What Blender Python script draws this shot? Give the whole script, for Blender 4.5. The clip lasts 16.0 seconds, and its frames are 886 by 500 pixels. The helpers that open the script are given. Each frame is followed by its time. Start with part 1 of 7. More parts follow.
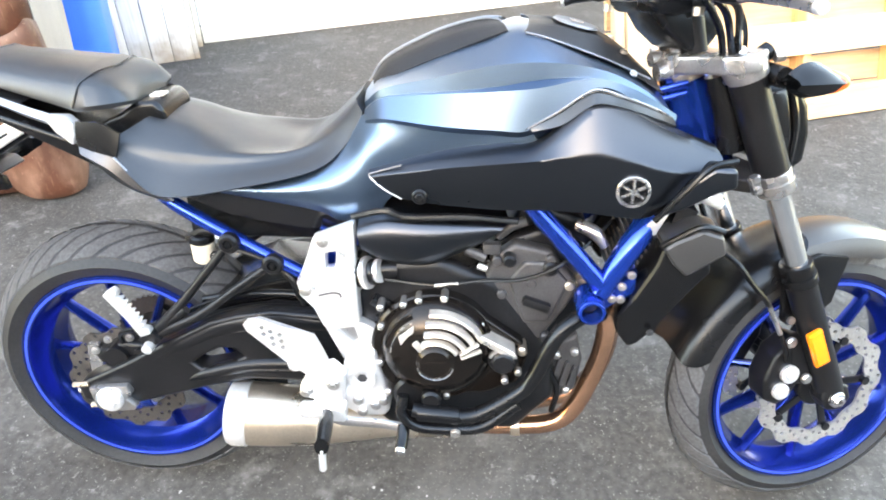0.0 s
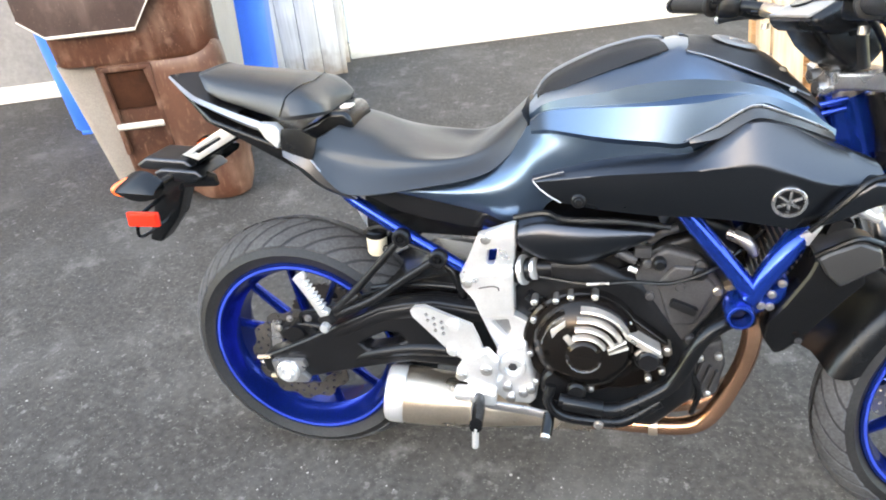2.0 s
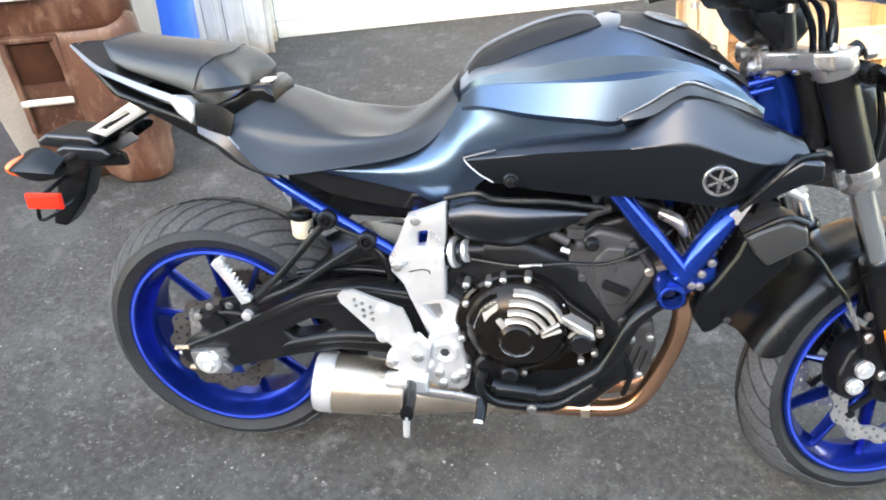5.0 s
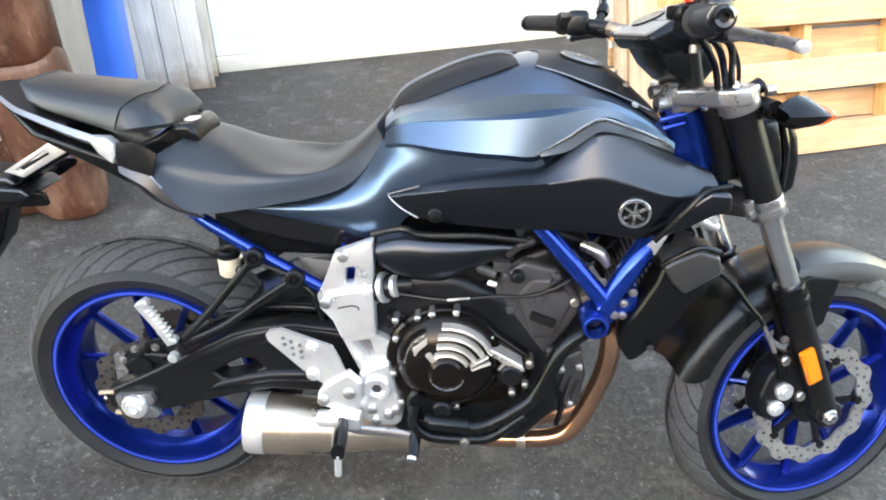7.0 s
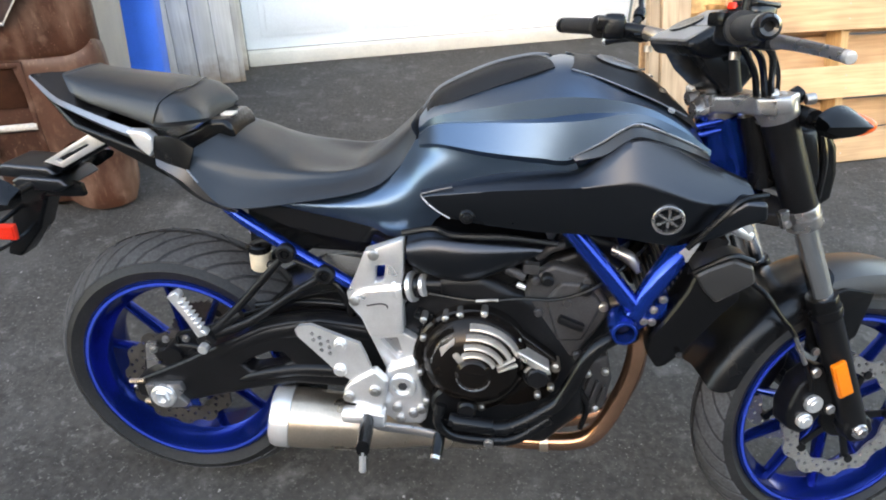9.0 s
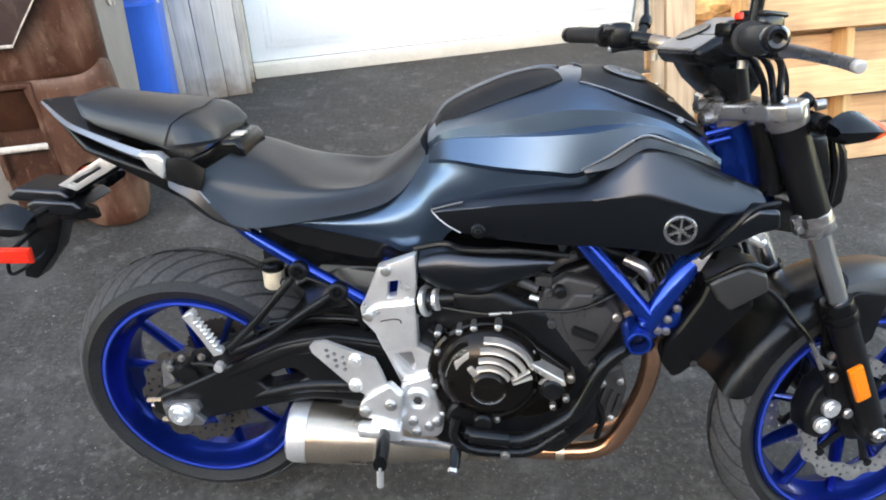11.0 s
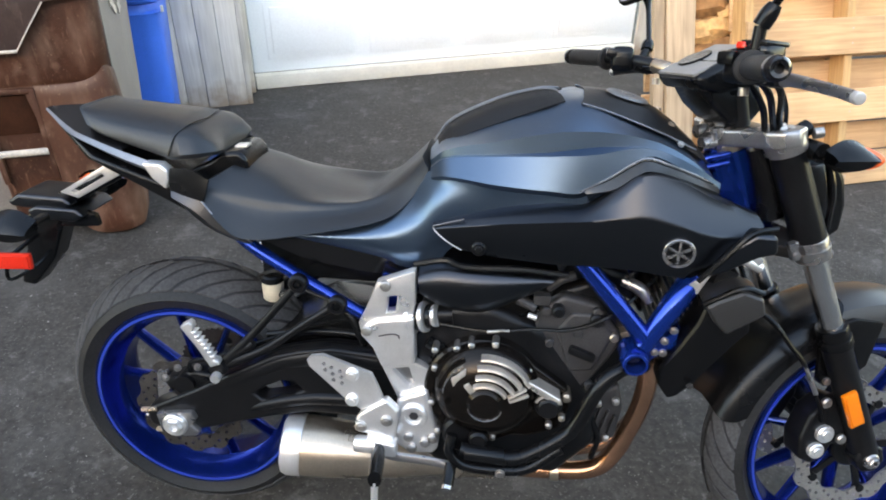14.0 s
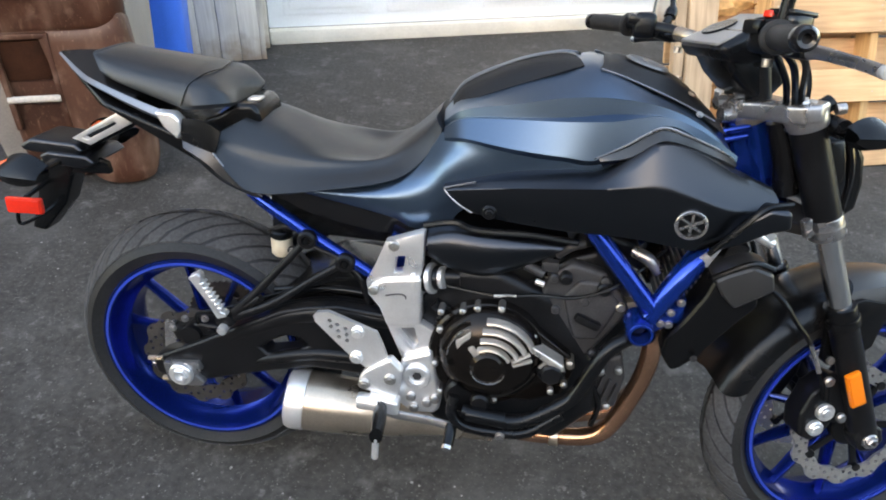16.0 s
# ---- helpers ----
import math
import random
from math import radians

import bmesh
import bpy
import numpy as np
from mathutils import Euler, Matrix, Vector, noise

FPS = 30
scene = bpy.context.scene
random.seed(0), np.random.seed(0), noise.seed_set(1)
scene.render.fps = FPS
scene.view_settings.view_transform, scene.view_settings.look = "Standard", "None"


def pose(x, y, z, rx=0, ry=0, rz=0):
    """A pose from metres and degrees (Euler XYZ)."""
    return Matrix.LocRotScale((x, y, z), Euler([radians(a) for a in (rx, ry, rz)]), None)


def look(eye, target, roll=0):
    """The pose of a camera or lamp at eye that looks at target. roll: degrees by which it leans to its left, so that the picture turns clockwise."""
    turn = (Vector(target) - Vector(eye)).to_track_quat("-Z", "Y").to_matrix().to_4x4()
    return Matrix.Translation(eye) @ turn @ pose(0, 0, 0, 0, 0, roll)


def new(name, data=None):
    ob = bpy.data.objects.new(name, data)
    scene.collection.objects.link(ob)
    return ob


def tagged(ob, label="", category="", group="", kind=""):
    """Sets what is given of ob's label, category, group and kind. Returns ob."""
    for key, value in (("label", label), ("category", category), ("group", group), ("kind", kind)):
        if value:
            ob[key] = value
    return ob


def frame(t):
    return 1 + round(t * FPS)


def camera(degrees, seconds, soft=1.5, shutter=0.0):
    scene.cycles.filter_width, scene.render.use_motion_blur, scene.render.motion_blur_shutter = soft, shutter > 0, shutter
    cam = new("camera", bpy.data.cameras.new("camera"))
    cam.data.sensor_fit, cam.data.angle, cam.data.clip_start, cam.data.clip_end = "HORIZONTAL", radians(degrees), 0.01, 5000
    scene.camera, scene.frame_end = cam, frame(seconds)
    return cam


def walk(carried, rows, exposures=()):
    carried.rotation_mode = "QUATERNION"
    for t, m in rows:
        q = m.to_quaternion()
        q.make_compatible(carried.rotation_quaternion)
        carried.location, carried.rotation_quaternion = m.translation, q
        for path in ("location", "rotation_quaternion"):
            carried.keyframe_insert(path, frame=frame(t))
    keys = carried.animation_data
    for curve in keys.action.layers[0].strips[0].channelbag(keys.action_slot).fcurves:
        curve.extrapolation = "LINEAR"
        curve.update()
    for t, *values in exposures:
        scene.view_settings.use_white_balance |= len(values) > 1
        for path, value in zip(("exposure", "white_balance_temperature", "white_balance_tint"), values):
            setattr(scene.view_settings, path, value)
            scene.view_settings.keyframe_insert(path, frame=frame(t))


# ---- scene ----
cam = camera(66.0, 16.0, soft=1.9)
# seconds, place, yaw, pitch, roll
ROWS = [
    (0.0, 0.7175, -1.0072, 1.3389, 3.33, -35.34, -0.49),
    (0.5, 0.6990, -1.0504, 1.3318, 7.60, -36.19, -1.51),
    (1.0, 0.6721, -1.0736, 1.3498, 8.99, -36.72, -1.64),
    (1.5, 0.6652, -1.0976, 1.3628, 10.18, -35.13, -2.34),
    (2.0, 0.6549, -1.1236, 1.3855, 14.81, -33.86, -4.50),
    (2.5, 0.6545, -1.1256, 1.3800, 14.80, -34.39, -3.56),
    (3.0, 0.6557, -1.1215, 1.3787, 13.99, -34.83, -4.07),
    (3.2, 0.6566, -1.1209, 1.3782, 14.20, -34.95, -4.17),
    (5.3, 0.6563, -1.0813, 1.3484, 7.34, -35.19, -0.42),
    (5.5, 0.6623, -1.0790, 1.3553, 6.86, -33.83, 0.28),
    (6.0, 0.6736, -1.0745, 1.3576, 5.15, -33.62, 1.47),
    (6.5, 0.6937, -1.0737, 1.3570, 4.62, -33.75, 1.00),
    (7.0, 0.7027, -1.0828, 1.3611, 3.54, -32.76, 0.19),
    (7.5, 0.7067, -1.0907, 1.3658, 4.33, -32.27, -0.74),
    (8.0, 0.6940, -1.0902, 1.3622, 4.80, -32.65, 2.23),
    (8.5, 0.6894, -1.0898, 1.3692, 5.86, -32.55, -0.08),
    (8.7, 0.6868, -1.0879, 1.3670, 5.64, -32.88, 0.79),
    (10.8, 0.6832, -1.0750, 1.3830, 5.18, -33.09, -0.53),
    (11.0, 0.6787, -1.0771, 1.3866, 6.44, -32.73, -1.16),
    (11.5, 0.6719, -1.0804, 1.3931, 7.65, -31.73, -1.46),
    (12.0, 0.6681, -1.0773, 1.3882, 4.76, -32.31, 2.78),
    (12.5, 0.6758, -1.0718, 1.3875, 4.48, -32.39, 2.20),
    (13.0, 0.6798, -1.0720, 1.3901, 5.11, -32.07, 2.61),
    (13.5, 0.6761, -1.0756, 1.3919, 6.01, -32.07, 1.38),
    (14.0, 0.6693, -1.0812, 1.3949, 5.90, -31.59, 0.57),
    (14.5, 0.6575, -1.0910, 1.4025, 6.38, -28.95, 3.27),
    (15.0, 0.6613, -1.0776, 1.4017, 6.38, -31.81, 1.66),
    (15.5, 0.6710, -1.0769, 1.3945, 4.57, -32.79, 2.40),
    (16.0, 0.6662, -1.0827, 1.3861, 6.56, -34.42, 2.69),
]
walk(
    cam,
    [(t, pose(x, y, z, 90 + pitch, 0, yaw) @ pose(0, 0, 0, 0, 0, roll)) for t, x, y, z, yaw, pitch, roll in ROWS],
    exposures=[(0.0, 5.22, 8600, 18), (0.5, 4.77, 8600, 18), (1.0, 4.77, 8600, 18), (3.2, 4.72, 8600, 18), (5.3, 4.68, 8400, 18), (6.0, 4.43, 8400, 18), (7.0, 4.38, 8400, 18), (7.5, 4.18, 8300, 18), (8.0, 3.84, 8300, 18), (8.7, 3.80, 8300, 18), (10.8, 3.84, 8200, 18), (12.0, 3.70, 8200, 18), (13.5, 3.60, 8200, 18), (16.0, 3.58, 8200, 18)],
)

# ---- light: open shade under a blue evening sky, the low sun blocked by an unseen added wall ----
SUN_UP, SUN_ROUND = 9.0, 196.0
world = bpy.data.worlds.new("sky")
scene.world = world
world.use_nodes = True
wn = world.node_tree.nodes
sky = wn.new("ShaderNodeTexSky")
sky.sky_type = "NISHITA"
sky.sun_disc = False
sky.sun_elevation, sky.sun_rotation = radians(SUN_UP), radians(SUN_ROUND)
sky.air_density, sky.dust_density, sky.ozone_density = 1.0, 1.2, 1.0
world.node_tree.links.new(sky.outputs[0], wn["Background"].inputs[0])
wn["Background"].inputs[1].default_value = 0.15
sun_data = bpy.data.lights.new("sun", "SUN")
sun_data.energy, sun_data.angle, sun_data.color = 3.0, radians(0.6), (1.0, 0.93, 0.84)
sun = new("sun", sun_data)
sun_way = Vector((math.sin(radians(SUN_ROUND)) * math.cos(radians(SUN_UP)), math.cos(radians(SUN_ROUND)) * math.cos(radians(SUN_UP)), math.sin(radians(SUN_UP))))
sun.matrix_world = look(sun_way * 20, (0, 0, 0))


# ---- materials ----
def material(name, color, rough=0.5, metal=0.0, grain=0.0, grain_scale=60.0, stain=0.0, stain_scale=4.0, bump=0.0, bump_scale=200.0, coat=0.0, spec=0.5):
    """A node material: base colour, fine grain, broad stains and bump."""
    m = bpy.data.materials.new(name)
    m.use_nodes = True
    n, links = m.node_tree.nodes, m.node_tree.links
    b = n["Principled BSDF"]
    b.inputs["Roughness"].default_value, b.inputs["Metallic"].default_value = rough, metal
    b.inputs["Coat Weight"].default_value, b.inputs["Coat Roughness"].default_value = coat, 0.12
    b.inputs["Specular IOR Level"].default_value = spec
    base = n.new("ShaderNodeRGB")
    base.outputs[0].default_value = (*color, 1)
    out = base.outputs[0]
    where = n.new("ShaderNodeTexCoord").outputs["Object"]

    def vary(out, amount, scale, detail, dark, light):
        tex = n.new("ShaderNodeTexNoise")
        tex.inputs["Scale"].default_value, tex.inputs["Detail"].default_value = scale, detail
        links.new(where, tex.inputs["Vector"])
        ramp = n.new("ShaderNodeMapRange")
        ramp.inputs["From Min"].default_value, ramp.inputs["From Max"].default_value = 0.3, 0.7
        ramp.inputs["To Min"].default_value, ramp.inputs["To Max"].default_value = 1 - amount * dark, 1 + amount * light
        links.new(tex.outputs["Fac"], ramp.inputs["Value"])
        mix = n.new("ShaderNodeVectorMath")
        mix.operation = "SCALE"
        links.new(out, mix.inputs[0])
        links.new(ramp.outputs[0], mix.inputs["Scale"])
        return mix.outputs[0], tex.outputs["Fac"]

    if grain:
        out, _ = vary(out, grain, grain_scale, 6, 1, 1)
    if stain:
        out, fac = vary(out, stain, stain_scale, 4, 1, 0.6)
        r = n.new("ShaderNodeMapRange")
        r.inputs["To Min"].default_value, r.inputs["To Max"].default_value = max(0.05, rough - 0.12), min(1, rough + 0.12)
        links.new(fac, r.inputs["Value"])
        links.new(r.outputs[0], b.inputs["Roughness"])
    links.new(out, b.inputs["Base Color"])
    if bump:
        tex = n.new("ShaderNodeTexNoise")
        tex.inputs["Scale"].default_value, tex.inputs["Detail"].default_value = bump_scale, 5
        links.new(where, tex.inputs["Vector"])
        bn = n.new("ShaderNodeBump")
        bn.inputs["Strength"].default_value, bn.inputs["Distance"].default_value = bump, 0.004
        links.new(tex.outputs["Fac"], bn.inputs["Height"])
        links.new(bn.outputs[0], b.inputs["Normal"])
    return m


def wood(name, light, dark, along, stretch=14.0, each=0.18, rough=0.75, splash=0.0):
    """Sawn wood with grain along one axis (0, 1, 2) of the piece."""
    m = bpy.data.materials.new(name)
    m.use_nodes = True
    n, links = m.node_tree.nodes, m.node_tree.links
    b = n["Principled BSDF"]
    b.inputs["Roughness"].default_value = rough
    where = n.new("ShaderNodeTexCoord").outputs["Object"]
    info = n.new("ShaderNodeObjectInfo")
    shift = n.new("ShaderNodeVectorMath")
    shift.operation = "MULTIPLY_ADD"
    links.new(info.outputs["Random"], shift.inputs[0])
    shift.inputs[1].default_value = (7, 11, 13)
    links.new(where, shift.inputs[2])
    scale = [stretch * 5.0] * 3
    scale[along] = stretch * 0.28
    mapped = n.new("ShaderNodeVectorMath")
    mapped.operation = "MULTIPLY"
    mapped.inputs[1].default_value = scale
    links.new(shift.outputs[0], mapped.inputs[0])
    tex = n.new("ShaderNodeTexNoise")
    tex.inputs["Scale"].default_value, tex.inputs["Detail"].default_value, tex.inputs["Distortion"].default_value = 1.0, 5, 0.6
    links.new(mapped.outputs[0], tex.inputs["Vector"])
    big = n.new("ShaderNodeTexNoise")
    big.inputs["Scale"].default_value = 3.5
    links.new(shift.outputs[0], big.inputs["Vector"])
    ramp = n.new("ShaderNodeValToRGB")
    ramp.color_ramp.elements[0].position, ramp.color_ramp.elements[0].color = 0.3, (*dark, 1)
    ramp.color_ramp.elements[1].position, ramp.color_ramp.elements[1].color = 0.65, (*light, 1)
    links.new(tex.outputs["Fac"], ramp.inputs[0])
    stain = n.new("ShaderNodeMapRange")
    stain.inputs["From Min"].default_value, stain.inputs["From Max"].default_value = 0.3, 0.7
    stain.inputs["To Min"].default_value, stain.inputs["To Max"].default_value = 0.78, 1.12
    links.new(big.outputs["Fac"], stain.inputs["Value"])
    piece = n.new("ShaderNodeMapRange")
    piece.inputs["To Min"].default_value, piece.inputs["To Max"].default_value = 1 - each, 1 + each
    links.new(info.outputs["Random"], piece.inputs["Value"])
    both = n.new("ShaderNodeMath")
    both.operation = "MULTIPLY"
    links.new(stain.outputs[0], both.inputs[0])
    links.new(piece.outputs[0], both.inputs[1])
    mix = n.new("ShaderNodeVectorMath")
    mix.operation = "SCALE"
    links.new(ramp.outputs[0], mix.inputs[0])
    links.new(both.outputs[0], mix.inputs["Scale"])
    out = mix.outputs[0]
    if splash:
        # brown rain splash and rot, ragged, up from the foot of the boards
        parts = n.new("ShaderNodeSeparateXYZ")
        links.new(where, parts.inputs[0])
        ragged = n.new("ShaderNodeTexNoise")
        ragged.inputs["Scale"].default_value, ragged.inputs["Detail"].default_value = 14.0, 5
        links.new(where, ragged.inputs["Vector"])
        height = n.new("ShaderNodeMath")
        height.operation = "MULTIPLY_ADD"
        height.inputs[1].default_value = -0.22
        links.new(ragged.outputs["Fac"], height.inputs[0])
        links.new(parts.outputs["Z"], height.inputs[2])
        overlay = n.new("ShaderNodeMapRange")
        overlay.inputs["From Min"].default_value, overlay.inputs["From Max"].default_value = -0.09, splash - 0.06
        overlay.inputs["To Min"].default_value, overlay.inputs["To Max"].default_value = 0.75, 0.0
        links.new(height.outputs[0], overlay.inputs["Value"])
        soil = n.new("ShaderNodeMix")
        soil.data_type = "RGBA"
        links.new(overlay.outputs[0], soil.inputs[0])
        links.new(out, soil.inputs[6])
        soil.inputs[7].default_value = (0.26, 0.165, 0.10, 1)
        out = soil.outputs[2]
    links.new(out, b.inputs["Base Color"])
    bn = n.new("ShaderNodeBump")
    bn.inputs["Strength"].default_value, bn.inputs["Distance"].default_value = 0.35, 0.003
    links.new(tex.outputs["Fac"], bn.inputs["Height"])
    links.new(bn.outputs[0], b.inputs["Normal"])
    return m


def asphalt_material():
    """Worn asphalt: dark binder, broad dusty patches, scattered pale stones and scuffs."""
    m = material("asphalt", (0.034, 0.0315, 0.0285), rough=0.78, grain=0.45, grain_scale=55, stain=0.30, stain_scale=1.3)
    n, links = m.node_tree.nodes, m.node_tree.links
    b = n["Principled BSDF"]
    out = b.inputs["Base Color"].links[0].from_socket
    where = n.new("ShaderNodeTexCoord").outputs["Object"]

    def blend(out, fac, shade):
        mix = n.new("ShaderNodeMix")
        mix.data_type = "RGBA"
        links.new(fac, mix.inputs[0])
        links.new(out, mix.inputs[6])
        mix.inputs[7].default_value = (shade, shade * 0.965, shade * 0.91, 1)
        return mix.outputs[2]

    def noise_mask(scale, low, high, top, detail=6):
        tex = n.new("ShaderNodeTexNoise")
        tex.inputs["Scale"].default_value, tex.inputs["Detail"].default_value, tex.inputs["Roughness"].default_value = scale, detail, 0.7
        links.new(where, tex.inputs["Vector"])
        r = n.new("ShaderNodeMapRange")
        r.inputs["From Min"].default_value, r.inputs["From Max"].default_value = low, high
        r.inputs["To Min"].default_value, r.inputs["To Max"].default_value = 0, top
        links.new(tex.outputs["Fac"], r.inputs["Value"])
        return r.outputs[0]

    out = blend(out, noise_mask(2.2, 0.50, 0.72, 0.6), 0.085)
    out = blend(out, noise_mask(7.0, 0.55, 0.70, 0.7), 0.115)
    out = blend(out, noise_mask(24.0, 0.59, 0.70, 0.75), 0.15)
    out = blend(out, noise_mask(130.0, 0.62, 0.72, 0.6, 2), 0.21)
    v = n.new("ShaderNodeTexVoronoi")
    v.inputs["Scale"].default_value = 48.0
    links.new(where, v.inputs["Vector"])
    pick = n.new("ShaderNodeSeparateColor")
    links.new(v.outputs["Color"], pick.inputs[0])
    size = n.new("ShaderNodeMapRange")
    size.inputs["From Min"].default_value, size.inputs["From Max"].default_value = 0.62, 1.0
    size.inputs["To Min"].default_value, size.inputs["To Max"].default_value = 0.0, 0.12
    links.new(pick.outputs[0], size.inputs["Value"])
    stone = n.new("ShaderNodeMath")
    stone.operation = "LESS_THAN"
    links.new(v.outputs["Distance"], stone.inputs[0])
    # stones lie bare in clusters
    cluster = n.new("ShaderNodeMath")
    cluster.operation = "MULTIPLY"
    links.new(size.outputs[0], cluster.inputs[0])
    links.new(noise_mask(2.6, 0.42, 0.62, 1.7, 3), cluster.inputs[1])
    links.new(cluster.outputs[0], stone.inputs[1])
    out = blend(out, stone.outputs[0], 0.26)
    links.new(out, b.inputs["Base Color"])
    tex = n.new("ShaderNodeTexNoise")
    tex.inputs["Scale"].default_value, tex.inputs["Detail"].default_value = 150, 6
    links.new(where, tex.inputs["Vector"])
    bn = n.new("ShaderNodeBump")
    bn.inputs["Strength"].default_value, bn.inputs["Distance"].default_value = 0.6, 0.003
    links.new(tex.outputs["Fac"], bn.inputs["Height"])
    links.new(bn.outputs[0], b.inputs["Normal"])
    return m


def scuffed(m, shade):
    """Adds pale upright scratches and rubbed patches to a plastic."""
    n, links = m.node_tree.nodes, m.node_tree.links
    b = n["Principled BSDF"]
    out = b.inputs["Base Color"].links[0].from_socket
    where = n.new("ShaderNodeTexCoord").outputs["Object"]
    for scale, low, high, top in (((60, 60, 12), 0.62, 0.74, 0.30), ((9, 9, 3.5), 0.55, 0.80, 0.5), ((17, 23, 13), 0.58, 0.78, 0.35), ((150, 130, 90), 0.66, 0.73, 0.45)):
        mapped = n.new("ShaderNodeVectorMath")
        mapped.operation = "MULTIPLY"
        mapped.inputs[1].default_value = scale
        links.new(where, mapped.inputs[0])
        tex = n.new("ShaderNodeTexNoise")
        tex.inputs["Scale"].default_value, tex.inputs["Detail"].default_value = 1.0, 4
        links.new(mapped.outputs[0], tex.inputs["Vector"])
        r = n.new("ShaderNodeMapRange")
        r.inputs["From Min"].default_value, r.inputs["From Max"].default_value = low, high
        r.inputs["To Min"].default_value, r.inputs["To Max"].default_value = 0, top
        links.new(tex.outputs["Fac"], r.inputs["Value"])
        mix = n.new("ShaderNodeMix")
        mix.data_type = "RGBA"
        links.new(r.outputs[0], mix.inputs[0])
        links.new(out, mix.inputs[6])
        mix.inputs[7].default_value = (*shade, 1)
        out = mix.outputs[2]
    links.new(out, b.inputs["Base Color"])
    return m


ASPHALT = asphalt_material()
PAINT = material("grey_blue_paint", (0.078, 0.128, 0.198), rough=0.32, metal=0.9, grain=0.03, grain_scale=500, stain=0.03, stain_scale=6)
PAINT_DARK = material("matt_graphite_paint", (0.047, 0.054, 0.066), rough=0.32, metal=0.97, grain=0.04, grain_scale=500, stain=0.04, stain_scale=6)
BLACK = material("black_plastic", (0.005, 0.005, 0.0055), rough=0.24, grain=0.15, grain_scale=300, stain=0.15, stain_scale=12, bump=0.05, bump_scale=900)
TEXTURED = material("textured_black_plastic", (0.010, 0.0102, 0.011), rough=0.46, grain=0.2, grain_scale=500, stain=0.15, stain_scale=12, bump=0.15, bump_scale=1500)
GLOSS_BLACK = material("gloss_black", (0.006, 0.006, 0.007), rough=0.2, coat=0.4, stain=0.1, stain_scale=12)
BLACK_METAL = material("black_coated_metal", (0.009, 0.009, 0.010), rough=0.32, metal=0.2, grain=0.12, grain_scale=200, stain=0.2, stain_scale=14)
VINYL = material("black_vinyl", (0.009, 0.0094, 0.0105), rough=0.43, grain=0.15, grain_scale=300, stain=0.15, stain_scale=8, bump=0.08, bump_scale=1200)
RUBBER = material("tyre_rubber", (0.019, 0.019, 0.020), rough=0.55, grain=0.2, grain_scale=160, stain=0.3, stain_scale=9, bump=0.08, bump_scale=500)
SCUFFED = material("scuffed_tread_rubber", (0.055, 0.057, 0.061), rough=0.7, grain=0.25, grain_scale=160, stain=0.3, stain_scale=9, bump=0.1, bump_scale=500)
BLUE = material("blue_enamel", (0.002, 0.040, 0.32), rough=0.16, metal=0.75, coat=0.2, grain=0.06, grain_scale=500, stain=0.12, stain_scale=8)
# darker copy of the blue enamel: the wheels' dim reflections painted in
WHEEL_BLUE = material("shaded_blue_wheel_enamel", (0.002, 0.026, 0.23), rough=0.2, metal=0.8, coat=0.15, grain=0.06, grain_scale=500, stain=0.12, stain_scale=8)
ALUMINIUM = material("cast_aluminium", (0.79, 0.80, 0.815), rough=0.32, metal=0.74, grain=0.035, grain_scale=300, stain=0.12, stain_scale=18, bump=0.03, bump_scale=700)
STEEL = material("brushed_steel", (0.54, 0.465, 0.385), rough=0.3, metal=0.92, grain=0.06, grain_scale=200, stain=0.18, stain_scale=11)
DISC_STEEL = material("brake_steel", (0.42, 0.42, 0.41), rough=0.36, metal=0.75, grain=0.15, grain_scale=260, stain=0.2, stain_scale=14)
# dark copy of the brake steel: shade inside the rear wheel put into colour
DISC_SHADED = material("shaded_brake_steel", (0.055, 0.052, 0.050), rough=0.5, metal=0.5, grain=0.25, grain_scale=260, stain=0.35, stain_scale=14)
SCREW = material("zinc_screw", (0.42, 0.41, 0.40), rough=0.34, metal=0.9, grain=0.2, grain_scale=200, stain=0.25, stain_scale=60)
CHROME = material("polished_steel", (0.78, 0.78, 0.79), rough=0.16, metal=1.0, stain=0.08, stain_scale=20)
HEADER = material("heat_tinted_steel", (0.62, 0.34, 0.22), rough=0.22, metal=0.97, grain=0.1, grain_scale=120, stain=0.3, stain_scale=9)
BRONZE = material("dark_engine_coat", (0.013, 0.0105, 0.0095), rough=0.2, metal=0.6, grain=0.15, grain_scale=250, stain=0.25, stain_scale=12)
ENGINE = material("engine_black_casting", (0.009, 0.009, 0.010), rough=0.33, metal=0.2, grain=0.25, grain_scale=300, stain=0.3, stain_scale=14, bump=0.1, bump_scale=600)
RIBSHINE = material("bright_cover_metal", (0.80, 0.75, 0.70), rough=0.32, metal=0.8, stain=0.2, stain_scale=20)
CREAM = material("cream_translucent_plastic", (0.62, 0.56, 0.44), rough=0.35, grain=0.06, stain=0.15, stain_scale=30)
RED = material("red_reflector", (0.72, 0.025, 0.01), rough=0.2, coat=0.6, grain=0.15, grain_scale=700)
AMBER = material("amber_reflector", (0.85, 0.20, 0.01), rough=0.22, coat=0.5, grain=0.12, grain_scale=700)
SIGNAL = material("orange_signal_lens", (0.86, 0.13, 0.03), rough=0.2, coat=0.5, grain=0.08, grain_scale=700)
MIRROR = material("mirror_glass", (0.82, 0.83, 0.84), rough=0.02, metal=1.0)
LENS = material("dark_lens", (0.05, 0.055, 0.06), rough=0.06, coat=1.0)
RIM_LINE = material("rim_highlight", (0.03, 0.09, 0.6), rough=0.25, metal=0.5, coat=0.4)
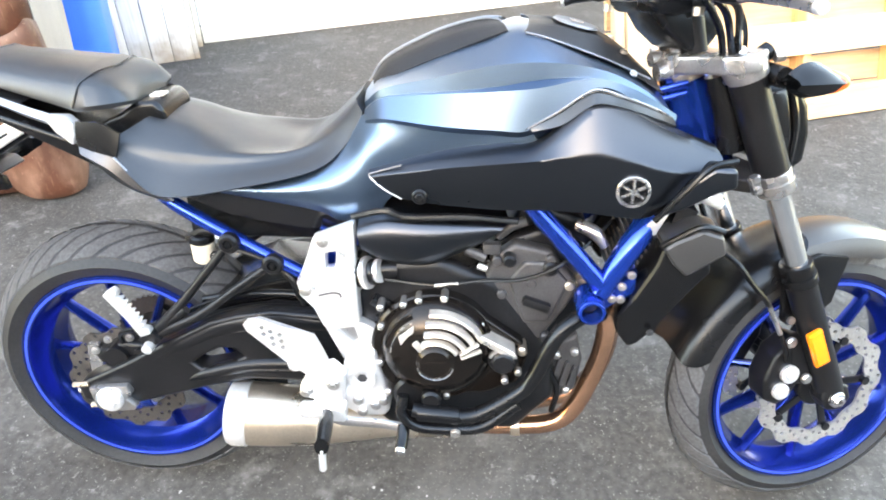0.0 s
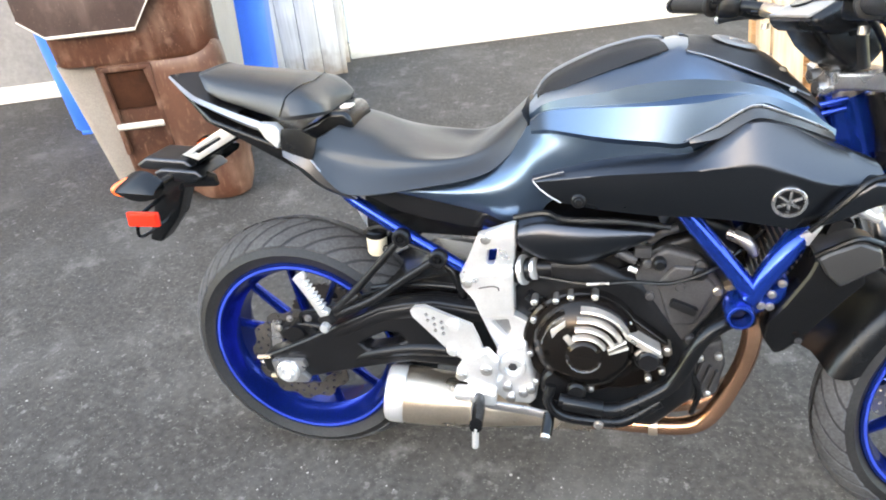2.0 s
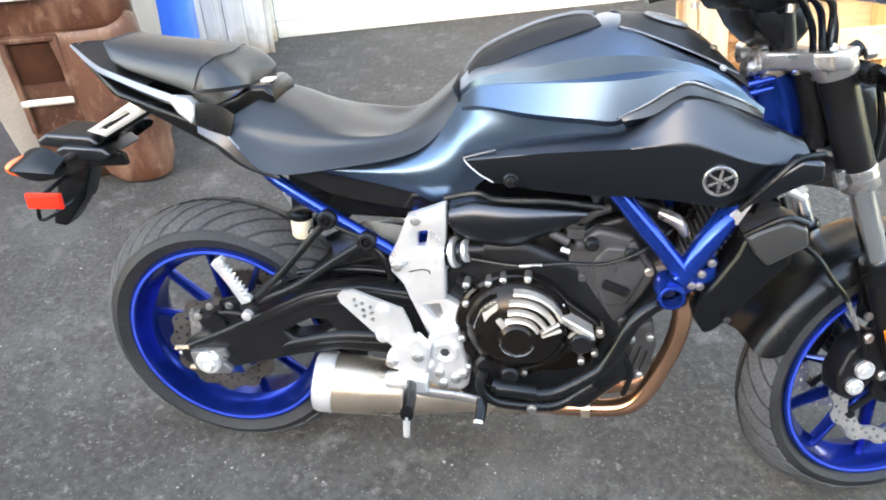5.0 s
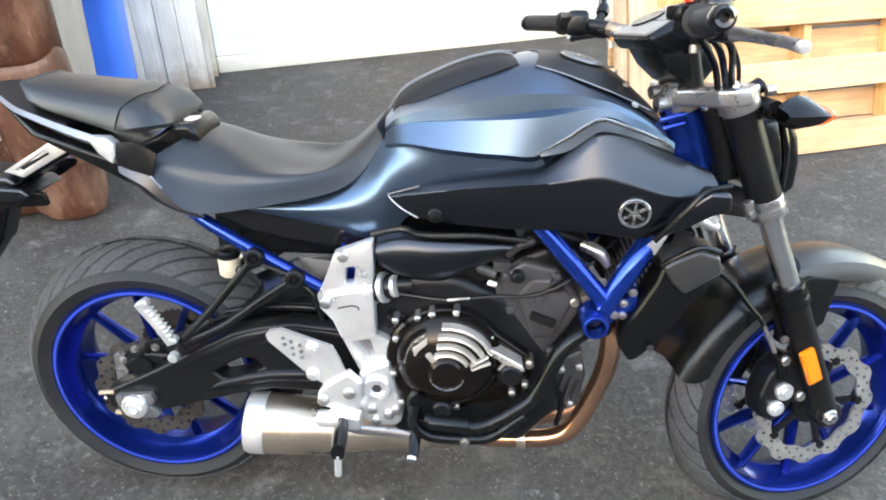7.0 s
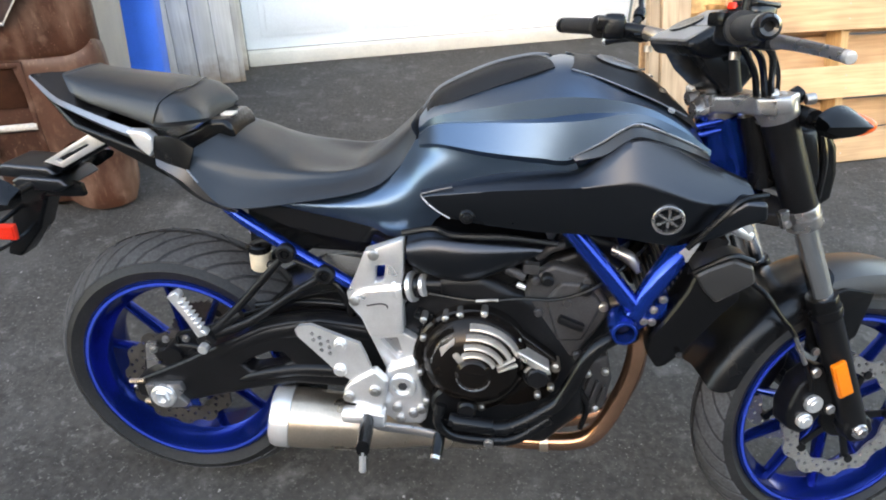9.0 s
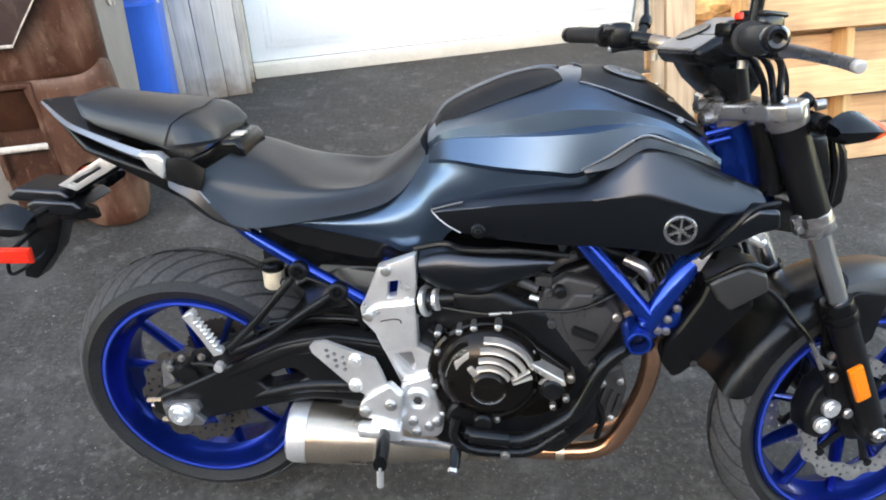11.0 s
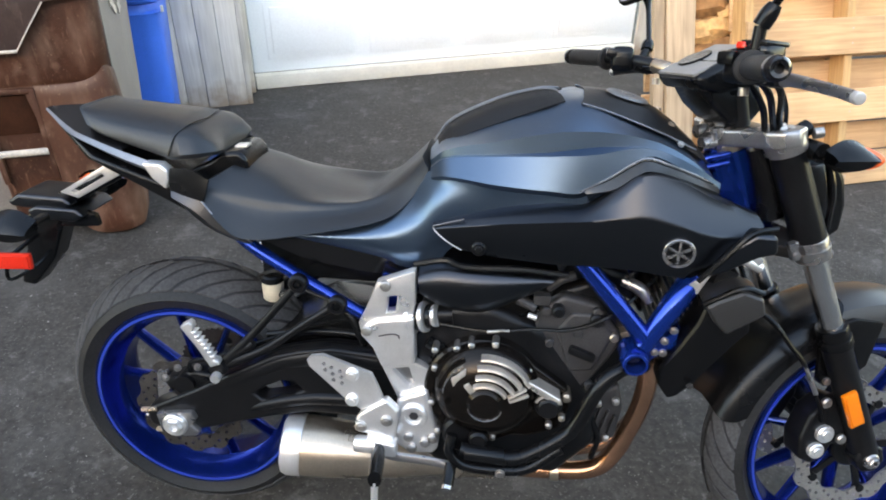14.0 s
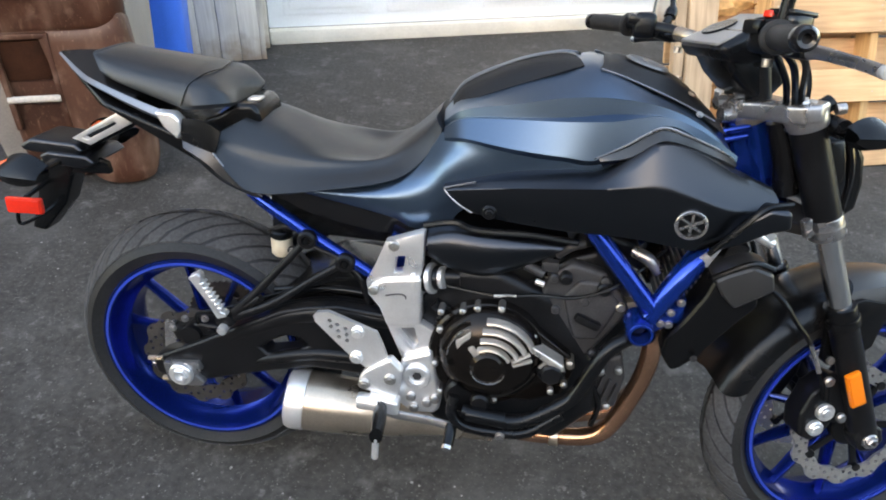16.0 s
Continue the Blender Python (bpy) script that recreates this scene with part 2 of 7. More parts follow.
DOOR_WHITE = material("white_door_paint", (0.80, 0.855, 0.91), rough=0.45, grain=0.03, grain_scale=80, stain=0.05, stain_scale=2.5)
CREAM_PAINT = material("cream_trim_paint", (0.72, 0.69, 0.62), rough=0.6, grain=0.05, stain=0.12, stain_scale=5)
BIN_BROWN = scuffed(material("brown_bin_plastic", (0.070, 0.0245, 0.013), rough=0.5, grain=0.12, grain_scale=200, stain=0.4, stain_scale=5, bump=0.08, bump_scale=300), (0.34, 0.22, 0.16))
BIN_GREY = material("taupe_bin_plastic", (0.25, 0.226, 0.205), rough=0.6, grain=0.12, grain_scale=150, stain=0.2, stain_scale=5, bump=0.05, bump_scale=300)
BIN_SHADED = material("shaded_brown_plastic", (0.040, 0.014, 0.007), rough=0.85, spec=0.15, grain=0.15, grain_scale=200, stain=0.4, stain_scale=12)
BIN_LID = scuffed(material("dark_lid_plastic", (0.055, 0.035, 0.032), rough=0.45, grain=0.12, grain_scale=200, stain=0.3, stain_scale=7), (0.20, 0.155, 0.13))
BIN_BLUE = material("blue_bin_plastic", (0.02, 0.16, 0.75), rough=0.45, grain=0.06, grain_scale=200, stain=0.12, stain_scale=5, bump=0.04, bump_scale=300)
PALE = material("pale_worn_edge", (0.55, 0.5, 0.45), rough=0.6, grain=0.2, grain_scale=90, stain=0.2, stain_scale=20)
WALL_DARK = material("unseen_sun_blocker", (0.05, 0.047, 0.044), rough=0.9, grain=0.12, grain_scale=30, stain=0.25, stain_scale=0.8, bump=0.2, bump_scale=60)
WALL_UP = material("unseen_wall_blue", (0.018, 0.028, 0.052), rough=0.85, grain=0.1, grain_scale=30, stain=0.2, stain_scale=1.2, bump=0.15, bump_scale=60)
WALL = material("grey_stucco", (0.19, 0.187, 0.18), rough=0.9, grain=0.12, grain_scale=40, stain=0.2, stain_scale=1.5, bump=0.3, bump_scale=120)
WEATHERED = wood("weathered_grey_wood", (0.70, 0.665, 0.61), (0.57, 0.53, 0.475), 2, each=0.12, splash=0.10)
PALLET = wood("fresh_pallet_wood", (0.66, 0.43, 0.24), (0.51, 0.31, 0.165), 0)
PALLET_UP = wood("fresh_pallet_stringer", (0.68, 0.44, 0.21), (0.48, 0.28, 0.12), 2)
PALLET_GREY = wood("weathered_pallet_wood", (0.50, 0.38, 0.26), (0.33, 0.24, 0.16), 2)
CLAMP = material("satin_grey_metal", (0.36, 0.36, 0.37), rough=0.28, metal=0.85, grain=0.08, grain_scale=300, stain=0.12, stain_scale=18)
CASE_GREY = material("dark_grey_casting", (0.050, 0.050, 0.053), rough=0.40, metal=0.3, grain=0.2, grain_scale=300, stain=0.25, stain_scale=14, bump=0.08, bump_scale=600)
COVER_GREY = material("satin_charcoal_plastic", (0.040, 0.041, 0.043), rough=0.36, metal=0.4, grain=0.1, grain_scale=500, stain=0.12, stain_scale=10)
CAP_GREY = material("satin_steel_cap", (0.17, 0.175, 0.18), rough=0.38, metal=0.5, grain=0.06, grain_scale=300, stain=0.1, stain_scale=20)
POD_GREY = material("satin_grey_plastic", (0.21, 0.212, 0.215), rough=0.42, grain=0.06, grain_scale=300, stain=0.1, stain_scale=20)
TRIM_GREY = material("grey_trim_paint", (0.075, 0.078, 0.082), rough=0.36, metal=0.85, grain=0.05, grain_scale=600, stain=0.08, stain_scale=9)
RAIL = material("silver_blue_paint", (0.20, 0.225, 0.26), rough=0.33, metal=0.6, grain=0.06, grain_scale=600, stain=0.08, stain_scale=9)
LOG_LIGHT = material("split_wood_face", (0.62, 0.37, 0.16), rough=0.85, grain=0.35, grain_scale=30, stain=0.35, stain_scale=11, bump=0.5, bump_scale=45)
BARK = material("split_wood_bark", (0.30, 0.15, 0.06), rough=0.9, grain=0.4, grain_scale=25, stain=0.4, stain_scale=9, bump=0.6, bump_scale=40)
# bluish specular tint paints a blue sky into the dark parts' reflections
for one in (VINYL, TEXTURED, BLACK, GLOSS_BLACK, BLACK_METAL, RUBBER, SCUFFED, ENGINE, CASE_GREY):
    one.node_tree.nodes["Principled BSDF"].inputs["Specular Tint"].default_value = (0.72, 0.86, 1.0, 1)
    one.node_tree.nodes["Principled BSDF"].inputs["Specular IOR Level"].default_value = 0.26
VINYL.node_tree.nodes["Principled BSDF"].inputs["Specular IOR Level"].default_value = 0.62
VINYL.node_tree.nodes["Principled BSDF"].inputs["Specular Tint"].default_value = (0.74, 0.87, 1.0, 1)


# ---- building helpers ----
def finish(bm, sharp=38.0):
    """Normals outwards, smooth shading with sharp edges past an angle."""
    bmesh.ops.recalc_face_normals(bm, faces=bm.faces)
    for f in bm.faces:
        f.smooth = True
    for e in bm.edges:
        e.smooth = not (len(e.link_faces) != 2 or e.calc_face_angle(0) > radians(sharp))
    return bm


def part(name, bm, mat, parent=None, label="", m=None, sharp=38.0):
    """One bmesh as one mesh object under a thing or a part."""
    finish(bm, sharp)
    me = bpy.data.meshes.new(name)
    bm.to_mesh(me)
    bm.free()
    for one in mat if isinstance(mat, (list, tuple)) else (mat,):
        me.materials.append(one)
    ob = new(name, me)
    if parent is not None:
        ob.parent = parent
    if m is not None:
        ob.matrix_basis = m
    if label:
        tagged(ob, label)
    return ob


def thing(name, m, label, category, group="", kind=""):
    ob = new(name)
    ob.empty_display_size = 0.2
    ob.matrix_basis = m
    return tagged(ob, label, category, group, kind)


def join(*bms):
    """Several bmeshes as one."""
    out = bms[0]
    for other in bms[1:]:
        me = bpy.data.meshes.new("tmp")
        other.to_mesh(me)
        other.free()
        out.from_mesh(me)
        bpy.data.meshes.remove(me)
    return out


def moved(bm, m):
    bm.transform(m)
    return bm


def chamfer(bm, width, segments=2, angle=25.0):
    if width <= 0:
        return bm
    bmesh.ops.recalc_face_normals(bm, faces=bm.faces)
    edges = [e for e in bm.edges if len(e.link_faces) == 2 and e.calc_face_angle(0) > radians(angle)]
    bmesh.ops.bevel(bm, geom=edges, offset=width, segments=segments, profile=0.6, affect="EDGES", clamp_overlap=True)
    return bm


def box(size, at=(0, 0, 0), bevel=0.003, turn=(0, 0, 0), segments=2):
    bm = bmesh.new()
    bmesh.ops.create_cube(bm, size=1, matrix=Matrix.Diagonal((*size, 1)))
    chamfer(bm, bevel, segments)
    return moved(bm, pose(*at, *turn))


def slab(points, y0, y1, bevel=0.004, segments=2, axis="y"):
    """A polygon in (x, z) drawn out from y0 to y1, with rounded edges."""
    bm = bmesh.new()
    vs = [bm.verts.new((x, y0, z)) for x, z in points]
    f = bm.faces.new(vs)
    got = bmesh.ops.extrude_face_region(bm, geom=[f])
    bmesh.ops.translate(bm, verts=[v for v in got["geom"] if isinstance(v, bmesh.types.BMVert)], vec=(0, y1 - y0, 0))
    return chamfer(bm, bevel, segments)


def spline(points, n):
    """n points along a smooth curve through the given ones."""
    p = [Vector(q) for q in points]
    if len(p) == 2:
        return [p[0].lerp(p[1], i / (n - 1)) for i in range(n)]
    p = [2 * p[0] - p[1], *p, 2 * p[-1] - p[-2]]
    out = []
    for i in range(n):
        s = i / (n - 1) * (len(p) - 3)
        k = min(int(s), len(p) - 4)
        u = s - k
        a, b, c, d = p[k : k + 4]
        out.append(0.5 * (2 * b + (c - a) * u + (2 * a - 5 * b + 4 * c - d) * u * u + (3 * b - a - 3 * c + d) * u ** 3))
    return out


def tube(points, radius, n=24, sides=12, smooth=True, flat=1.0, caps=True):
    """A round bar along a curve; radius one number or one at each end or point."""
    path = spline(points, n) if smooth else [Vector(q) for q in points]
    n = len(path)
    radii = [radius] * 2 if isinstance(radius, (int, float)) else list(radius)
    bm = bmesh.new()
    rings = []
    side = None
    for i, q in enumerate(path):
        way = (path[min(i + 1, n - 1)] - path[max(i - 1, 0)]).normalized()
        if side is None:
            side = way.cross(Vector((0, 1, 0)) if abs(way.y) < 0.9 else Vector((1, 0, 0))).normalized()
        side = (side - way * side.dot(way)).normalized()
        up = way.cross(side)
        s = i / max(n - 1, 1) * (len(radii) - 1)
        k = min(int(s), len(radii) - 2)
        r = radii[k] + (radii[k + 1] - radii[k]) * (s - k)
        rings.append([bm.verts.new(q + side * (math.cos(a) * r) + up * (math.sin(a) * r * flat)) for a in (2 * math.pi * j / sides for j in range(sides))])
    for a, b in zip(rings, rings[1:]):
        for j in range(sides):
            bm.faces.new((a[j], a[(j + 1) % sides], b[(j + 1) % sides], b[j]))
    if caps:
        bm.faces.new(rings[0])
        bm.faces.new(rings[-1])
    return bm


def lathe(profile, sides=48, a0=0.0, a1=360.0, closed=True):
    """A profile of (radius, y) turned about the y axis; closed: the profile is a loop."""
    bm = bmesh.new()
    full = abs(a1 - a0) > 359.9
    steps = sides if full else sides + 1
    rings = []
    for i in range(steps):
        a = radians(a0 + (a1 - a0) * i / sides)
        rings.append([bm.verts.new((r * math.cos(a), y, r * math.sin(a))) for r, y in profile])
    k = len(profile)
    for i in range(sides):
        p, q = rings[i], rings[(i + 1) % steps]
        for j in range(k if closed else k - 1):
            bm.faces.new((p[j], p[(j + 1) % k], q[(j + 1) % k], q[j]))
    if not full and closed:
        bm.faces.new(rings[0])
        bm.faces.new(rings[-1])
    bmesh.ops.remove_doubles(bm, verts=bm.verts, dist=1e-6)
    return bm


def drum(r, y0, y1, bevel=0.003, sides=32, inner=0.0):
    """A disc or ring about the y axis with rounded rims."""
    b = min(bevel, abs(y1 - y0) / 2.2)
    if y0 > y1:
        y0, y1 = y1, y0
    if inner:
        return lathe([(inner, y0), (r - b, y0), (r, y0 + b), (r, y1 - b), (r - b, y1), (inner, y1)], sides)
    bm = lathe([(1e-4, y0), (r - b, y0), (r, y0 + b), (r, y1 - b), (r - b, y1), (1e-4, y1)], sides, closed=False)
    return bm


def rod(p, q, r, sides=14, r1=None, bevel=0.0):
    bm = tube([p, q], (r, r if r1 is None else r1), n=2, sides=sides, smooth=False)
    return chamfer(bm, bevel, 2, 50) if bevel else bm


def bolt(at, r=0.007, h=0.006, way=(0, -1, 0)):
    """A hexagon head on a washer, standing along way."""
    a, w = Vector(at), Vector(way).normalized()
    head = rod(a, a + w * h, r, 6, bevel=r * 0.15)
    return join(rod(a - w * 0.001, a + w * h * 0.3, r * 1.35, 14), head)


def skin(lines, m=20, mirror=False, thick=0.0, fine=1):
    """A surface over lengthwise curves; mirror: goes on over the y = 0 plane. thick: shell thickness."""
    rows = [spline(l, m) for l in lines]
    if fine > 1:
        cols = [spline([r[i] for r in rows], (len(rows) - 1) * fine + 1) for i in range(m)]
        rows = [[c[k] for c in cols] for k in range((len(rows) - 1) * fine + 1)]
    if mirror:
        rows = rows + [[Vector((v.x, -v.y, v.z)) for v in r] for r in reversed(rows)]
    bm = bmesh.new()
    vs = [[bm.verts.new(v) for v in r] for r in rows]
    for a, b in zip(vs, vs[1:]):
        for i in range(m - 1):
            bm.faces.new((a[i], a[i + 1], b[i + 1], b[i]))
    bmesh.ops.remove_doubles(bm, verts=bm.verts, dist=1e-5)
    if thick:
        bmesh.ops.recalc_face_normals(bm, faces=bm.faces)
        bmesh.ops.solidify(bm, geom=bm.faces[:], thickness=thick)
    return bm


def hull_caps(bm):
    """Closes the open ends of a shell."""
    loops = [e for e in bm.edges if len(e.link_faces) == 1]
    bmesh.ops.holes_fill(bm, edges=loops, sides=0)
    return bm


def plate(outer, holes, y0, y1):
    """A flat plate with holes, drawn out along y."""
    bm = bmesh.new()
    edges = []
    for loop in (outer, *holes):
        vs = [bm.verts.new((x, y0, z)) for x, z in loop]
        edges += [bm.edges.new((vs[i - 1], vs[i])) for i in range(len(vs))]
    bmesh.ops.triangle_fill(bm, edges=edges, use_beauty=True, normal=(0, 1, 0))
    got = bmesh.ops.extrude_face_region(bm, geom=bm.faces[:])
    bmesh.ops.translate(bm, verts=[v for v in got["geom"] if isinstance(v, bmesh.types.BMVert)], vec=(0, y1 - y0, 0))
    return bm


def ring_points(cx, cz, r, n, phase=0.0):
    return [(cx + r * math.cos(phase + 2 * math.pi * i / n), cz + r * math.sin(phase + 2 * math.pi * i / n)) for i in range(n)]


def flip(bm):
    """The mirror image over y = 0."""
    bm.transform(Matrix.Diagonal((1, -1, 1, 1)))
    return bm


# ---- the setting ----
def ground_sheet():
    bm = bmesh.new()
    cuts = [-600, -120, -30, -10] + [-6 + 0.3 * i for i in range(44)] + [10, 30, 120, 600]
    grid = []
    for y in cuts:
        row = []
        for x in cuts:
            near = max(0.0, 1 - max(abs(x), abs(y)) / 8)
            row.append(bm.verts.new((x, y, near * 0.004 * (noise.noise((x * 0.9, y * 0.9, 0)) - 0.6))))
        grid.append(row)
    for a, b in zip(grid, grid[1:]):
        for i in range(len(a) - 1):
            bm.faces.new((a[i], a[i + 1], b[i + 1], b[i]))
    ob = part("ground", bm, ASPHALT)
    return tagged(ob, "worn dark grey asphalt driveway with pale stone specks", "driveway", kind="structure")


ground_sheet()

# the garage front runs along its own x axis, from the door's left jamb
GARAGE = pose(-0.925, 2.925, 0, 0, 0, 24.0)
DOOR_W, DOOR_H = 2.69, 2.13


def garage():
    front = thing("wall_garage", GARAGE, "garage front wall around a white panelled door", "wall", kind="structure")
    part("wall_panel", box((0.40, 0.2, 2.4), (-0.20, 0.16, 1.2), 0.0), WALL, front)
    part("door_pier", box((0.54, 0.26, 2.4), (-0.345, -0.085, 1.2), 0.0), WALL, front)
    part("wall_panel", box((4.0, 0.2, 0.22), (-2.40, 0.16, DOOR_H + 0.18), 0.0), WALL, front)
    part("wall_panel", box((1.0, 0.2, 2.4), (-3.70, 0.16, 1.2), 0.0), WALL, front)
    part("wall_panel", box((6.0, 0.2, 2.4), (DOOR_W + 0.14 + 3.0, 0.16, 1.2), 0.0), WALL, front)
    part("wall_panel", box((DOOR_W + 0.27, 0.2, 0.20), (DOOR_W / 2, 0.16, DOOR_H + 0.07 + 0.1), 0.0), WALL, front)
    # tall walls out of view, added dark blue to dim reflections on black parts
    part("unseen_upper_wall", box((12.0, 0.2, 3.6), (0.0, 0.14, 2.42 + 1.8), 0.0), WALL_UP, front)
    part("wall_panel", box((4.0, 0.2, 6.0), (-6.2, 0.16, 3.0), 0.0), WALL_UP, front)
    # weathered board cladding on the pier beside the door, and on the reveal towards the door
    for k in range(5):
        part("board", box((0.108, 0.026, 2.398), (-0.122 - 0.111 * k, -0.230 - 0.004 * (k % 2), 1.2), 0.004), WEATHERED, front)
    part("board", box((0.030, 0.285, 2.398), (-0.052, -0.100, 1.2), 0.005), WEATHERED, front)
    part("board", box((0.028, 0.10, 2.398), (-0.018, 0.005, 1.2), 0.005), WEATHERED, front)
    for k in range(2):
        part("board", box((0.09, 0.03, 2.5), (DOOR_W + 0.05 + 0.1 * k, 0.035, 1.252), 0.004), WEATHERED, front)
    part("lintel", box((DOOR_W + 0.3, 0.05, 0.14), (DOOR_W / 2, 0.02, DOOR_H + 0.07), 0.004), CREAM_PAINT, front)


def garage_door(x0, label):
    door = thing("garage_door", GARAGE @ pose(x0, 0, 0), label, "garage door", kind="structure")
    part("sill", box((DOOR_W - 0.01, 0.07, 0.085), (DOOR_W / 2, 0.045, 0.043), 0.008), CREAM_PAINT, door, "cream painted threshold strip")
    rows, cols = 4, 4
    hh = (DOOR_H - 0.09) / rows
    for r in range(rows):
        z0 = 0.088 + r * hh
        section = part("section", box((DOOR_W - 0.01, 0.045, hh - 0.006), (DOOR_W / 2, 0.085, z0 + hh / 2), 0.006), DOOR_WHITE, door)
        for c in range(cols):
            w = (DOOR_W - 0.1) / cols
            cx = 0.05 + w * (c + 0.5)
            outer = box((w - 0.10, 0.012, hh - 0.16), (cx, 0.0605, z0 + hh / 2), 0.005)
            part("panel", join(outer, box((w - 0.17, 0.014, hh - 0.23), (cx, 0.053, z0 + hh / 2), 0.006)), DOOR_WHITE, section)


garage()
garage_door(0.0, "closed white panelled garage door with a cream threshold strip")


def side_wall():
    """A plain grey stretch of wall with a cream base strip, beyond the board cladding."""
    w = thing("wall_side", GARAGE @ pose(-0.42 - DOOR_W, 0, 0), "plain grey wall with a cream base strip behind the bins", "wall", kind="structure")
    part("wall_face", box((DOOR_W - 0.01, 0.05, DOOR_H), (DOOR_W / 2, 0.085, DOOR_H / 2), 0.0), WALL, w)
    part("base_strip", box((DOOR_W - 0.01, 0.07, 0.085), (DOOR_W / 2, 0.040, 0.043), 0.008), CREAM_PAINT, w, "cream painted base strip")


side_wall()

# unseen wall behind the viewer, added to block the sun and darken reflections
rear = part("unseen_wall_south", box((60, 0.2, 5.3), (0, 0, 2.65), 0.0), WALL_DARK, None, m=pose(0.5, -11.0, 0, 0, 0, 8))
tagged(rear, "plain dark wall out of view, added to block the sun", "wall", kind="structure")


# ---- the motorcycle: built upright about its rear contact point, x forwards, then leaned on its stand ----
LEAN = 8.0
RAKE = radians(24.8)
HEAD = Vector((1.49, 0, 0))
HEAD_WAY = Vector((-math.sin(RAKE), 0, math.cos(RAKE)))
STEER = Matrix.Translation(HEAD) @ Matrix.Rotation(0.286, 4, HEAD_WAY) @ Matrix.Translation(-HEAD)
bike = thing("motorcycle", pose(0, 0, 0, -LEAN, 0, 0), "matt grey naked motorcycle with blue wheels, leaning on its side stand", "motorcycle")


def tyre_profile(r, half):
    """The right half of the tread and shoulder, from the sidewall to the crown."""
    return [(r - 0.053, -half), (r - 0.029, -half * 0.80), (r - 0.011, -half * 0.50), (r - 0.0015, -half * 0.20), (r, 0)]


def tyre(r, half, rim, half_rim):
    crown = [(rim, -half_rim), (rim + 0.012, -half_rim - 0.004), *tyre_profile(r, half)]
    loop = crown + [(a, -y) for a, y in reversed(crown[:-1])]
    return lathe(loop + [(rim - 0.004, half_rim * 0.8), (rim - 0.004, -half_rim * 0.8)], 96)


def tread_blocks(r, half, count):
    """Slanted raised lands of a road tyre; the grooves are the gaps between them."""
    prof = [(r - 0.036, -half * 0.87), (r - 0.022, -half * 0.68), (r - 0.008, -half * 0.42), (r - 0.001, -half * 0.06)]
    out = bmesh.new()
    for sgn in (1, -1):
        for k in range(count):
            a0 = 2 * math.pi * k / count + (0 if sgn > 0 else math.pi / count)
            a1 = a0 + 2 * math.pi / count * 0.78
            rows = []
            for i, (q, y) in enumerate(prof):
                lag = -0.36 * (i / 3) ** 1.3
                pts = []
                for u in (0, 0.5, 1):
                    a = a0 + (a1 - a0) * u + lag
                    pts.append([out.verts.new(((q + h) * math.cos(a), (y - (0.0012 if i == 0 else 0)) * sgn, (q + h) * math.sin(a))) for h in (-0.001, 0.003)])
                rows.append(pts)
            for a, b in zip(rows, rows[1:]):
                for j in (0, 1):
                    out.faces.new((a[j][1], a[j + 1][1], b[j + 1][1], b[j][1]))
                out.faces.new((a[0][0], a[0][1], b[0][1], b[0][0]))
                out.faces.new((a[2][0], b[2][0], b[2][1], a[2][1]))
            out.faces.new((rows[0][0][0], rows[0][1][0], rows[0][1][1], rows[0][0][1]))
            out.faces.new((rows[0][1][0], rows[0][2][0], rows[0][2][1], rows[0][1][1]))
    return out


def rim_ring(rim, half):
    """A cast rim: flanges, bead seats and a dropped well."""
    right = [(rim + 0.012, -half), (rim + 0.014, -half + 0.004), (rim + 0.004, -half + 0.011), (rim - 0.002, -half + 0.03), (rim - 0.018, -half + 0.045), (rim - 0.018, 0)]
    inner = [(rim - 0.026, 0), (rim - 0.026, -half + 0.05), (rim - 0.012, -half + 0.034), (rim - 0.008, -half + 0.012), (rim - 0.002, -half)]
    loop = right + [(r, -y) for r, y in reversed(right[:-1])] + [(r, -y) for r, y in reversed(inner)][0:] + inner[1:]
    return lathe(loop, 96)


def spoke(r0, r1, angle, y0, y1, width):
    """A tapered spoke with a raised spine, from hub to rim, slightly raked."""
    bm = bmesh.new()
    rings = []
    for u in (0, 0.15, 0.5, 0.85, 1.0):
        r = r0 + (r1 - r0) * u
        w = width * (1.25 - 0.5 * u if u < 0.9 else 1.25)
        y = y0 + (y1 - y0) * u
        t = 0.016 - 0.004 * u
        rings.append([bm.verts.new((r, y + b, a)) for a, b in ((-w, -t * 0.2), (-w * 0.35, -t), (w * 0.35, -t), (w, -t * 0.2), (w * 0.7, t), (-w * 0.7, t))])
    for a, b in zip(rings, rings[1:]):
        for j in range(6):
            bm.faces.new((a[j], a[(j + 1) % 6], b[(j + 1) % 6], b[j]))
    bm.faces.new(rings[0])
    bm.faces.new(rings[-1])
    return moved(bm, Matrix.Rotation(-angle, 4, "Y"))


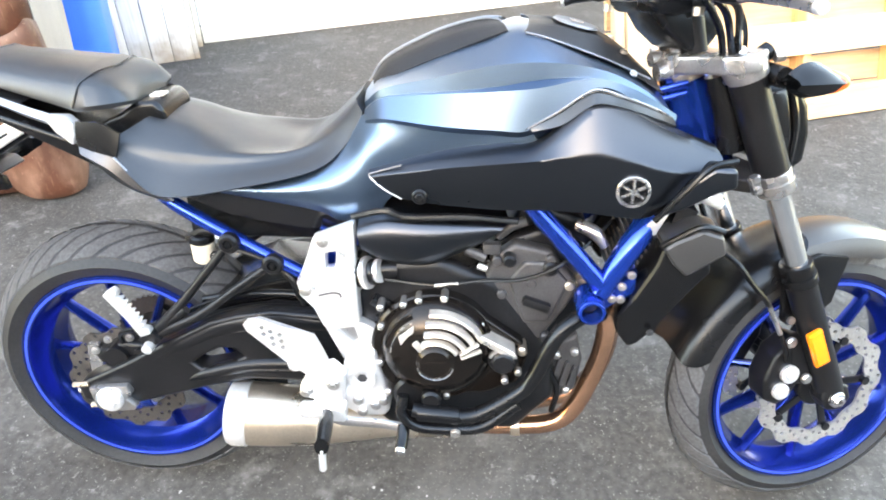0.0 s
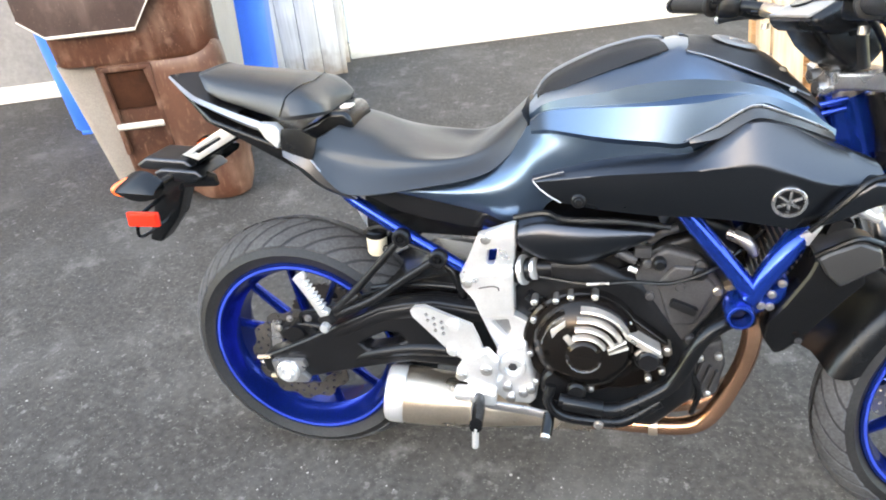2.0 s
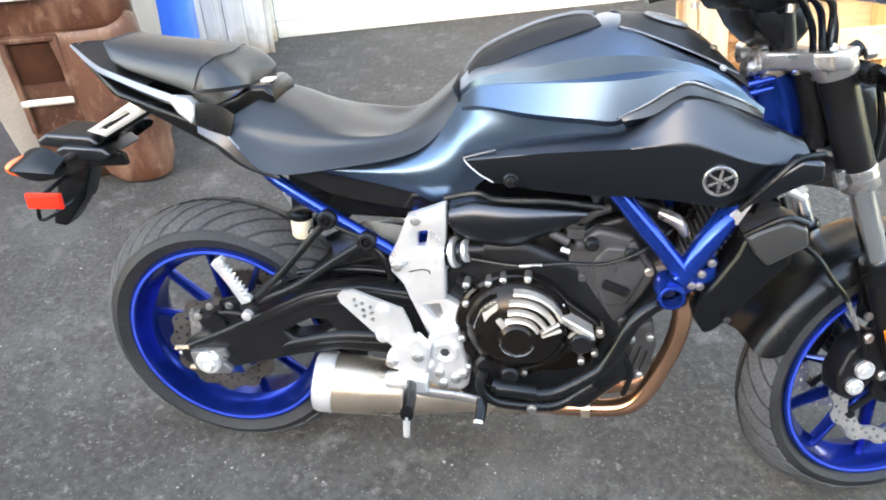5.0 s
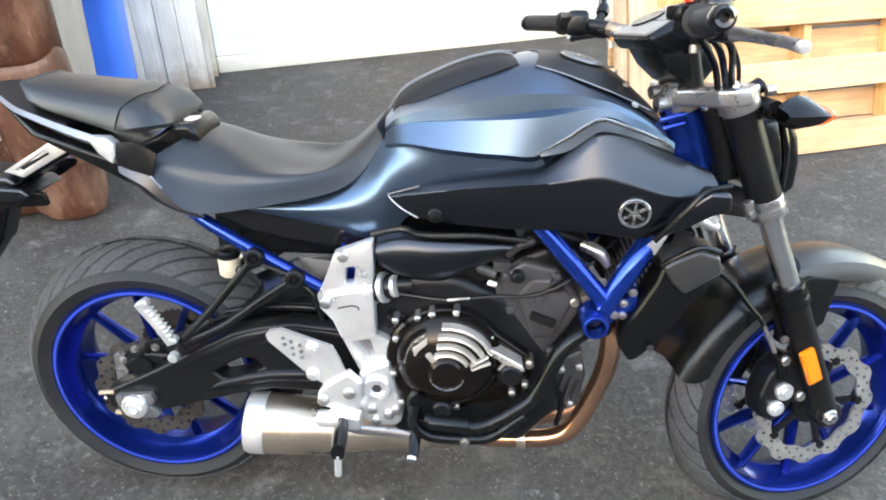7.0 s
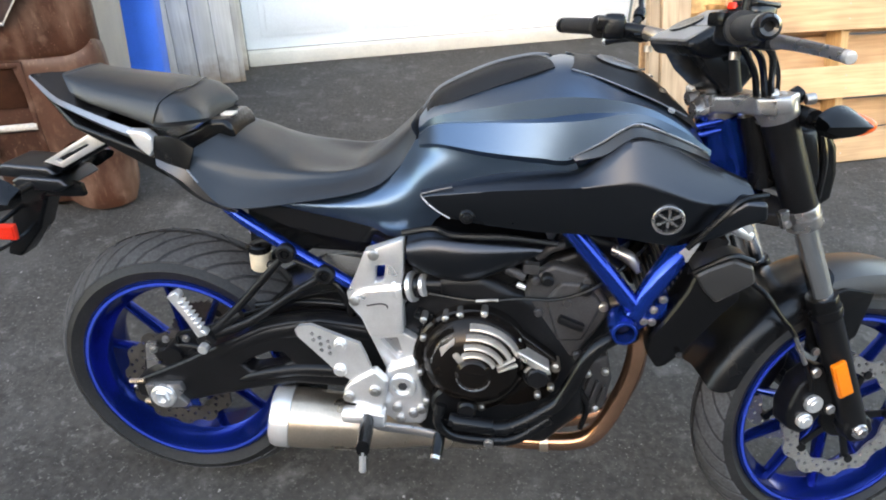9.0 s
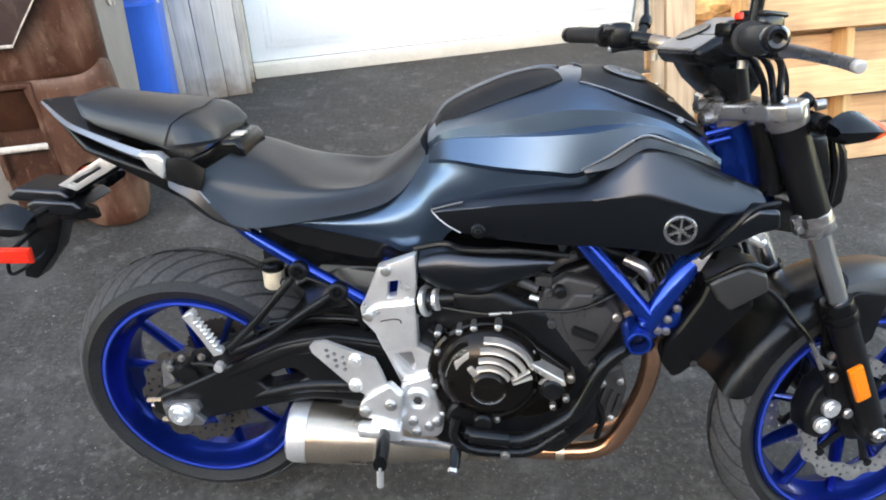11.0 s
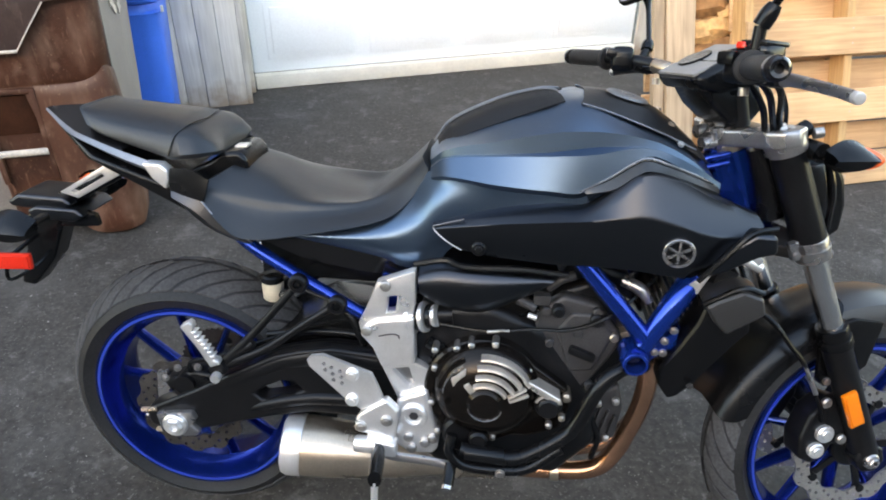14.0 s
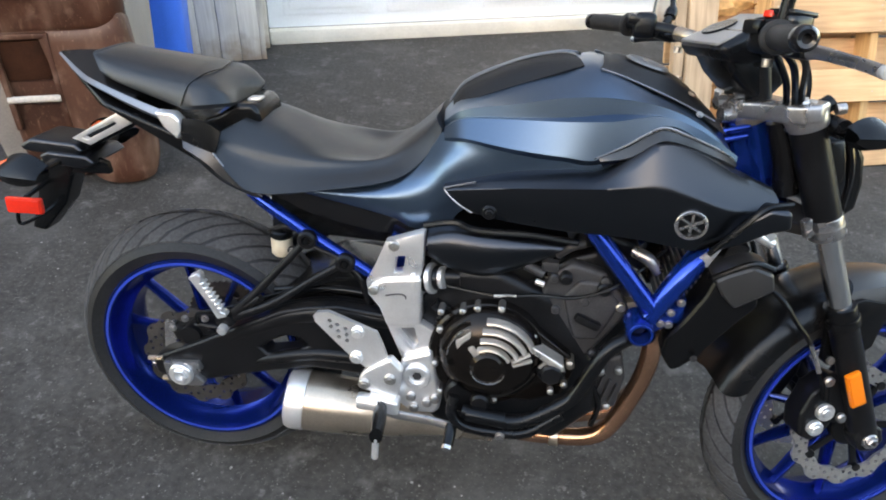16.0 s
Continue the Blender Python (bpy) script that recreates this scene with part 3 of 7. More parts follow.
def wave_disc(r, inner, waves, y0, y1, holes):
    """A drilled ring with a wavy rim, built cell by cell round the axle."""
    bm = bmesh.new()

    def at(u, k):
        a = 2 * math.pi * k / (holes * 2)
        edge = r - 0.004 + 0.005 * math.tanh(2.2 * math.cos(waves * a))
        q = inner + 0.003 * math.cos(waves * a) * (1 - u) + (edge - inner) * u
        return Vector((q * math.cos(a), y0, q * math.sin(a)))

    for k in range(holes):
        for j in range(3):
            u0, u1, k0 = j / 3, (j + 1) / 3, 2 * k
            um = (u0 + u1) / 2
            rim = [at(u0, k0), at(u0, k0 + 1), at(u0, k0 + 2), at(um, k0 + 2), at(u1, k0 + 2), at(u1, k0 + 1), at(u1, k0), at(um, k0)]
            vs = [bm.verts.new(v) for v in rim]
            if (k + j) % 2:
                bm.faces.new(vs)
                continue
            c = at(um, k0 + 1)
            ins = [bm.verts.new(c + (v - c).normalized() * 0.0042) for v in rim]
            for i in range(8):
                bm.faces.new((vs[i], vs[(i + 1) % 8], ins[(i + 1) % 8], ins[i]))
    bmesh.ops.remove_doubles(bm, verts=bm.verts, dist=1e-5)
    got = bmesh.ops.extrude_face_region(bm, geom=bm.faces[:])
    bmesh.ops.translate(bm, verts=[v for v in got["geom"] if isinstance(v, bmesh.types.BMVert)], vec=(0, y1 - y0, 0))
    return bm


def wheel(name, centre, r, half, half_rim, m, front):
    rim = 0.216
    at = Matrix.Translation(centre)
    base = join(rim_ring(rim, half_rim), drum(0.036, -half_rim * 0.75, half_rim * 0.75, 0.006))
    w = part(name, base, WHEEL_BLUE, bike, "blue cast wheel with ten slender spokes", (m or Matrix()) @ at)
    for k in range(10):
        part("spoke", spoke(0.03, rim - 0.012, radians(36 * k + (20 if front else 31)), -0.012, -0.012, 0.0085), WHEEL_BLUE, w)
    for side in (1, -1):
        y = -side * half_rim
        # brighter blue ring paints the highlight on the rim lip
        part("rim_highlight", lathe([(rim + 0.001, y + side * 0.002), (rim + 0.001, y - side * 0.0012), (rim + 0.0065, y - side * 0.0012), (rim + 0.0065, y + side * 0.002)], 96), RIM_LINE, w, "bright blue highlight line round the rim edge")
    part("tyre", tyre(r - 0.003, half, rim + 0.006, half_rim - 0.008), RUBBER, w, "black rubber road tyre")
    part("tread", tread_blocks(r - 0.003, half, 34 if not front else 32), SCUFFED, w, "dusty grey slanted tread lands")
    if front:
        for s in (-1, 1):
            part("brake_disc", wave_disc(0.141, 0.103, 12, s * 0.061, s * 0.066, 48), DISC_STEEL, w, "drilled steel brake disc with a wavy edge")
            part("disc_carrier", join(*[moved(join(box((0.075, 0.006, 0.016), (0.072, s * 0.057, 0), 0.003), rod((0.105, s * 0.053, 0), (0.105, s * 0.069, 0), 0.009, 14)), Matrix.Rotation(2 * math.pi * k / 5, 4, "Y")) for k in range(5)], drum(0.046, s * 0.046, s * 0.062, 0.003)), BLACK_METAL, w)
    else:
        part("brake_disc", wave_disc(0.1225, 0.08, 12, -0.097, -0.092, 40), DISC_SHADED, w, "drilled brake disc, its steel darkened for shade")
        teeth = 44
        ring = [((0.094 if k % 2 else 0.100) * math.cos(math.pi * k / teeth), (0.094 if k % 2 else 0.100) * math.sin(math.pi * k / teeth)) for k in range(2 * teeth)]
        part("sprocket", plate(ring, [ring_points(0.068 * math.cos(a), 0.068 * math.sin(a), 0.012, 10) for a in (2 * math.pi * k / 5 for k in range(5))], 0.072, 0.079), DISC_SHADED, w, "toothed drive sprocket on the far side")
        part("cush_hub", drum(0.060, 0.030, 0.072, 0.006, 36), BLACK_METAL, w)
        part("disc_carrier", join(*[moved(box((0.06, 0.006, 0.02), (0.06, -0.088, 0), 0.003), Matrix.Rotation(2 * math.pi * k / 5, 4, "Y")) for k in range(5)], drum(0.046, -0.098, -0.06, 0.003)), BLUE, w)
    return w


rear_wheel = wheel("rear_wheel", (0.012, 0, 0.3065), 0.3085, 0.084, 0.077, None, False)
front_wheel = wheel("front_wheel", (1.409, 0.006, 0.2985), 0.301, 0.0585, 0.052, STEER, True)


def tank():
    ridge = [(0.520, 0, 0.886), (0.56, 0, 0.934), (0.645, 0, 0.978), (0.73, 0, 1.001), (0.80, 0, 1.008), (0.885, 0, 0.996), (0.96, 0, 0.955), (1.015, 0, 0.905)]
    shoulder = [(0.524, -0.04, 0.886), (0.56, -0.062, 0.914), (0.647, -0.076, 0.951), (0.73, -0.085, 0.980), (0.79, -0.088, 0.998), (0.876, -0.088, 0.969), (0.95, -0.085, 0.940), (1.01, -0.075, 0.898)]
    high = [(0.527, -0.07, 0.882), (0.565, -0.105, 0.915), (0.651, -0.135, 0.940), (0.74, -0.148, 0.962), (0.82, -0.152, 0.968), (0.90, -0.152, 0.958), (0.965, -0.14, 0.928), (1.015, -0.125, 0.890)]
    dip = [(0.529, -0.074, 0.874), (0.565, -0.107, 0.902), (0.651, -0.138, 0.918), (0.74, -0.150, 0.930), (0.82, -0.154, 0.944), (0.90, -0.155, 0.945), (0.965, -0.146, 0.916), (1.018, -0.133, 0.880)]
    brow = [(0.531, -0.10, 0.877), (0.565, -0.128, 0.905), (0.651, -0.154, 0.919), (0.74, -0.167, 0.927), (0.81, -0.174, 0.936), (0.885, -0.174, 0.951), (0.95, -0.172, 0.933), (1.018, -0.150, 0.892)]
    keel = [(0.535, -0.125, 0.868), (0.572, -0.157, 0.880), (0.653, -0.180, 0.877), (0.74, -0.183, 0.873), (0.80, -0.183, 0.876), (0.885, -0.177, 0.937), (0.95, -0.175, 0.919), (1.018, -0.153, 0.883)]
    tuck = [(0.540, -0.12, 0.845), (0.58, -0.145, 0.855), (0.655, -0.156, 0.852), (0.74, -0.160, 0.850), (0.80, -0.162, 0.852), (0.885, -0.165, 0.905), (0.95, -0.162, 0.895), (1.018, -0.142, 0.860)]
    foot = [(0.545, -0.10, 0.78), (0.59, -0.13, 0.77), (0.655, -0.14, 0.77), (0.74, -0.145, 0.77), (0.80, -0.145, 0.77), (0.885, -0.145, 0.80), (0.95, -0.14, 0.81), (1.018, -0.12, 0.82)]
    body = hull_caps(skin([ridge, shoulder, high, dip, brow, keel, tuck, foot], 34, mirror=True))
    t = part("fuel_tank", body, PAINT, bike, "grey-blue metallic fuel tank with sharp flank creases", sharp=24)
    for s in (1, -1):
        edge = skin([[(0.795, -0.184 * s, 0.879), (0.834, -0.183 * s, 0.903), (0.866, -0.182 * s, 0.926), (0.890, -0.181 * s, 0.936), (0.926, -0.180 * s, 0.927), (0.974, -0.172 * s, 0.909), (1.010, -0.158 * s, 0.890)], [(0.797, -0.188 * s, 0.876), (0.836, -0.190 * s, 0.899), (0.868, -0.191 * s, 0.922), (0.891, -0.191 * s, 0.932), (0.926, -0.190 * s, 0.923), (0.974, -0.182 * s, 0.905), (1.012, -0.167 * s, 0.886)], [(0.798, -0.188 * s, 0.873), (0.840, -0.203 * s, 0.889), (0.871, -0.205 * s, 0.913), (0.892, -0.205 * s, 0.922), (0.928, -0.202 * s, 0.915), (0.974, -0.191 * s, 0.899), (1.013, -0.174 * s, 0.882)]], 40, thick=0.004)
        trim = part("flank_trim", edge, TRIM_GREY, t, "grey strip along the tank flank with a thin bright line along the edge")
        part("trim_edge", tube([(0.788, -0.185 * s, 0.875), (0.834, -0.187 * s, 0.903), (0.866, -0.186 * s, 0.926), (0.890, -0.185 * s, 0.936), (0.926, -0.184 * s, 0.927), (0.974, -0.176 * s, 0.909), (1.010, -0.162 * s, 0.890)], (0.0008, 0.0018, 0.0024, 0.003, 0.0024, 0.0022, 0.0012), 40, 6), CLAMP, trim, "thin bright line along the edge")
        pad = skin([[(0.534, -0.003 * s, 0.910), (0.563, -0.003 * s, 0.945), (0.644, -0.003 * s, 0.985), (0.713, -0.003 * s, 1.005), (0.746, -0.006 * s, 1.007)], [(0.536, -0.022 * s, 0.907), (0.566, -0.032 * s, 0.938), (0.646, -0.036 * s, 0.978), (0.716, -0.038 * s, 0.999), (0.754, -0.036 * s, 1.005)], [(0.540, -0.040 * s, 0.901), (0.584, -0.060 * s, 0.928), (0.650, -0.067 * s, 0.957), (0.724, -0.070 * s, 0.987), (0.760, -0.062 * s, 0.999)]], 22, thick=0.005, fine=3)
        k = part("knee_pad", pad, TEXTURED, t, "black textured tank pad with a pale highlight line on its edge")
        # pale tube stands for the highlight along the pad's edge
        part("pad_edge_highlight", tube([(0.528, -0.012 * s, 0.904), (0.560, -0.008 * s, 0.945), (0.644, -0.006 * s, 0.9875), (0.713, -0.006 * s, 1.0075), (0.744, -0.012 * s, 1.0085), (0.752, -0.03 * s, 1.004)], 0.0018, 30, 6), RAIL, k, "thin bright line along the edge")
    front = skin([[(0.796, 0, 1.0105), (0.86, 0, 1.006), (0.93, 0, 0.980), (1.0, 0, 0.925)], [(0.793, -0.05, 1.0065), (0.86, -0.058, 1.000), (0.93, -0.062, 0.974), (1.005, -0.06, 0.918)], [(0.786, -0.088, 1.0000), (0.86, -0.094, 0.980), (0.93, -0.096, 0.954), (1.01, -0.090, 0.908)]], 18, mirror=True, thick=0.006)
    part("tank_front_cover", front, TEXTURED, t, "black front cover of the tank")
    for s in (1, -1):
        part("cover_edge", tube([(0.787, -0.090 * s, 1.001), (0.825, -0.0935 * s, 0.992), (0.869, -0.0970 * s, 0.978), (0.926, -0.099 * s, 0.958), (0.984, -0.097 * s, 0.933)], 0.0015, 24, 6), RAIL, t, "thin bright edge of the tank cover")
    part("fuel_cap", moved(join(lathe([(0.001, 0.004), (0.030, 0.004), (0.036, 0.003), (0.039, 0.0), (0.001, 0.0)], 36, closed=False), box((0.022, 0.003, 0.012), (0, 0.005, 0), 0.001)), pose(0.872, -0.012, 1.002, 90, 0, 0) @ Matrix.Rotation(radians(-14), 4, 'Z')), CAP_GREY, t, "round steel fuel cap")
    for s in (1, -1):
        part("screw", bolt((0.955, -0.108 * s, 0.944), 0.0045, 0.003, (0.2, -0.7 * s, 0.8)), SCREW, t)
        part("screw", bolt((0.945, -0.065 * s, 0.968), 0.005, 0.003, (0.2, -0.3 * s, 0.9)), STEEL, t)


def flank_cover(s):
    top = [(0.545, -0.172, 0.797), (0.656, -0.180, 0.832), (0.745, -0.196, 0.846), (0.800, -0.210, 0.853), (0.845, -0.216, 0.888), (0.885, -0.216, 0.917), (0.94, -0.210, 0.909), (1.0, -0.203, 0.881), (1.08, -0.185, 0.846)]
    inner = [(x, y + 0.026, z + 0.003) for x, y, z in top]
    upper = [(0.546, -0.176, 0.795), (0.656, -0.196, 0.825), (0.745, -0.213, 0.839), (0.800, -0.221, 0.848), (0.845, -0.224, 0.872), (0.885, -0.2195, 0.908), (0.94, -0.2135, 0.893), (1.0, -0.2055, 0.866), (1.085, -0.189, 0.838)]
    crease = [(0.548, -0.179, 0.792), (0.656, -0.207, 0.818), (0.745, -0.226, 0.834), (0.800, -0.232, 0.842), (0.845, -0.236, 0.850), (0.893, -0.240, 0.856), (0.94, -0.240, 0.846), (1.0, -0.233, 0.829), (1.088, -0.203, 0.818)]
    low = [(0.570, -0.181, 0.772), (0.656, -0.203, 0.782), (0.745, -0.221, 0.786), (0.800, -0.2265, 0.788), (0.845, -0.231, 0.790), (0.893, -0.235, 0.790), (0.94, -0.2345, 0.785), (1.0, -0.2285, 0.782), (1.085, -0.203, 0.803)]
    rim = [(0.596, -0.178, 0.756), (0.656, -0.192, 0.753), (0.745, -0.207, 0.753), (0.800, -0.214, 0.756), (0.845, -0.219, 0.758), (0.893, -0.223, 0.757), (0.94, -0.222, 0.751), (0.985, -0.217, 0.752), (1.075, -0.197, 0.798)]
    back = [(x, y + 0.04, z - 0.002) for x, y, z in rim]
    over = [tuple(Vector(p).lerp(Vector(q), 0.10)) for p, q in zip(crease, upper)]
    below = [tuple(Vector(p).lerp(Vector(q), 0.07)) for p, q in zip(crease, low)]
    bm = skin([inner, top, upper, over, crease, below, low, rim, back], 48, thick=0.004)
    return bm if s > 0 else flip(bm)


def tank_sides():
    for s in (1, -1):
        c = part("flank_cover", flank_cover(s), PAINT_DARK, bike, "matt graphite side scoop with a round emblem", sharp=60)
        lip = slab([(0.985, 0.752), (1.03, 0.812), (1.062, 0.838), (1.095, 0.836), (1.100, 0.806), (1.072, 0.797), (1.03, 0.772)], -0.236 * s, -0.196 * s, 0.008, 3)
        part("intake_lip", lip, PAINT_DARK, c, "black raised lip of the air intake")
        ridge = tube([(0.985, -0.238 * s, 0.753), (1.025, -0.240 * s, 0.806), (1.055, -0.234 * s, 0.838), (1.098, -0.214 * s, 0.842)], 0.005, 20, 8)
        part("intake_edge", ridge, BLACK, c)
        part("cover_edge", tube([(0.60, -0.1875 * s, 0.816), (0.560, -0.179 * s, 0.801), (0.547, -0.179 * s, 0.794), (0.570, -0.183 * s, 0.773), (0.597, -0.180 * s, 0.756)], 0.0016, 24, 6), CLAMP, c, "thin bright rear edge")
        part("screw", moved(join(drum(0.013, -0.006, 0.006, 0.003, 20), drum(0.0075, -0.009, 0.0, 0.002, 6)), pose(0.628, -0.196 * s, 0.768)), BLACK_METAL, c)
        badge = drum(0.0255, -0.004, 0.002, 0.001, 40, 0.0205)
        emblem = part("emblem", moved(badge, pose(0.948, -0.2375 * s, 0.800, 4 * s, 0, -5 * s)), CLAMP, c, "round silver emblem of plain bars in a ring")
        part("emblem_ground", moved(drum(0.021, -0.0012, 0.002, 0.001, 36), pose(0.948, -0.2375 * s, 0.800, 4 * s, 0, -5 * s)), BLACK, emblem, "dark ground of the emblem")
        for k in range(3):
            part("emblem_bar", moved(box((0.0042, 0.003, 0.038), (0, -0.002, 0), 0.0008), pose(0.948, -0.2375 * s, 0.800, 4 * s, 0, -5 * s) @ pose(0, 0, 0, 0, 60 * k, 0)), CLAMP, emblem)


def seats():
    mid = [(0.165, 0, 0.858), (0.215, 0, 0.838), (0.26, 0, 0.820), (0.335, 0, 0.802), (0.40, 0, 0.798), (0.45, 0, 0.828), (0.512, 0, 0.885)]
    half = [(0.155, -0.07, 0.853), (0.21, -0.08, 0.836), (0.26, -0.08, 0.818), (0.335, -0.075, 0.800), (0.40, -0.062, 0.797), (0.45, -0.052, 0.828), (0.510, -0.05, 0.884)]
    edge = [(0.114, -0.118, 0.830), (0.170, -0.121, 0.817), (0.25, -0.120, 0.806), (0.340, -0.112, 0.801), (0.415, -0.092, 0.807), (0.468, -0.080, 0.836), (0.515, -0.077, 0.887)]
    side = [(0.113, -0.131, 0.820), (0.158, -0.132, 0.799), (0.238, -0.131, 0.785), (0.338, -0.123, 0.787), (0.424, -0.103, 0.799), (0.475, -0.094, 0.831), (0.518, -0.087, 0.883)]
    hem = [(0.112, -0.141, 0.806), (0.150, -0.158, 0.780), (0.207, -0.170, 0.752), (0.333, -0.164, 0.768), (0.446, -0.137, 0.788), (0.496, -0.114, 0.823), (0.527, -0.102, 0.876)]
    tuck = [(0.116, -0.1164, 0.799), (0.156, -0.150, 0.773), (0.209, -0.157, 0.746), (0.333, -0.151, 0.762), (0.446, -0.125, 0.782), (0.496, -0.106, 0.816), (0.527, -0.096, 0.870)]
    under = [(0.15, 0, 0.78), (0.17, 0, 0.77), (0.21, 0, 0.745), (0.333, 0, 0.76), (0.446, 0, 0.775), (0.49, 0, 0.80), (0.525, 0, 0.86)]
    part("rider_seat", hull_caps(skin([mid, half, edge, side, hem, tuck, under], 32, mirror=True, fine=3)), VINYL, bike, "black vinyl rider seat with a deep dip", sharp=50)
    mid = [(-0.152, 0, 0.945), (-0.115, 0, 0.946), (-0.050, 0, 0.943), (0.035, 0, 0.937), (0.061, 0, 0.932), (0.085, 0, 0.922), (0.106, 0, 0.906), (0.117, 0, 0.888)]
    crown = [(-0.148, -0.040, 0.946), (-0.114, -0.050, 0.944), (-0.050, -0.058, 0.938), (0.038, -0.066, 0.930), (0.061, -0.068, 0.927), (0.089, -0.066, 0.920), (0.113, -0.052, 0.904), (0.122, -0.030, 0.888)]
    shoulder = [(-0.138, -0.062, 0.947), (-0.112, -0.072, 0.938), (-0.050, -0.084, 0.926), (0.041, -0.096, 0.917), (0.061, -0.099, 0.917), (0.095, -0.096, 0.913), (0.119, -0.076, 0.900), (0.127, -0.044, 0.887)]
    crease = [(-0.136, -0.066, 0.944), (-0.111, -0.077, 0.933), (-0.050, -0.089, 0.921), (0.042, -0.102, 0.911), (0.062, -0.106, 0.910), (0.099, -0.103, 0.906), (0.124, -0.082, 0.896), (0.130, -0.048, 0.884)]
    flank = [(-0.117, -0.083, 0.920), (-0.085, -0.092, 0.910), (-0.036, -0.100, 0.898), (0.040, -0.114, 0.883), (0.061, -0.120, 0.880), (0.103, -0.116, 0.884), (0.131, -0.092, 0.884), (0.134, -0.054, 0.878)]
    hem = [(-0.112, -0.083, 0.914), (-0.082, -0.092, 0.904), (-0.034, -0.099, 0.892), (0.040, -0.113, 0.876), (0.061, -0.118, 0.872), (0.103, -0.114, 0.876), (0.130, -0.092, 0.877), (0.132, -0.054, 0.872)]
    under = [(-0.110, 0, 0.90), (-0.080, 0, 0.895), (-0.035, 0, 0.88), (0.040, 0, 0.868), (0.061, 0, 0.864), (0.096, 0, 0.864), (0.117, 0, 0.866), (0.124, 0, 0.866)]
    p = part("passenger_seat", hull_caps(skin([mid, crown, shoulder, crease, flank, hem, under], 34, mirror=True)), VINYL, bike, "black vinyl passenger pad with a stitched seam", sharp=40)
    seam = tube([(0.053, -0.1205, 0.878), (0.058, -0.115, 0.895), (0.063, -0.106, 0.9105), (0.068, -0.096, 0.9175), (0.076, -0.067, 0.9255), (0.082, -0.03, 0.9265), (0.083, 0.0, 0.9245), (0.082, 0.03, 0.9265), (0.076, 0.067, 0.9255), (0.068, 0.096, 0.9175)], 0.0013, 40, 6)
    part("seam", seam, BLACK, p)
    catch = part("seat_catch", slab([(0.050, 0.826), (0.072, 0.842), (0.105, 0.857), (0.132, 0.876), (0.166, 0.879), (0.179, 0.864), (0.184, 0.836), (0.155, 0.812), (0.115, 0.805), (0.06, 0.805)], -0.070, 0.052, 0.010, 3), BLACK, bike, "black plastic catch between the seats")
    part("catch_tab", box((0.024, 0.026, 0.005), (0.158, -0.026, 0.880), 0.002, (0, -4, 0)), ALUMINIUM, catch, "bright metal tab")


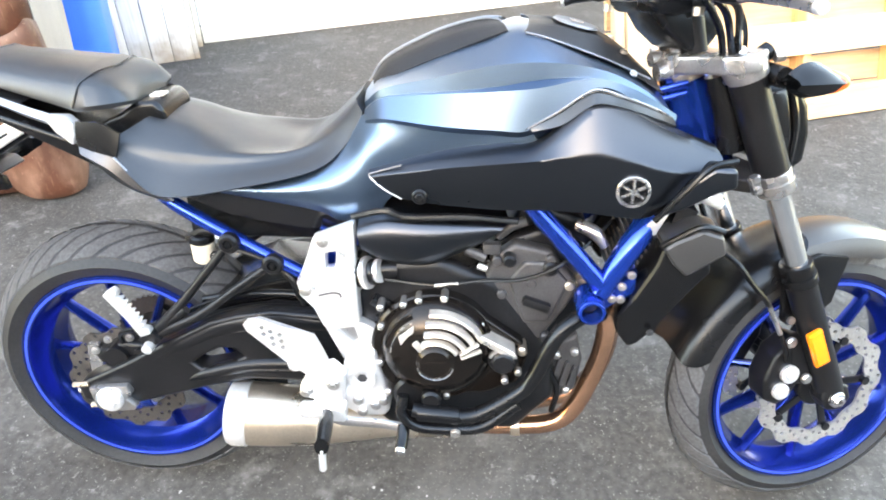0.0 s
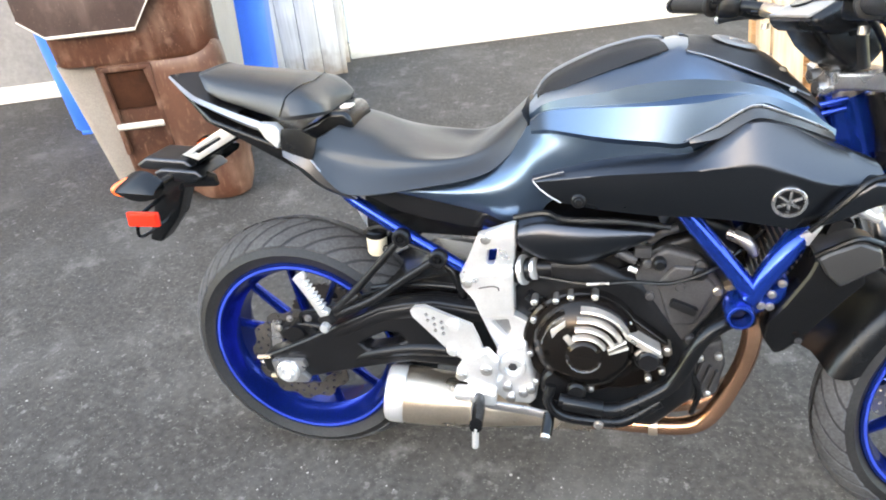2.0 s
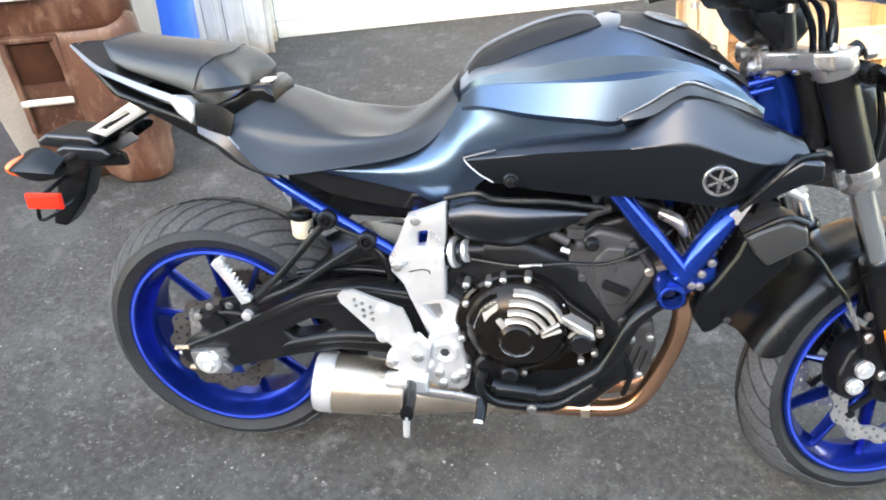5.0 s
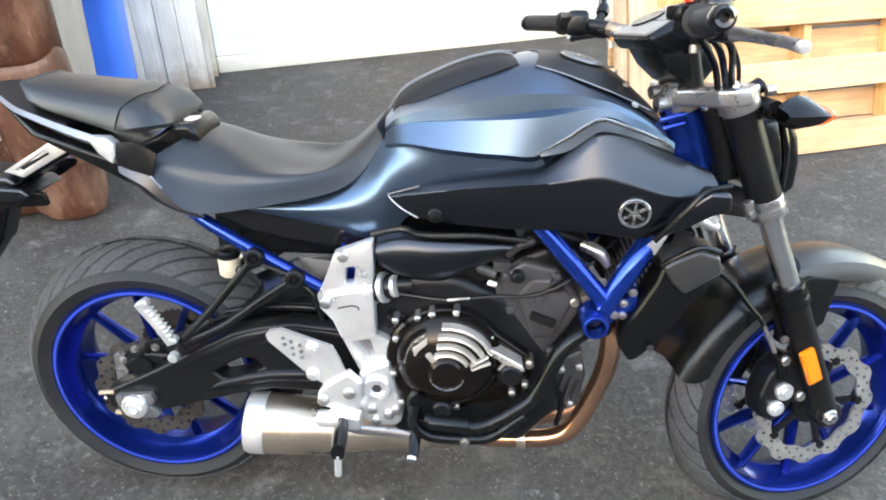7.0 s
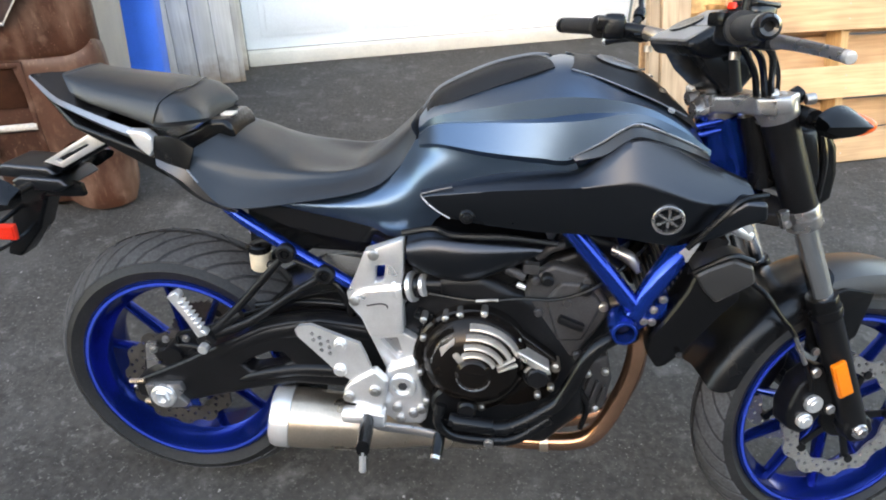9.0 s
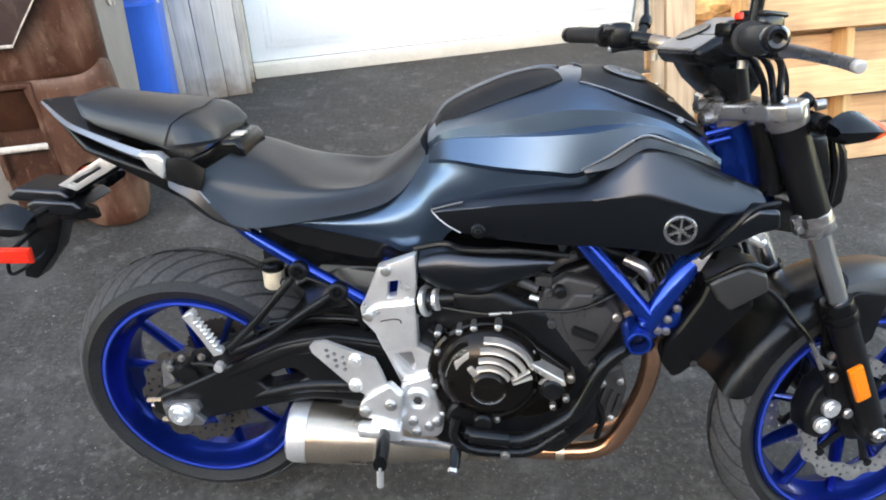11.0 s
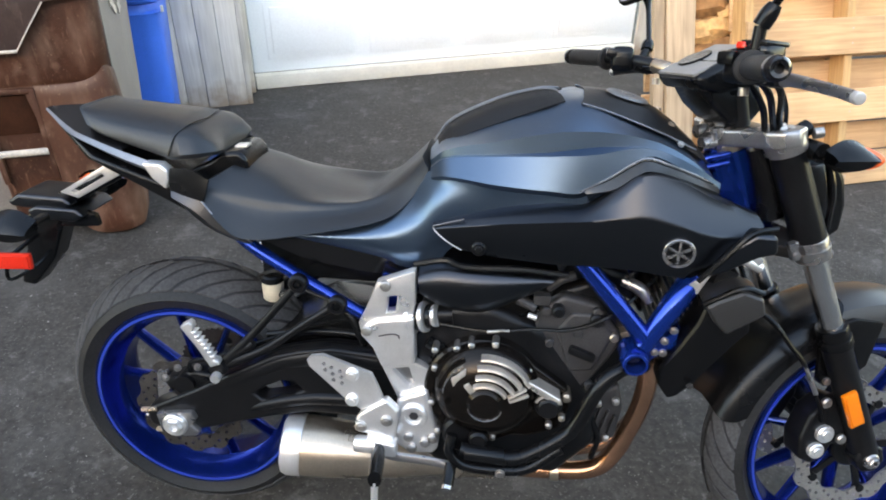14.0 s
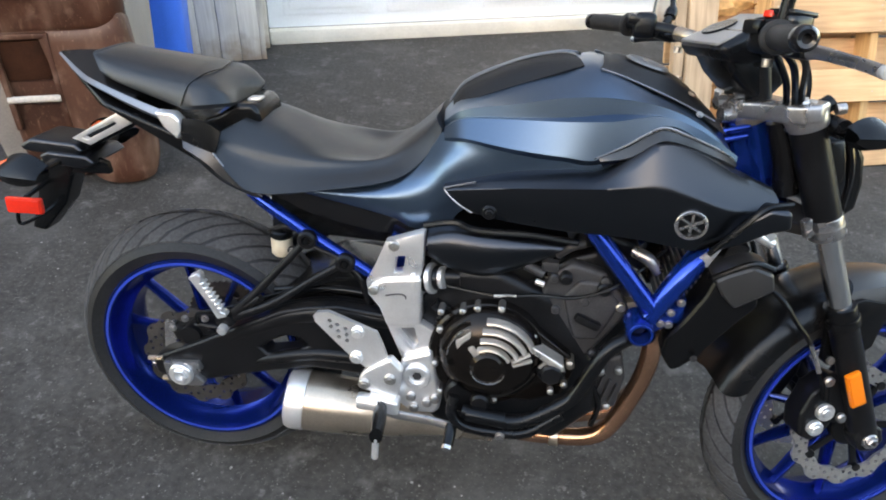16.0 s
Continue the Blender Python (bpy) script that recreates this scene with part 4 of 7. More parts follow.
def tail():
    for s in (1, -1):
        rail = skin([[(-0.242, -0.010 * s, 0.931), (-0.168, -0.060 * s, 0.907), (-0.124, -0.085 * s, 0.899), (-0.04, -0.115 * s, 0.883), (0.030, -0.130 * s, 0.868)], [(-0.244, -0.012 * s, 0.928), (-0.173, -0.066 * s, 0.902), (-0.128, -0.091 * s, 0.892), (-0.04, -0.123 * s, 0.873), (0.028, -0.137 * s, 0.856)], [(-0.240, -0.010 * s, 0.922), (-0.168, -0.062 * s, 0.894), (-0.122, -0.084 * s, 0.884), (-0.04, -0.114 * s, 0.864), (0.030, -0.127 * s, 0.846)]], 20, thick=0.005)
        part("tail_rail", rail, RAIL, bike, "silver-grey painted tail side strip")
        cap = slab([(0.010, 0.868), (0.044, 0.868), (0.057, 0.856), (0.058, 0.838), (0.050, 0.821), (0.026, 0.841)], -0.139 * s, -0.112 * s, 0.004, 3)
        # brighter metal than the rail, painting the boss's highlight
        part("grab_boss", cap, ALUMINIUM, bike, "tail boss in bright metal that stands for its highlight")
        side = skin([[(0.060, -0.132 * s, 0.860), (0.100, -0.138 * s, 0.860), (0.133, -0.140 * s, 0.843)], [(0.056, -0.137 * s, 0.838), (0.095, -0.143 * s, 0.831), (0.128, -0.146 * s, 0.820)], [(0.056, -0.134 * s, 0.816), (0.09, -0.143 * s, 0.811), (0.122, -0.148 * s, 0.804)]], 12, thick=0.006)
        panel = part("tail_side_panel", side, BLACK, bike, "dark grey panel below the seats")
        facet = skin([[(0.057, -0.135 * s, 0.818), (0.119, -0.147 * s, 0.806), (0.155, -0.152 * s, 0.767), (0.206, -0.150 * s, 0.731)], [(0.060, -0.142 * s, 0.808), (0.108, -0.153 * s, 0.786), (0.145, -0.156 * s, 0.756), (0.202, -0.151 * s, 0.729)], [(0.075, -0.136 * s, 0.794), (0.102, -0.143 * s, 0.771), (0.14, -0.147 * s, 0.747), (0.196, -0.146 * s, 0.726)]], 16, thick=0.005)
        part("panel_facet", facet, PAINT_DARK, panel, "paler lower facet", sharp=20)
        part("panel_edge", tube([(0.121, -0.151 * s, 0.806), (0.157, -0.156 * s, 0.768), (0.209, -0.153 * s, 0.733)], 0.0018, 12, 6), RAIL, panel)
        lower = skin([[(0.285, -0.148 * s, 0.757), (0.38, -0.120 * s, 0.775), (0.445, -0.112 * s, 0.792), (0.492, -0.108 * s, 0.822), (0.528, -0.106 * s, 0.872), (0.568, -0.150 * s, 0.873), (0.64, -0.168 * s, 0.872), (0.72, -0.171 * s, 0.868), (0.80, -0.172 * s, 0.868)], [(0.285, -0.151 * s, 0.753), (0.40, -0.150 * s, 0.757), (0.47, -0.150 * s, 0.772), (0.515, -0.150 * s, 0.800), (0.548, -0.154 * s, 0.838), (0.585, -0.162 * s, 0.852), (0.65, -0.168 * s, 0.852), (0.73, -0.171 * s, 0.850), (0.81, -0.173 * s, 0.851)], [(0.285, -0.151 * s, 0.750), (0.42, -0.150 * s, 0.740), (0.48, -0.156 * s, 0.737), (0.525, -0.160 * s, 0.762), (0.560, -0.162 * s, 0.800), (0.60, -0.165 * s, 0.822), (0.66, -0.1675 * s, 0.830), (0.74, -0.1705 * s, 0.835), (0.82, -0.1725 * s, 0.838)], [(0.285, -0.149 * s, 0.748), (0.44, -0.138 * s, 0.715), (0.49, -0.146 * s, 0.700), (0.545, -0.150 * s, 0.708), (0.575, -0.152 * s, 0.745), (0.615, -0.158 * s, 0.77), (0.67, -0.164 * s, 0.785), (0.75, -0.168 * s, 0.80), (0.83, -0.170 * s, 0.81)]], 36, thick=0.003, fine=4)
        part("seat_side_panel", lower, PAINT, bike, "grey-blue metallic panel between seat and tank")
        dark = slab([(0.195, 0.735), (0.33, 0.752), (0.42, 0.735), (0.495, 0.700), (0.485, 0.668), (0.40, 0.675), (0.30, 0.690)], -0.125 * s, -0.085 * s, 0.008)
        part("inner_panel", dark, GLOSS_BLACK, bike, "black inner panel above the frame rail")
    under = slab([(-0.225, 0.916), (-0.10, 0.868), (0.045, 0.818), (0.19, 0.735), (0.175, 0.720), (0.06, 0.775), (-0.02, 0.816), (-0.12, 0.858)], -0.112, 0.112, 0.012, 3)
    for v in under.verts:
        v.co.y *= min(1.0, max(0.2, (v.co.x + 0.26) / 0.16))
    part("undertail", under, BLACK, bike, "black plastic undertail")
    top = skin([[(-0.246, 0, 0.931), (-0.19, 0, 0.938), (-0.13, 0, 0.937), (-0.06, 0, 0.905)], [(-0.244, -0.006, 0.931), (-0.18, -0.034, 0.924), (-0.127, -0.05, 0.918), (-0.05, -0.07, 0.895)], [(-0.242, -0.009, 0.930), (-0.168, -0.058, 0.906), (-0.124, -0.083, 0.898), (-0.04, -0.113, 0.882)]], 14, mirror=True, thick=0.005)
    part("tail_cap", top, BLACK, bike, "pointed black tail tip behind the pad")
    lamp = slab([(-0.222, 0.905), (-0.19, 0.905), (-0.16, 0.885), (-0.185, 0.868)], -0.016, 0.016, 0.006, 3)
    part("tail_lamp", lamp, RED, bike, "red tail lamp under the tail tip")
    # plate carrier
    for s in (1, -1):
        brace = plate([(-0.118, 0.832), (-0.092, 0.812), (-0.190, 0.757), (-0.228, 0.768)], [[(-0.132, 0.813), (-0.126, 0.807), (-0.194, 0.768), (-0.204, 0.772)]], -0.045 * s, -0.030 * s)
        part("carrier_brace", chamfer(brace, 0.002), ALUMINIUM, bike, "bright slotted metal brace")
    arm = slab([(-0.10, 0.800), (-0.20, 0.745), (-0.245, 0.700), (-0.285, 0.610), (-0.345, 0.540), (-0.375, 0.545), (-0.345, 0.625), (-0.330, 0.700), (-0.290, 0.745), (-0.205, 0.772), (-0.12, 0.815)], -0.028, 0.028, 0.008, 3)
    c = part("plate_carrier", arm, BLACK, bike, "black plastic plate carrier behind the wheel")
    part("carrier_hook", slab([(-0.215, 0.735), (-0.165, 0.722), (-0.160, 0.696), (-0.195, 0.693), (-0.250, 0.690)], -0.04, -0.024, 0.004), BLACK, c)
    hood = join(slab([(-0.345, 0.742), (-0.318, 0.760), (-0.222, 0.757), (-0.205, 0.742), (-0.232, 0.728), (-0.335, 0.732)], -0.050, 0.050, 0.008, 3), slab([(-0.300, 0.728), (-0.280, 0.738), (-0.195, 0.736), (-0.178, 0.722), (-0.205, 0.708), (-0.290, 0.712)], -0.058, 0.058, 0.006, 3))
    part("plate_lamp_hood", hood, PAINT_DARK, c, "grey hood of the plate lamp")
    part("rear_reflector", moved(join(box((0.078, 0.012, 0.036), (0, 0, 0), 0.004), box((0.070, 0.004, 0.028), (0, -0.007, 0), 0.002)), pose(-0.319, -0.100, 0.634, 0, 0, 6) @ Matrix.Scale(0.94, 4)), RED, c, "red rectangular side reflector")
    part("reflector_stay", join(rod((-0.33, -0.094, 0.64), (-0.31, -0.02, 0.665), 0.005), tube([(-0.345, -0.09, 0.625), (-0.345, -0.09, 0.585), (-0.30, -0.06, 0.61), (-0.29, -0.02, 0.63)], 0.004, 18, 8)), BLACK, c)
    for s in (1, -1):
        turn_signal(c, pose(-0.242, -0.10 * s, 0.728 if s > 0 else 0.722, 0, 0, 0) @ Matrix.Scale(0.9, 4), s, -1)


def turn_signal(parent, m, s, ahead, mm=None):
    """A leaf-shaped turn signal on a short stalk; ahead: 1 points forwards, -1 backwards."""
    at = (mm or Matrix()) @ m
    top, low, ridge, mid, belly = [], [], [], [], []
    n = 7
    for i in range(n):
        u = i / (n - 1)
        w = 0.038 * math.sin(math.pi * min(1, 0.10 + 0.82 * u)) ** 0.8
        x = ahead * (-0.028 + 0.105 * u)
        y = -s * (0.075 - 0.004 * u)
        top.append((x, y + s * 0.028, w * 0.95 + 0.004))
        ridge.append((x, y - s * 0.006, w * 0.55))
        mid.append((x, y - s * 0.016, 0.0))
        belly.append((x, y - s * 0.006, -w * 0.6))
        low.append((x, y + s * 0.028, -w * 0.95 + 0.004))
    shell = hull_caps(skin([top, ridge, mid, belly, low], 18))
    body = part("turn_signal", join(shell, rod((0, -s * 0.05, 0), (0, 0.02 * s, 0), 0.011, 14)), BLACK, parent, "leaf-shaped black turn signal with an amber lens", at, sharp=45)
    lens = tube([(ahead * 0.046, -s * 0.048, 0.027), (ahead * 0.068, -s * 0.062, 0.016), (ahead * 0.083, -s * 0.074, 0.001), (ahead * 0.072, -s * 0.066, -0.014), (ahead * 0.054, -s * 0.052, -0.024)], (0.002, 0.006, 0.0095, 0.006, 0.002), 24, 12)
    part("lens", lens, SIGNAL, body, "amber lens")


tank()
tank_sides()
seats()
tail()


def chassis():
    for s in (1, -1):
        v1 = tube([(0.775, -0.165 * s, 0.785), (0.800, -0.172 * s, 0.755), (0.860, -0.186 * s, 0.690), (0.926, -0.196 * s, 0.618)], 0.0165, 20, 16)
        v2 = tube([(0.926, -0.196 * s, 0.600), (0.955, -0.190 * s, 0.660), (0.990, -0.172 * s, 0.715), (1.040, -0.120 * s, 0.775), (1.085, -0.055 * s, 0.815)], (0.017, 0.021, 0.021, 0.019), 26, 16)
        f = part("frame_tube", join(v1, v2), BLUE, bike, "blue enamelled V-shaped frame tubes")
        part("frame_mount", moved(lathe([(0.017, -0.03), (0.021, -0.03), (0.024, -0.026), (0.024, 0.03), (0.017, 0.03)], 28), pose(0.912, -0.196 * s, 0.578)), BLUE, f, "blue round engine mount with an open end")
        gusset = slab([(0.905, 0.585), (0.925, 0.625), (0.952, 0.610), (0.985, 0.640), (0.985, 0.600), (0.945, 0.570), (0.935, 0.560)], -0.192 * s, -0.150 * s, 0.005)
        part("frame_gusset", gusset, BLUE, f)
        part("mount_core", moved(drum(0.0165, 0.0, 0.02, 0.002, 20), pose(0.912, -0.196 * s, 0.578)), BLACK, f)
        for x, z in ((0.962, 0.612), (0.975, 0.634), (0.948, 0.588), (0.962, 0.588)):
            part("screw", bolt((x, -0.193 * s, z), 0.0055, 0.005, (0, -s, 0)), SCREW, f)
        part("head_tab", slab([(0.985, 0.724), (1.022, 0.750), (1.003, 0.706), (0.994, 0.708)], -0.192 * s, -0.178 * s, 0.003), ALUMINIUM, f, "bright metal tab on the frame")
        sub = tube([(0.150, -0.095 * s, 0.735), (0.195, -0.118 * s, 0.710), (0.285, -0.128 * s, 0.658), (0.410, -0.135 * s, 0.590), (0.47, -0.13 * s, 0.56)], 0.0125, 26, 14)
        part("rear_subframe", sub, BLUE, bike, "blue enamelled rear frame rail")
    head = join(rod((1.066, 0, 0.925), (1.150, 0, 0.735), 0.036, 24), slab([(1.02, 0.925), (1.075, 0.925), (1.15, 0.76), (1.12, 0.74), (1.055, 0.83)], -0.030, 0.030, 0.008, 3))
    h = part("steering_head", head, BLUE, bike, "blue enamelled steering head")
    for z in (0.905, 0.888):
        part("head_stub", rod((1.015, -0.036, z - 0.005), (1.062, -0.036, z + 0.010), 0.0065, 10, bevel=0.002), BLUE, h)
    # swing arm
    for s in (1, -1):
        arm = plate(
            [(-0.056, 0.332), (-0.037, 0.346), (0.053, 0.392), (0.144, 0.445), (0.232, 0.493), (0.285, 0.509), (0.349, 0.520), (0.47, 0.512), (0.48, 0.400), (0.46, 0.362), (0.36, 0.364), (0.30, 0.364), (0.221, 0.346), (0.132, 0.318), (0.048, 0.292), (-0.010, 0.288), (-0.050, 0.298)],
            [[(0.186, 0.398), (0.212, 0.418), (0.242, 0.434), (0.270, 0.434), (0.288, 0.416), (0.252, 0.397), (0.200, 0.385)]],
            -0.158 * s, -0.110 * s)
        a = part("swing_arm", chamfer(arm, 0.015, 4, 40), BLACK_METAL, bike, "black cast swing arm with a triangular opening")
        part("arm_beam", tube([(-0.020, -0.136 * s, 0.326), (0.053, -0.138 * s, 0.369), (0.144, -0.138 * s, 0.421), (0.232, -0.138 * s, 0.469), (0.285, -0.138 * s, 0.486), (0.349, -0.138 * s, 0.497), (0.45, -0.136 * s, 0.492)], (0.014, 0.0215, 0.0245, 0.0245), 36, 16), BLACK_METAL, a, "rounded upper beam")
        part("arm_rib", tube([(0.160, -0.150 * s, 0.352), (0.211, -0.152 * s, 0.374), (0.297, -0.152 * s, 0.397), (0.37, -0.151 * s, 0.402), (0.45, -0.148 * s, 0.400)], (0.006, 0.014, 0.016, 0.014), 24, 12), BLACK_METAL, a)
        part("axle_block", join(slab([(-0.025, 0.339), (0.052, 0.348), (0.060, 0.330), (0.046, 0.316), (0.064, 0.300), (0.058, 0.290), (0.030, 0.286), (-0.018, 0.293)], -0.172 * s, -0.156 * s, 0.004), rod((-0.058, -0.15 * s, 0.318), (-0.03, -0.15 * s, 0.320), 0.006)), CLAMP, a, "grey metal chain adjuster block")
        part("axle_nut", moved(join(drum(0.026, -0.012, 0.004, 0.003, 30, 0.012), drum(0.018, -0.018, 0.0, 0.002, 6, 0.010), drum(0.0105, -0.010, 0.0, 0.002, 16)) if s > 0 else join(drum(0.024, -0.004, 0.010, 0.003, 30), drum(0.017, 0.0, 0.016, 0.002, 6)), pose(0.016, -0.170 * s, 0.318)), ALUMINIUM, a)
        for x, z in ((-0.050, 0.336), (-0.024, 0.288)):
            part("adjuster_screw", rod((x - 0.012, -0.158 * s, z), (x + 0.02, -0.158 * s, z + 0.004), 0.0055, 8), STEEL, a)
    part("axle", rod((-0.002, -0.16, 0.305), (-0.002, 0.16, 0.305), 0.012), STEEL, bike)
    part("swing_arm_bridge", join(rod((0.47, -0.14, 0.45), (0.47, 0.14, 0.45), 0.05, 24), box((0.06, 0.24, 0.07), (0.40, 0, 0.45), 0.015)), BLACK_METAL, bike)
    part("chain_guard", slab([(0.16, 0.470), (0.30, 0.540), (0.40, 0.530), (0.40, 0.50), (0.30, 0.505), (0.17, 0.445)], -0.10, 0.10, 0.006), BLACK, bike, "black plastic inner mudguard")
    # rear brake
    cal = join(slab([(-0.020, 0.395), (0.045, 0.425), (0.095, 0.420), (0.090, 0.375), (0.040, 0.365), (-0.010, 0.372)], -0.135, -0.075, 0.010, 3), rod((0.03, -0.145, 0.395), (0.03, -0.07, 0.395), 0.022, 20), rod((0.075, -0.142, 0.405), (0.075, -0.07, 0.405), 0.010, 14))
    c = part("rear_caliper", cal, BLACK_METAL, bike, "black rear brake caliper over the disc")
    part("caliper_bracket", slab([(-0.055, 0.300), (-0.045, 0.400), (-0.020, 0.405), (-0.022, 0.345), (0.04, 0.355), (0.11, 0.405), (0.115, 0.385), (0.05, 0.335), (-0.02, 0.315)], -0.112, -0.100, 0.004), CLAMP, c, "grey metal caliper bracket")
    part("brake_line", tube([(0.045, -0.135, 0.425), (0.055, -0.145, 0.455), (0.11, -0.14, 0.47), (0.22, -0.12, 0.51), (0.32, -0.11, 0.545), (0.40, -0.10, 0.56)], 0.0045, 40, 8), BLACK, c)
    for x, z in ((0.018, 0.432), (0.062, 0.438), (-0.012, 0.405)):
        part("screw", bolt((x, -0.136, z), 0.006, 0.007), SCREW, c)
    # passenger foot rests
    for s in (1, -1):
        def ring(x, z):
            return moved(drum(0.0185, -0.008, 0.012, 0.004, 28, 0.009), pose(x, -0.152 * s, z))
        hang = join(ring(0.291, 0.654), ring(0.364, 0.614),
                    tube([(0.280, -0.150 * s, 0.640), (0.20, -0.156 * s, 0.545), (0.140, -0.160 * s, 0.478)], (0.0075, 0.008, 0.012), 14, 12),
                    tube([(0.348, -0.150 * s, 0.604), (0.30, -0.154 * s, 0.570), (0.22, -0.158 * s, 0.510), (0.140, -0.160 * s, 0.470)], (0.0075, 0.008, 0.012), 14, 12),
                    tube([(0.305, -0.150 * s, 0.640), (0.352, -0.150 * s, 0.622)], 0.004, 4, 8),
                    tube([(0.195, -0.158 * s, 0.520), (0.14, -0.162 * s, 0.480)], 0.0085, 8, 10),
                    box((0.035, 0.026, 0.03), (0.124, -0.165 * s, 0.462), 0.006, (0, -40, 0)))
        b = part("foot_rest_hanger", hang, BLACK_METAL, bike, "black forked passenger foot rest hanger")
        for x, z in ((0.291, 0.654), (0.364, 0.614)):
            part("screw", moved(drum(0.0085, -0.006, 0.0, 0.002, 6), pose(x, -0.152 * s, z)), BLACK, b)
        tooth = [(-0.011, -0.052), (0.012, -0.055), (0.013, -0.046)]
        for k in range(8):
            tooth += [(0.0065, -0.040 + 0.011 * k), (0.0065, -0.035 + 0.011 * k), (0.0140, -0.034 + 0.011 * k), (0.0140, -0.030 + 0.011 * k)]
        tooth += [(0.017, 0.050), (0.014, 0.060), (-0.010, 0.058), (-0.008, 0.0)]
        peg = moved(slab(tooth, -0.010, 0.010, 0.0015, 1), pose(0.104, -0.188 * s, 0.527, 4 * s, -28, 0) @ Matrix.Scale(0.92, 4))
        part("passenger_foot_rest", peg, ALUMINIUM, b, "folded bright metal passenger foot rest")
        part("pivot_bolt", rod((0.122, -0.192 * s, 0.450), (0.122, -0.150 * s, 0.452), 0.010, 14, bevel=0.002), ALUMINIUM, b)
    # brake fluid pot
    pot = part("brake_fluid_pot", join(lathe([(0.001, -0.02), (0.016, -0.02), (0.020, -0.015), (0.021, 0.018), (0.001, 0.018)], 28, closed=False)), CREAM, bike, "small cream translucent brake fluid pot", pose(0.227, -0.112, 0.617) @ pose(0, 0, 0, 90, 0, 0))
    part("lid", drum(0.0225, 0.018, 0.034, 0.003, 24), BLACK, pot, "black screw lid")
    part("pot_stay", join(rod((0.243, -0.118, 0.612), (0.258, -0.122, 0.612), 0.008, 10), tube([(0.20, -0.11, 0.64), (0.235, -0.115, 0.66), (0.27, -0.12, 0.655)], 0.006, 10, 8)), BLACK_METAL, bike)
    part("screw", bolt((0.252, -0.124, 0.611), 0.006, 0.006), SCREW, bike)
    # pivot plates
    for s in (1, -1):
        upper = plate([(0.447, 0.684), (0.518, 0.713), (0.518, 0.660), (0.515, 0.614), (0.482, 0.612), (0.447, 0.600), (0.415, 0.580), (0.412, 0.598), (0.427, 0.630)], [[(0.468, 0.657), (0.485, 0.660), (0.481, 0.628), (0.465, 0.624)]], -0.186 * s, -0.160 * s)
        p = part("pivot_plate", chamfer(upper, 0.005, 2, 40), ALUMINIUM, bike, "cast aluminium frame plate with a slot")
        part("pivot_plate_middle", slab([(0.416, 0.580), (0.424, 0.598), (0.448, 0.611), (0.516, 0.622), (0.520, 0.524), (0.490, 0.518), (0.456, 0.512), (0.440, 0.552)], -0.195 * s, -0.160 * s, 0.006, 3), ALUMINIUM, p)
        neck = plate([(0.453, 0.510), (0.520, 0.520), (0.549, 0.504), (0.549, 0.447), (0.545, 0.432), (0.490, 0.432), (0.482, 0.442)], [[(0.473, 0.503), (0.506, 0.509), (0.517, 0.470), (0.507, 0.462)]], -0.184 * s, -0.160 * s)
        part("pivot_plate_neck", chamfer(neck, 0.004, 2, 40), ALUMINIUM, p)
        # darker metal than the plate, so the recess reads as shaded
        part("neck_web", slab([(0.462, 0.512), (0.512, 0.515), (0.525, 0.460), (0.500, 0.452)], -0.170 * s, -0.158 * s, 0.002), CLAMP, p, "recessed web of the frame plate, darkened for shade")
        part("pivot_plate_foot", slab([(0.486, 0.446), (0.544, 0.470), (0.552, 0.430), (0.568, 0.360), (0.566, 0.335), (0.555, 0.322), (0.510, 0.320), (0.474, 0.345), (0.480, 0.395)], -0.200 * s, -0.155 * s, 0.009, 3), ALUMINIUM, p)
        part("frame_web", box((0.07, 0.012, 0.085), (0.470, -0.135 * s, 0.632), 0.003, (0, 20, 0)), BLUE, p, "blue frame web behind the slot")
        part("plate_groove", tube([(0.452, -0.1955 * s, 0.580), (0.476, -0.1955 * s, 0.586), (0.488, -0.1955 * s, 0.584), (0.490, -0.1955 * s, 0.578)], 0.0014, 16, 6), CASE_GREY, p)
        part("pivot_cap", moved(join(drum(0.027, -0.010, 0.01, 0.003, 32, 0.017), drum(0.0165, -0.004, 0.01, 0.003, 6)), pose(0.519, -0.198 * s, 0.412)), ALUMINIUM, p, "round pivot cap")
        part("pivot_socket", moved(drum(0.0095, -0.0062, 0.0, 0.001, 6), pose(0.519, -0.198 * s, 0.412)), CASE_GREY, p)
        for x, z, y in ((0.464, 0.680, 0.186), (0.430, 0.590, 0.195), (0.509, 0.361, 0.200), (0.541, 0.351, 0.200), (0.556, 0.362, 0.200), (0.516, 0.335, 0.200)):
            part("screw", moved(join(drum(0.0098, -0.007, 0.003, 0.002, 18), drum(0.0055, -0.0078, 0.0, 0.001, 6)), pose(x, -y * s, z)), SCREW, p)
        holes = [ring_points(x, z, 0.0042, 8) for x, z in ((0.350, 0.521), (0.352, 0.508), (0.364, 0.514), (0.366, 0.500), (0.367, 0.487), (0.380, 0.507), (0.382, 0.494), (0.383, 0.481))]
        heel = plate([(0.318, 0.527), (0.326, 0.536), (0.348, 0.540), (0.440, 0.507), (0.452, 0.480), (0.463, 0.448), (0.420, 0.424), (0.392, 0.444), (0.322, 0.514)], holes, -0.212 * s, -0.204 * s)
        part("heel_plate", heel, ALUMINIUM, p, "bright heel guard with drilled holes")
        for x, z in ((0.404, 0.503), (0.402, 0.446)):
            part("screw", moved(join(drum(0.013, -0.007, 0.003, 0.003, 20), drum(0.007, -0.009, 0.0, 0.001, 6)), pose(x, -0.212 * s, z)), ALUMINIUM, p)
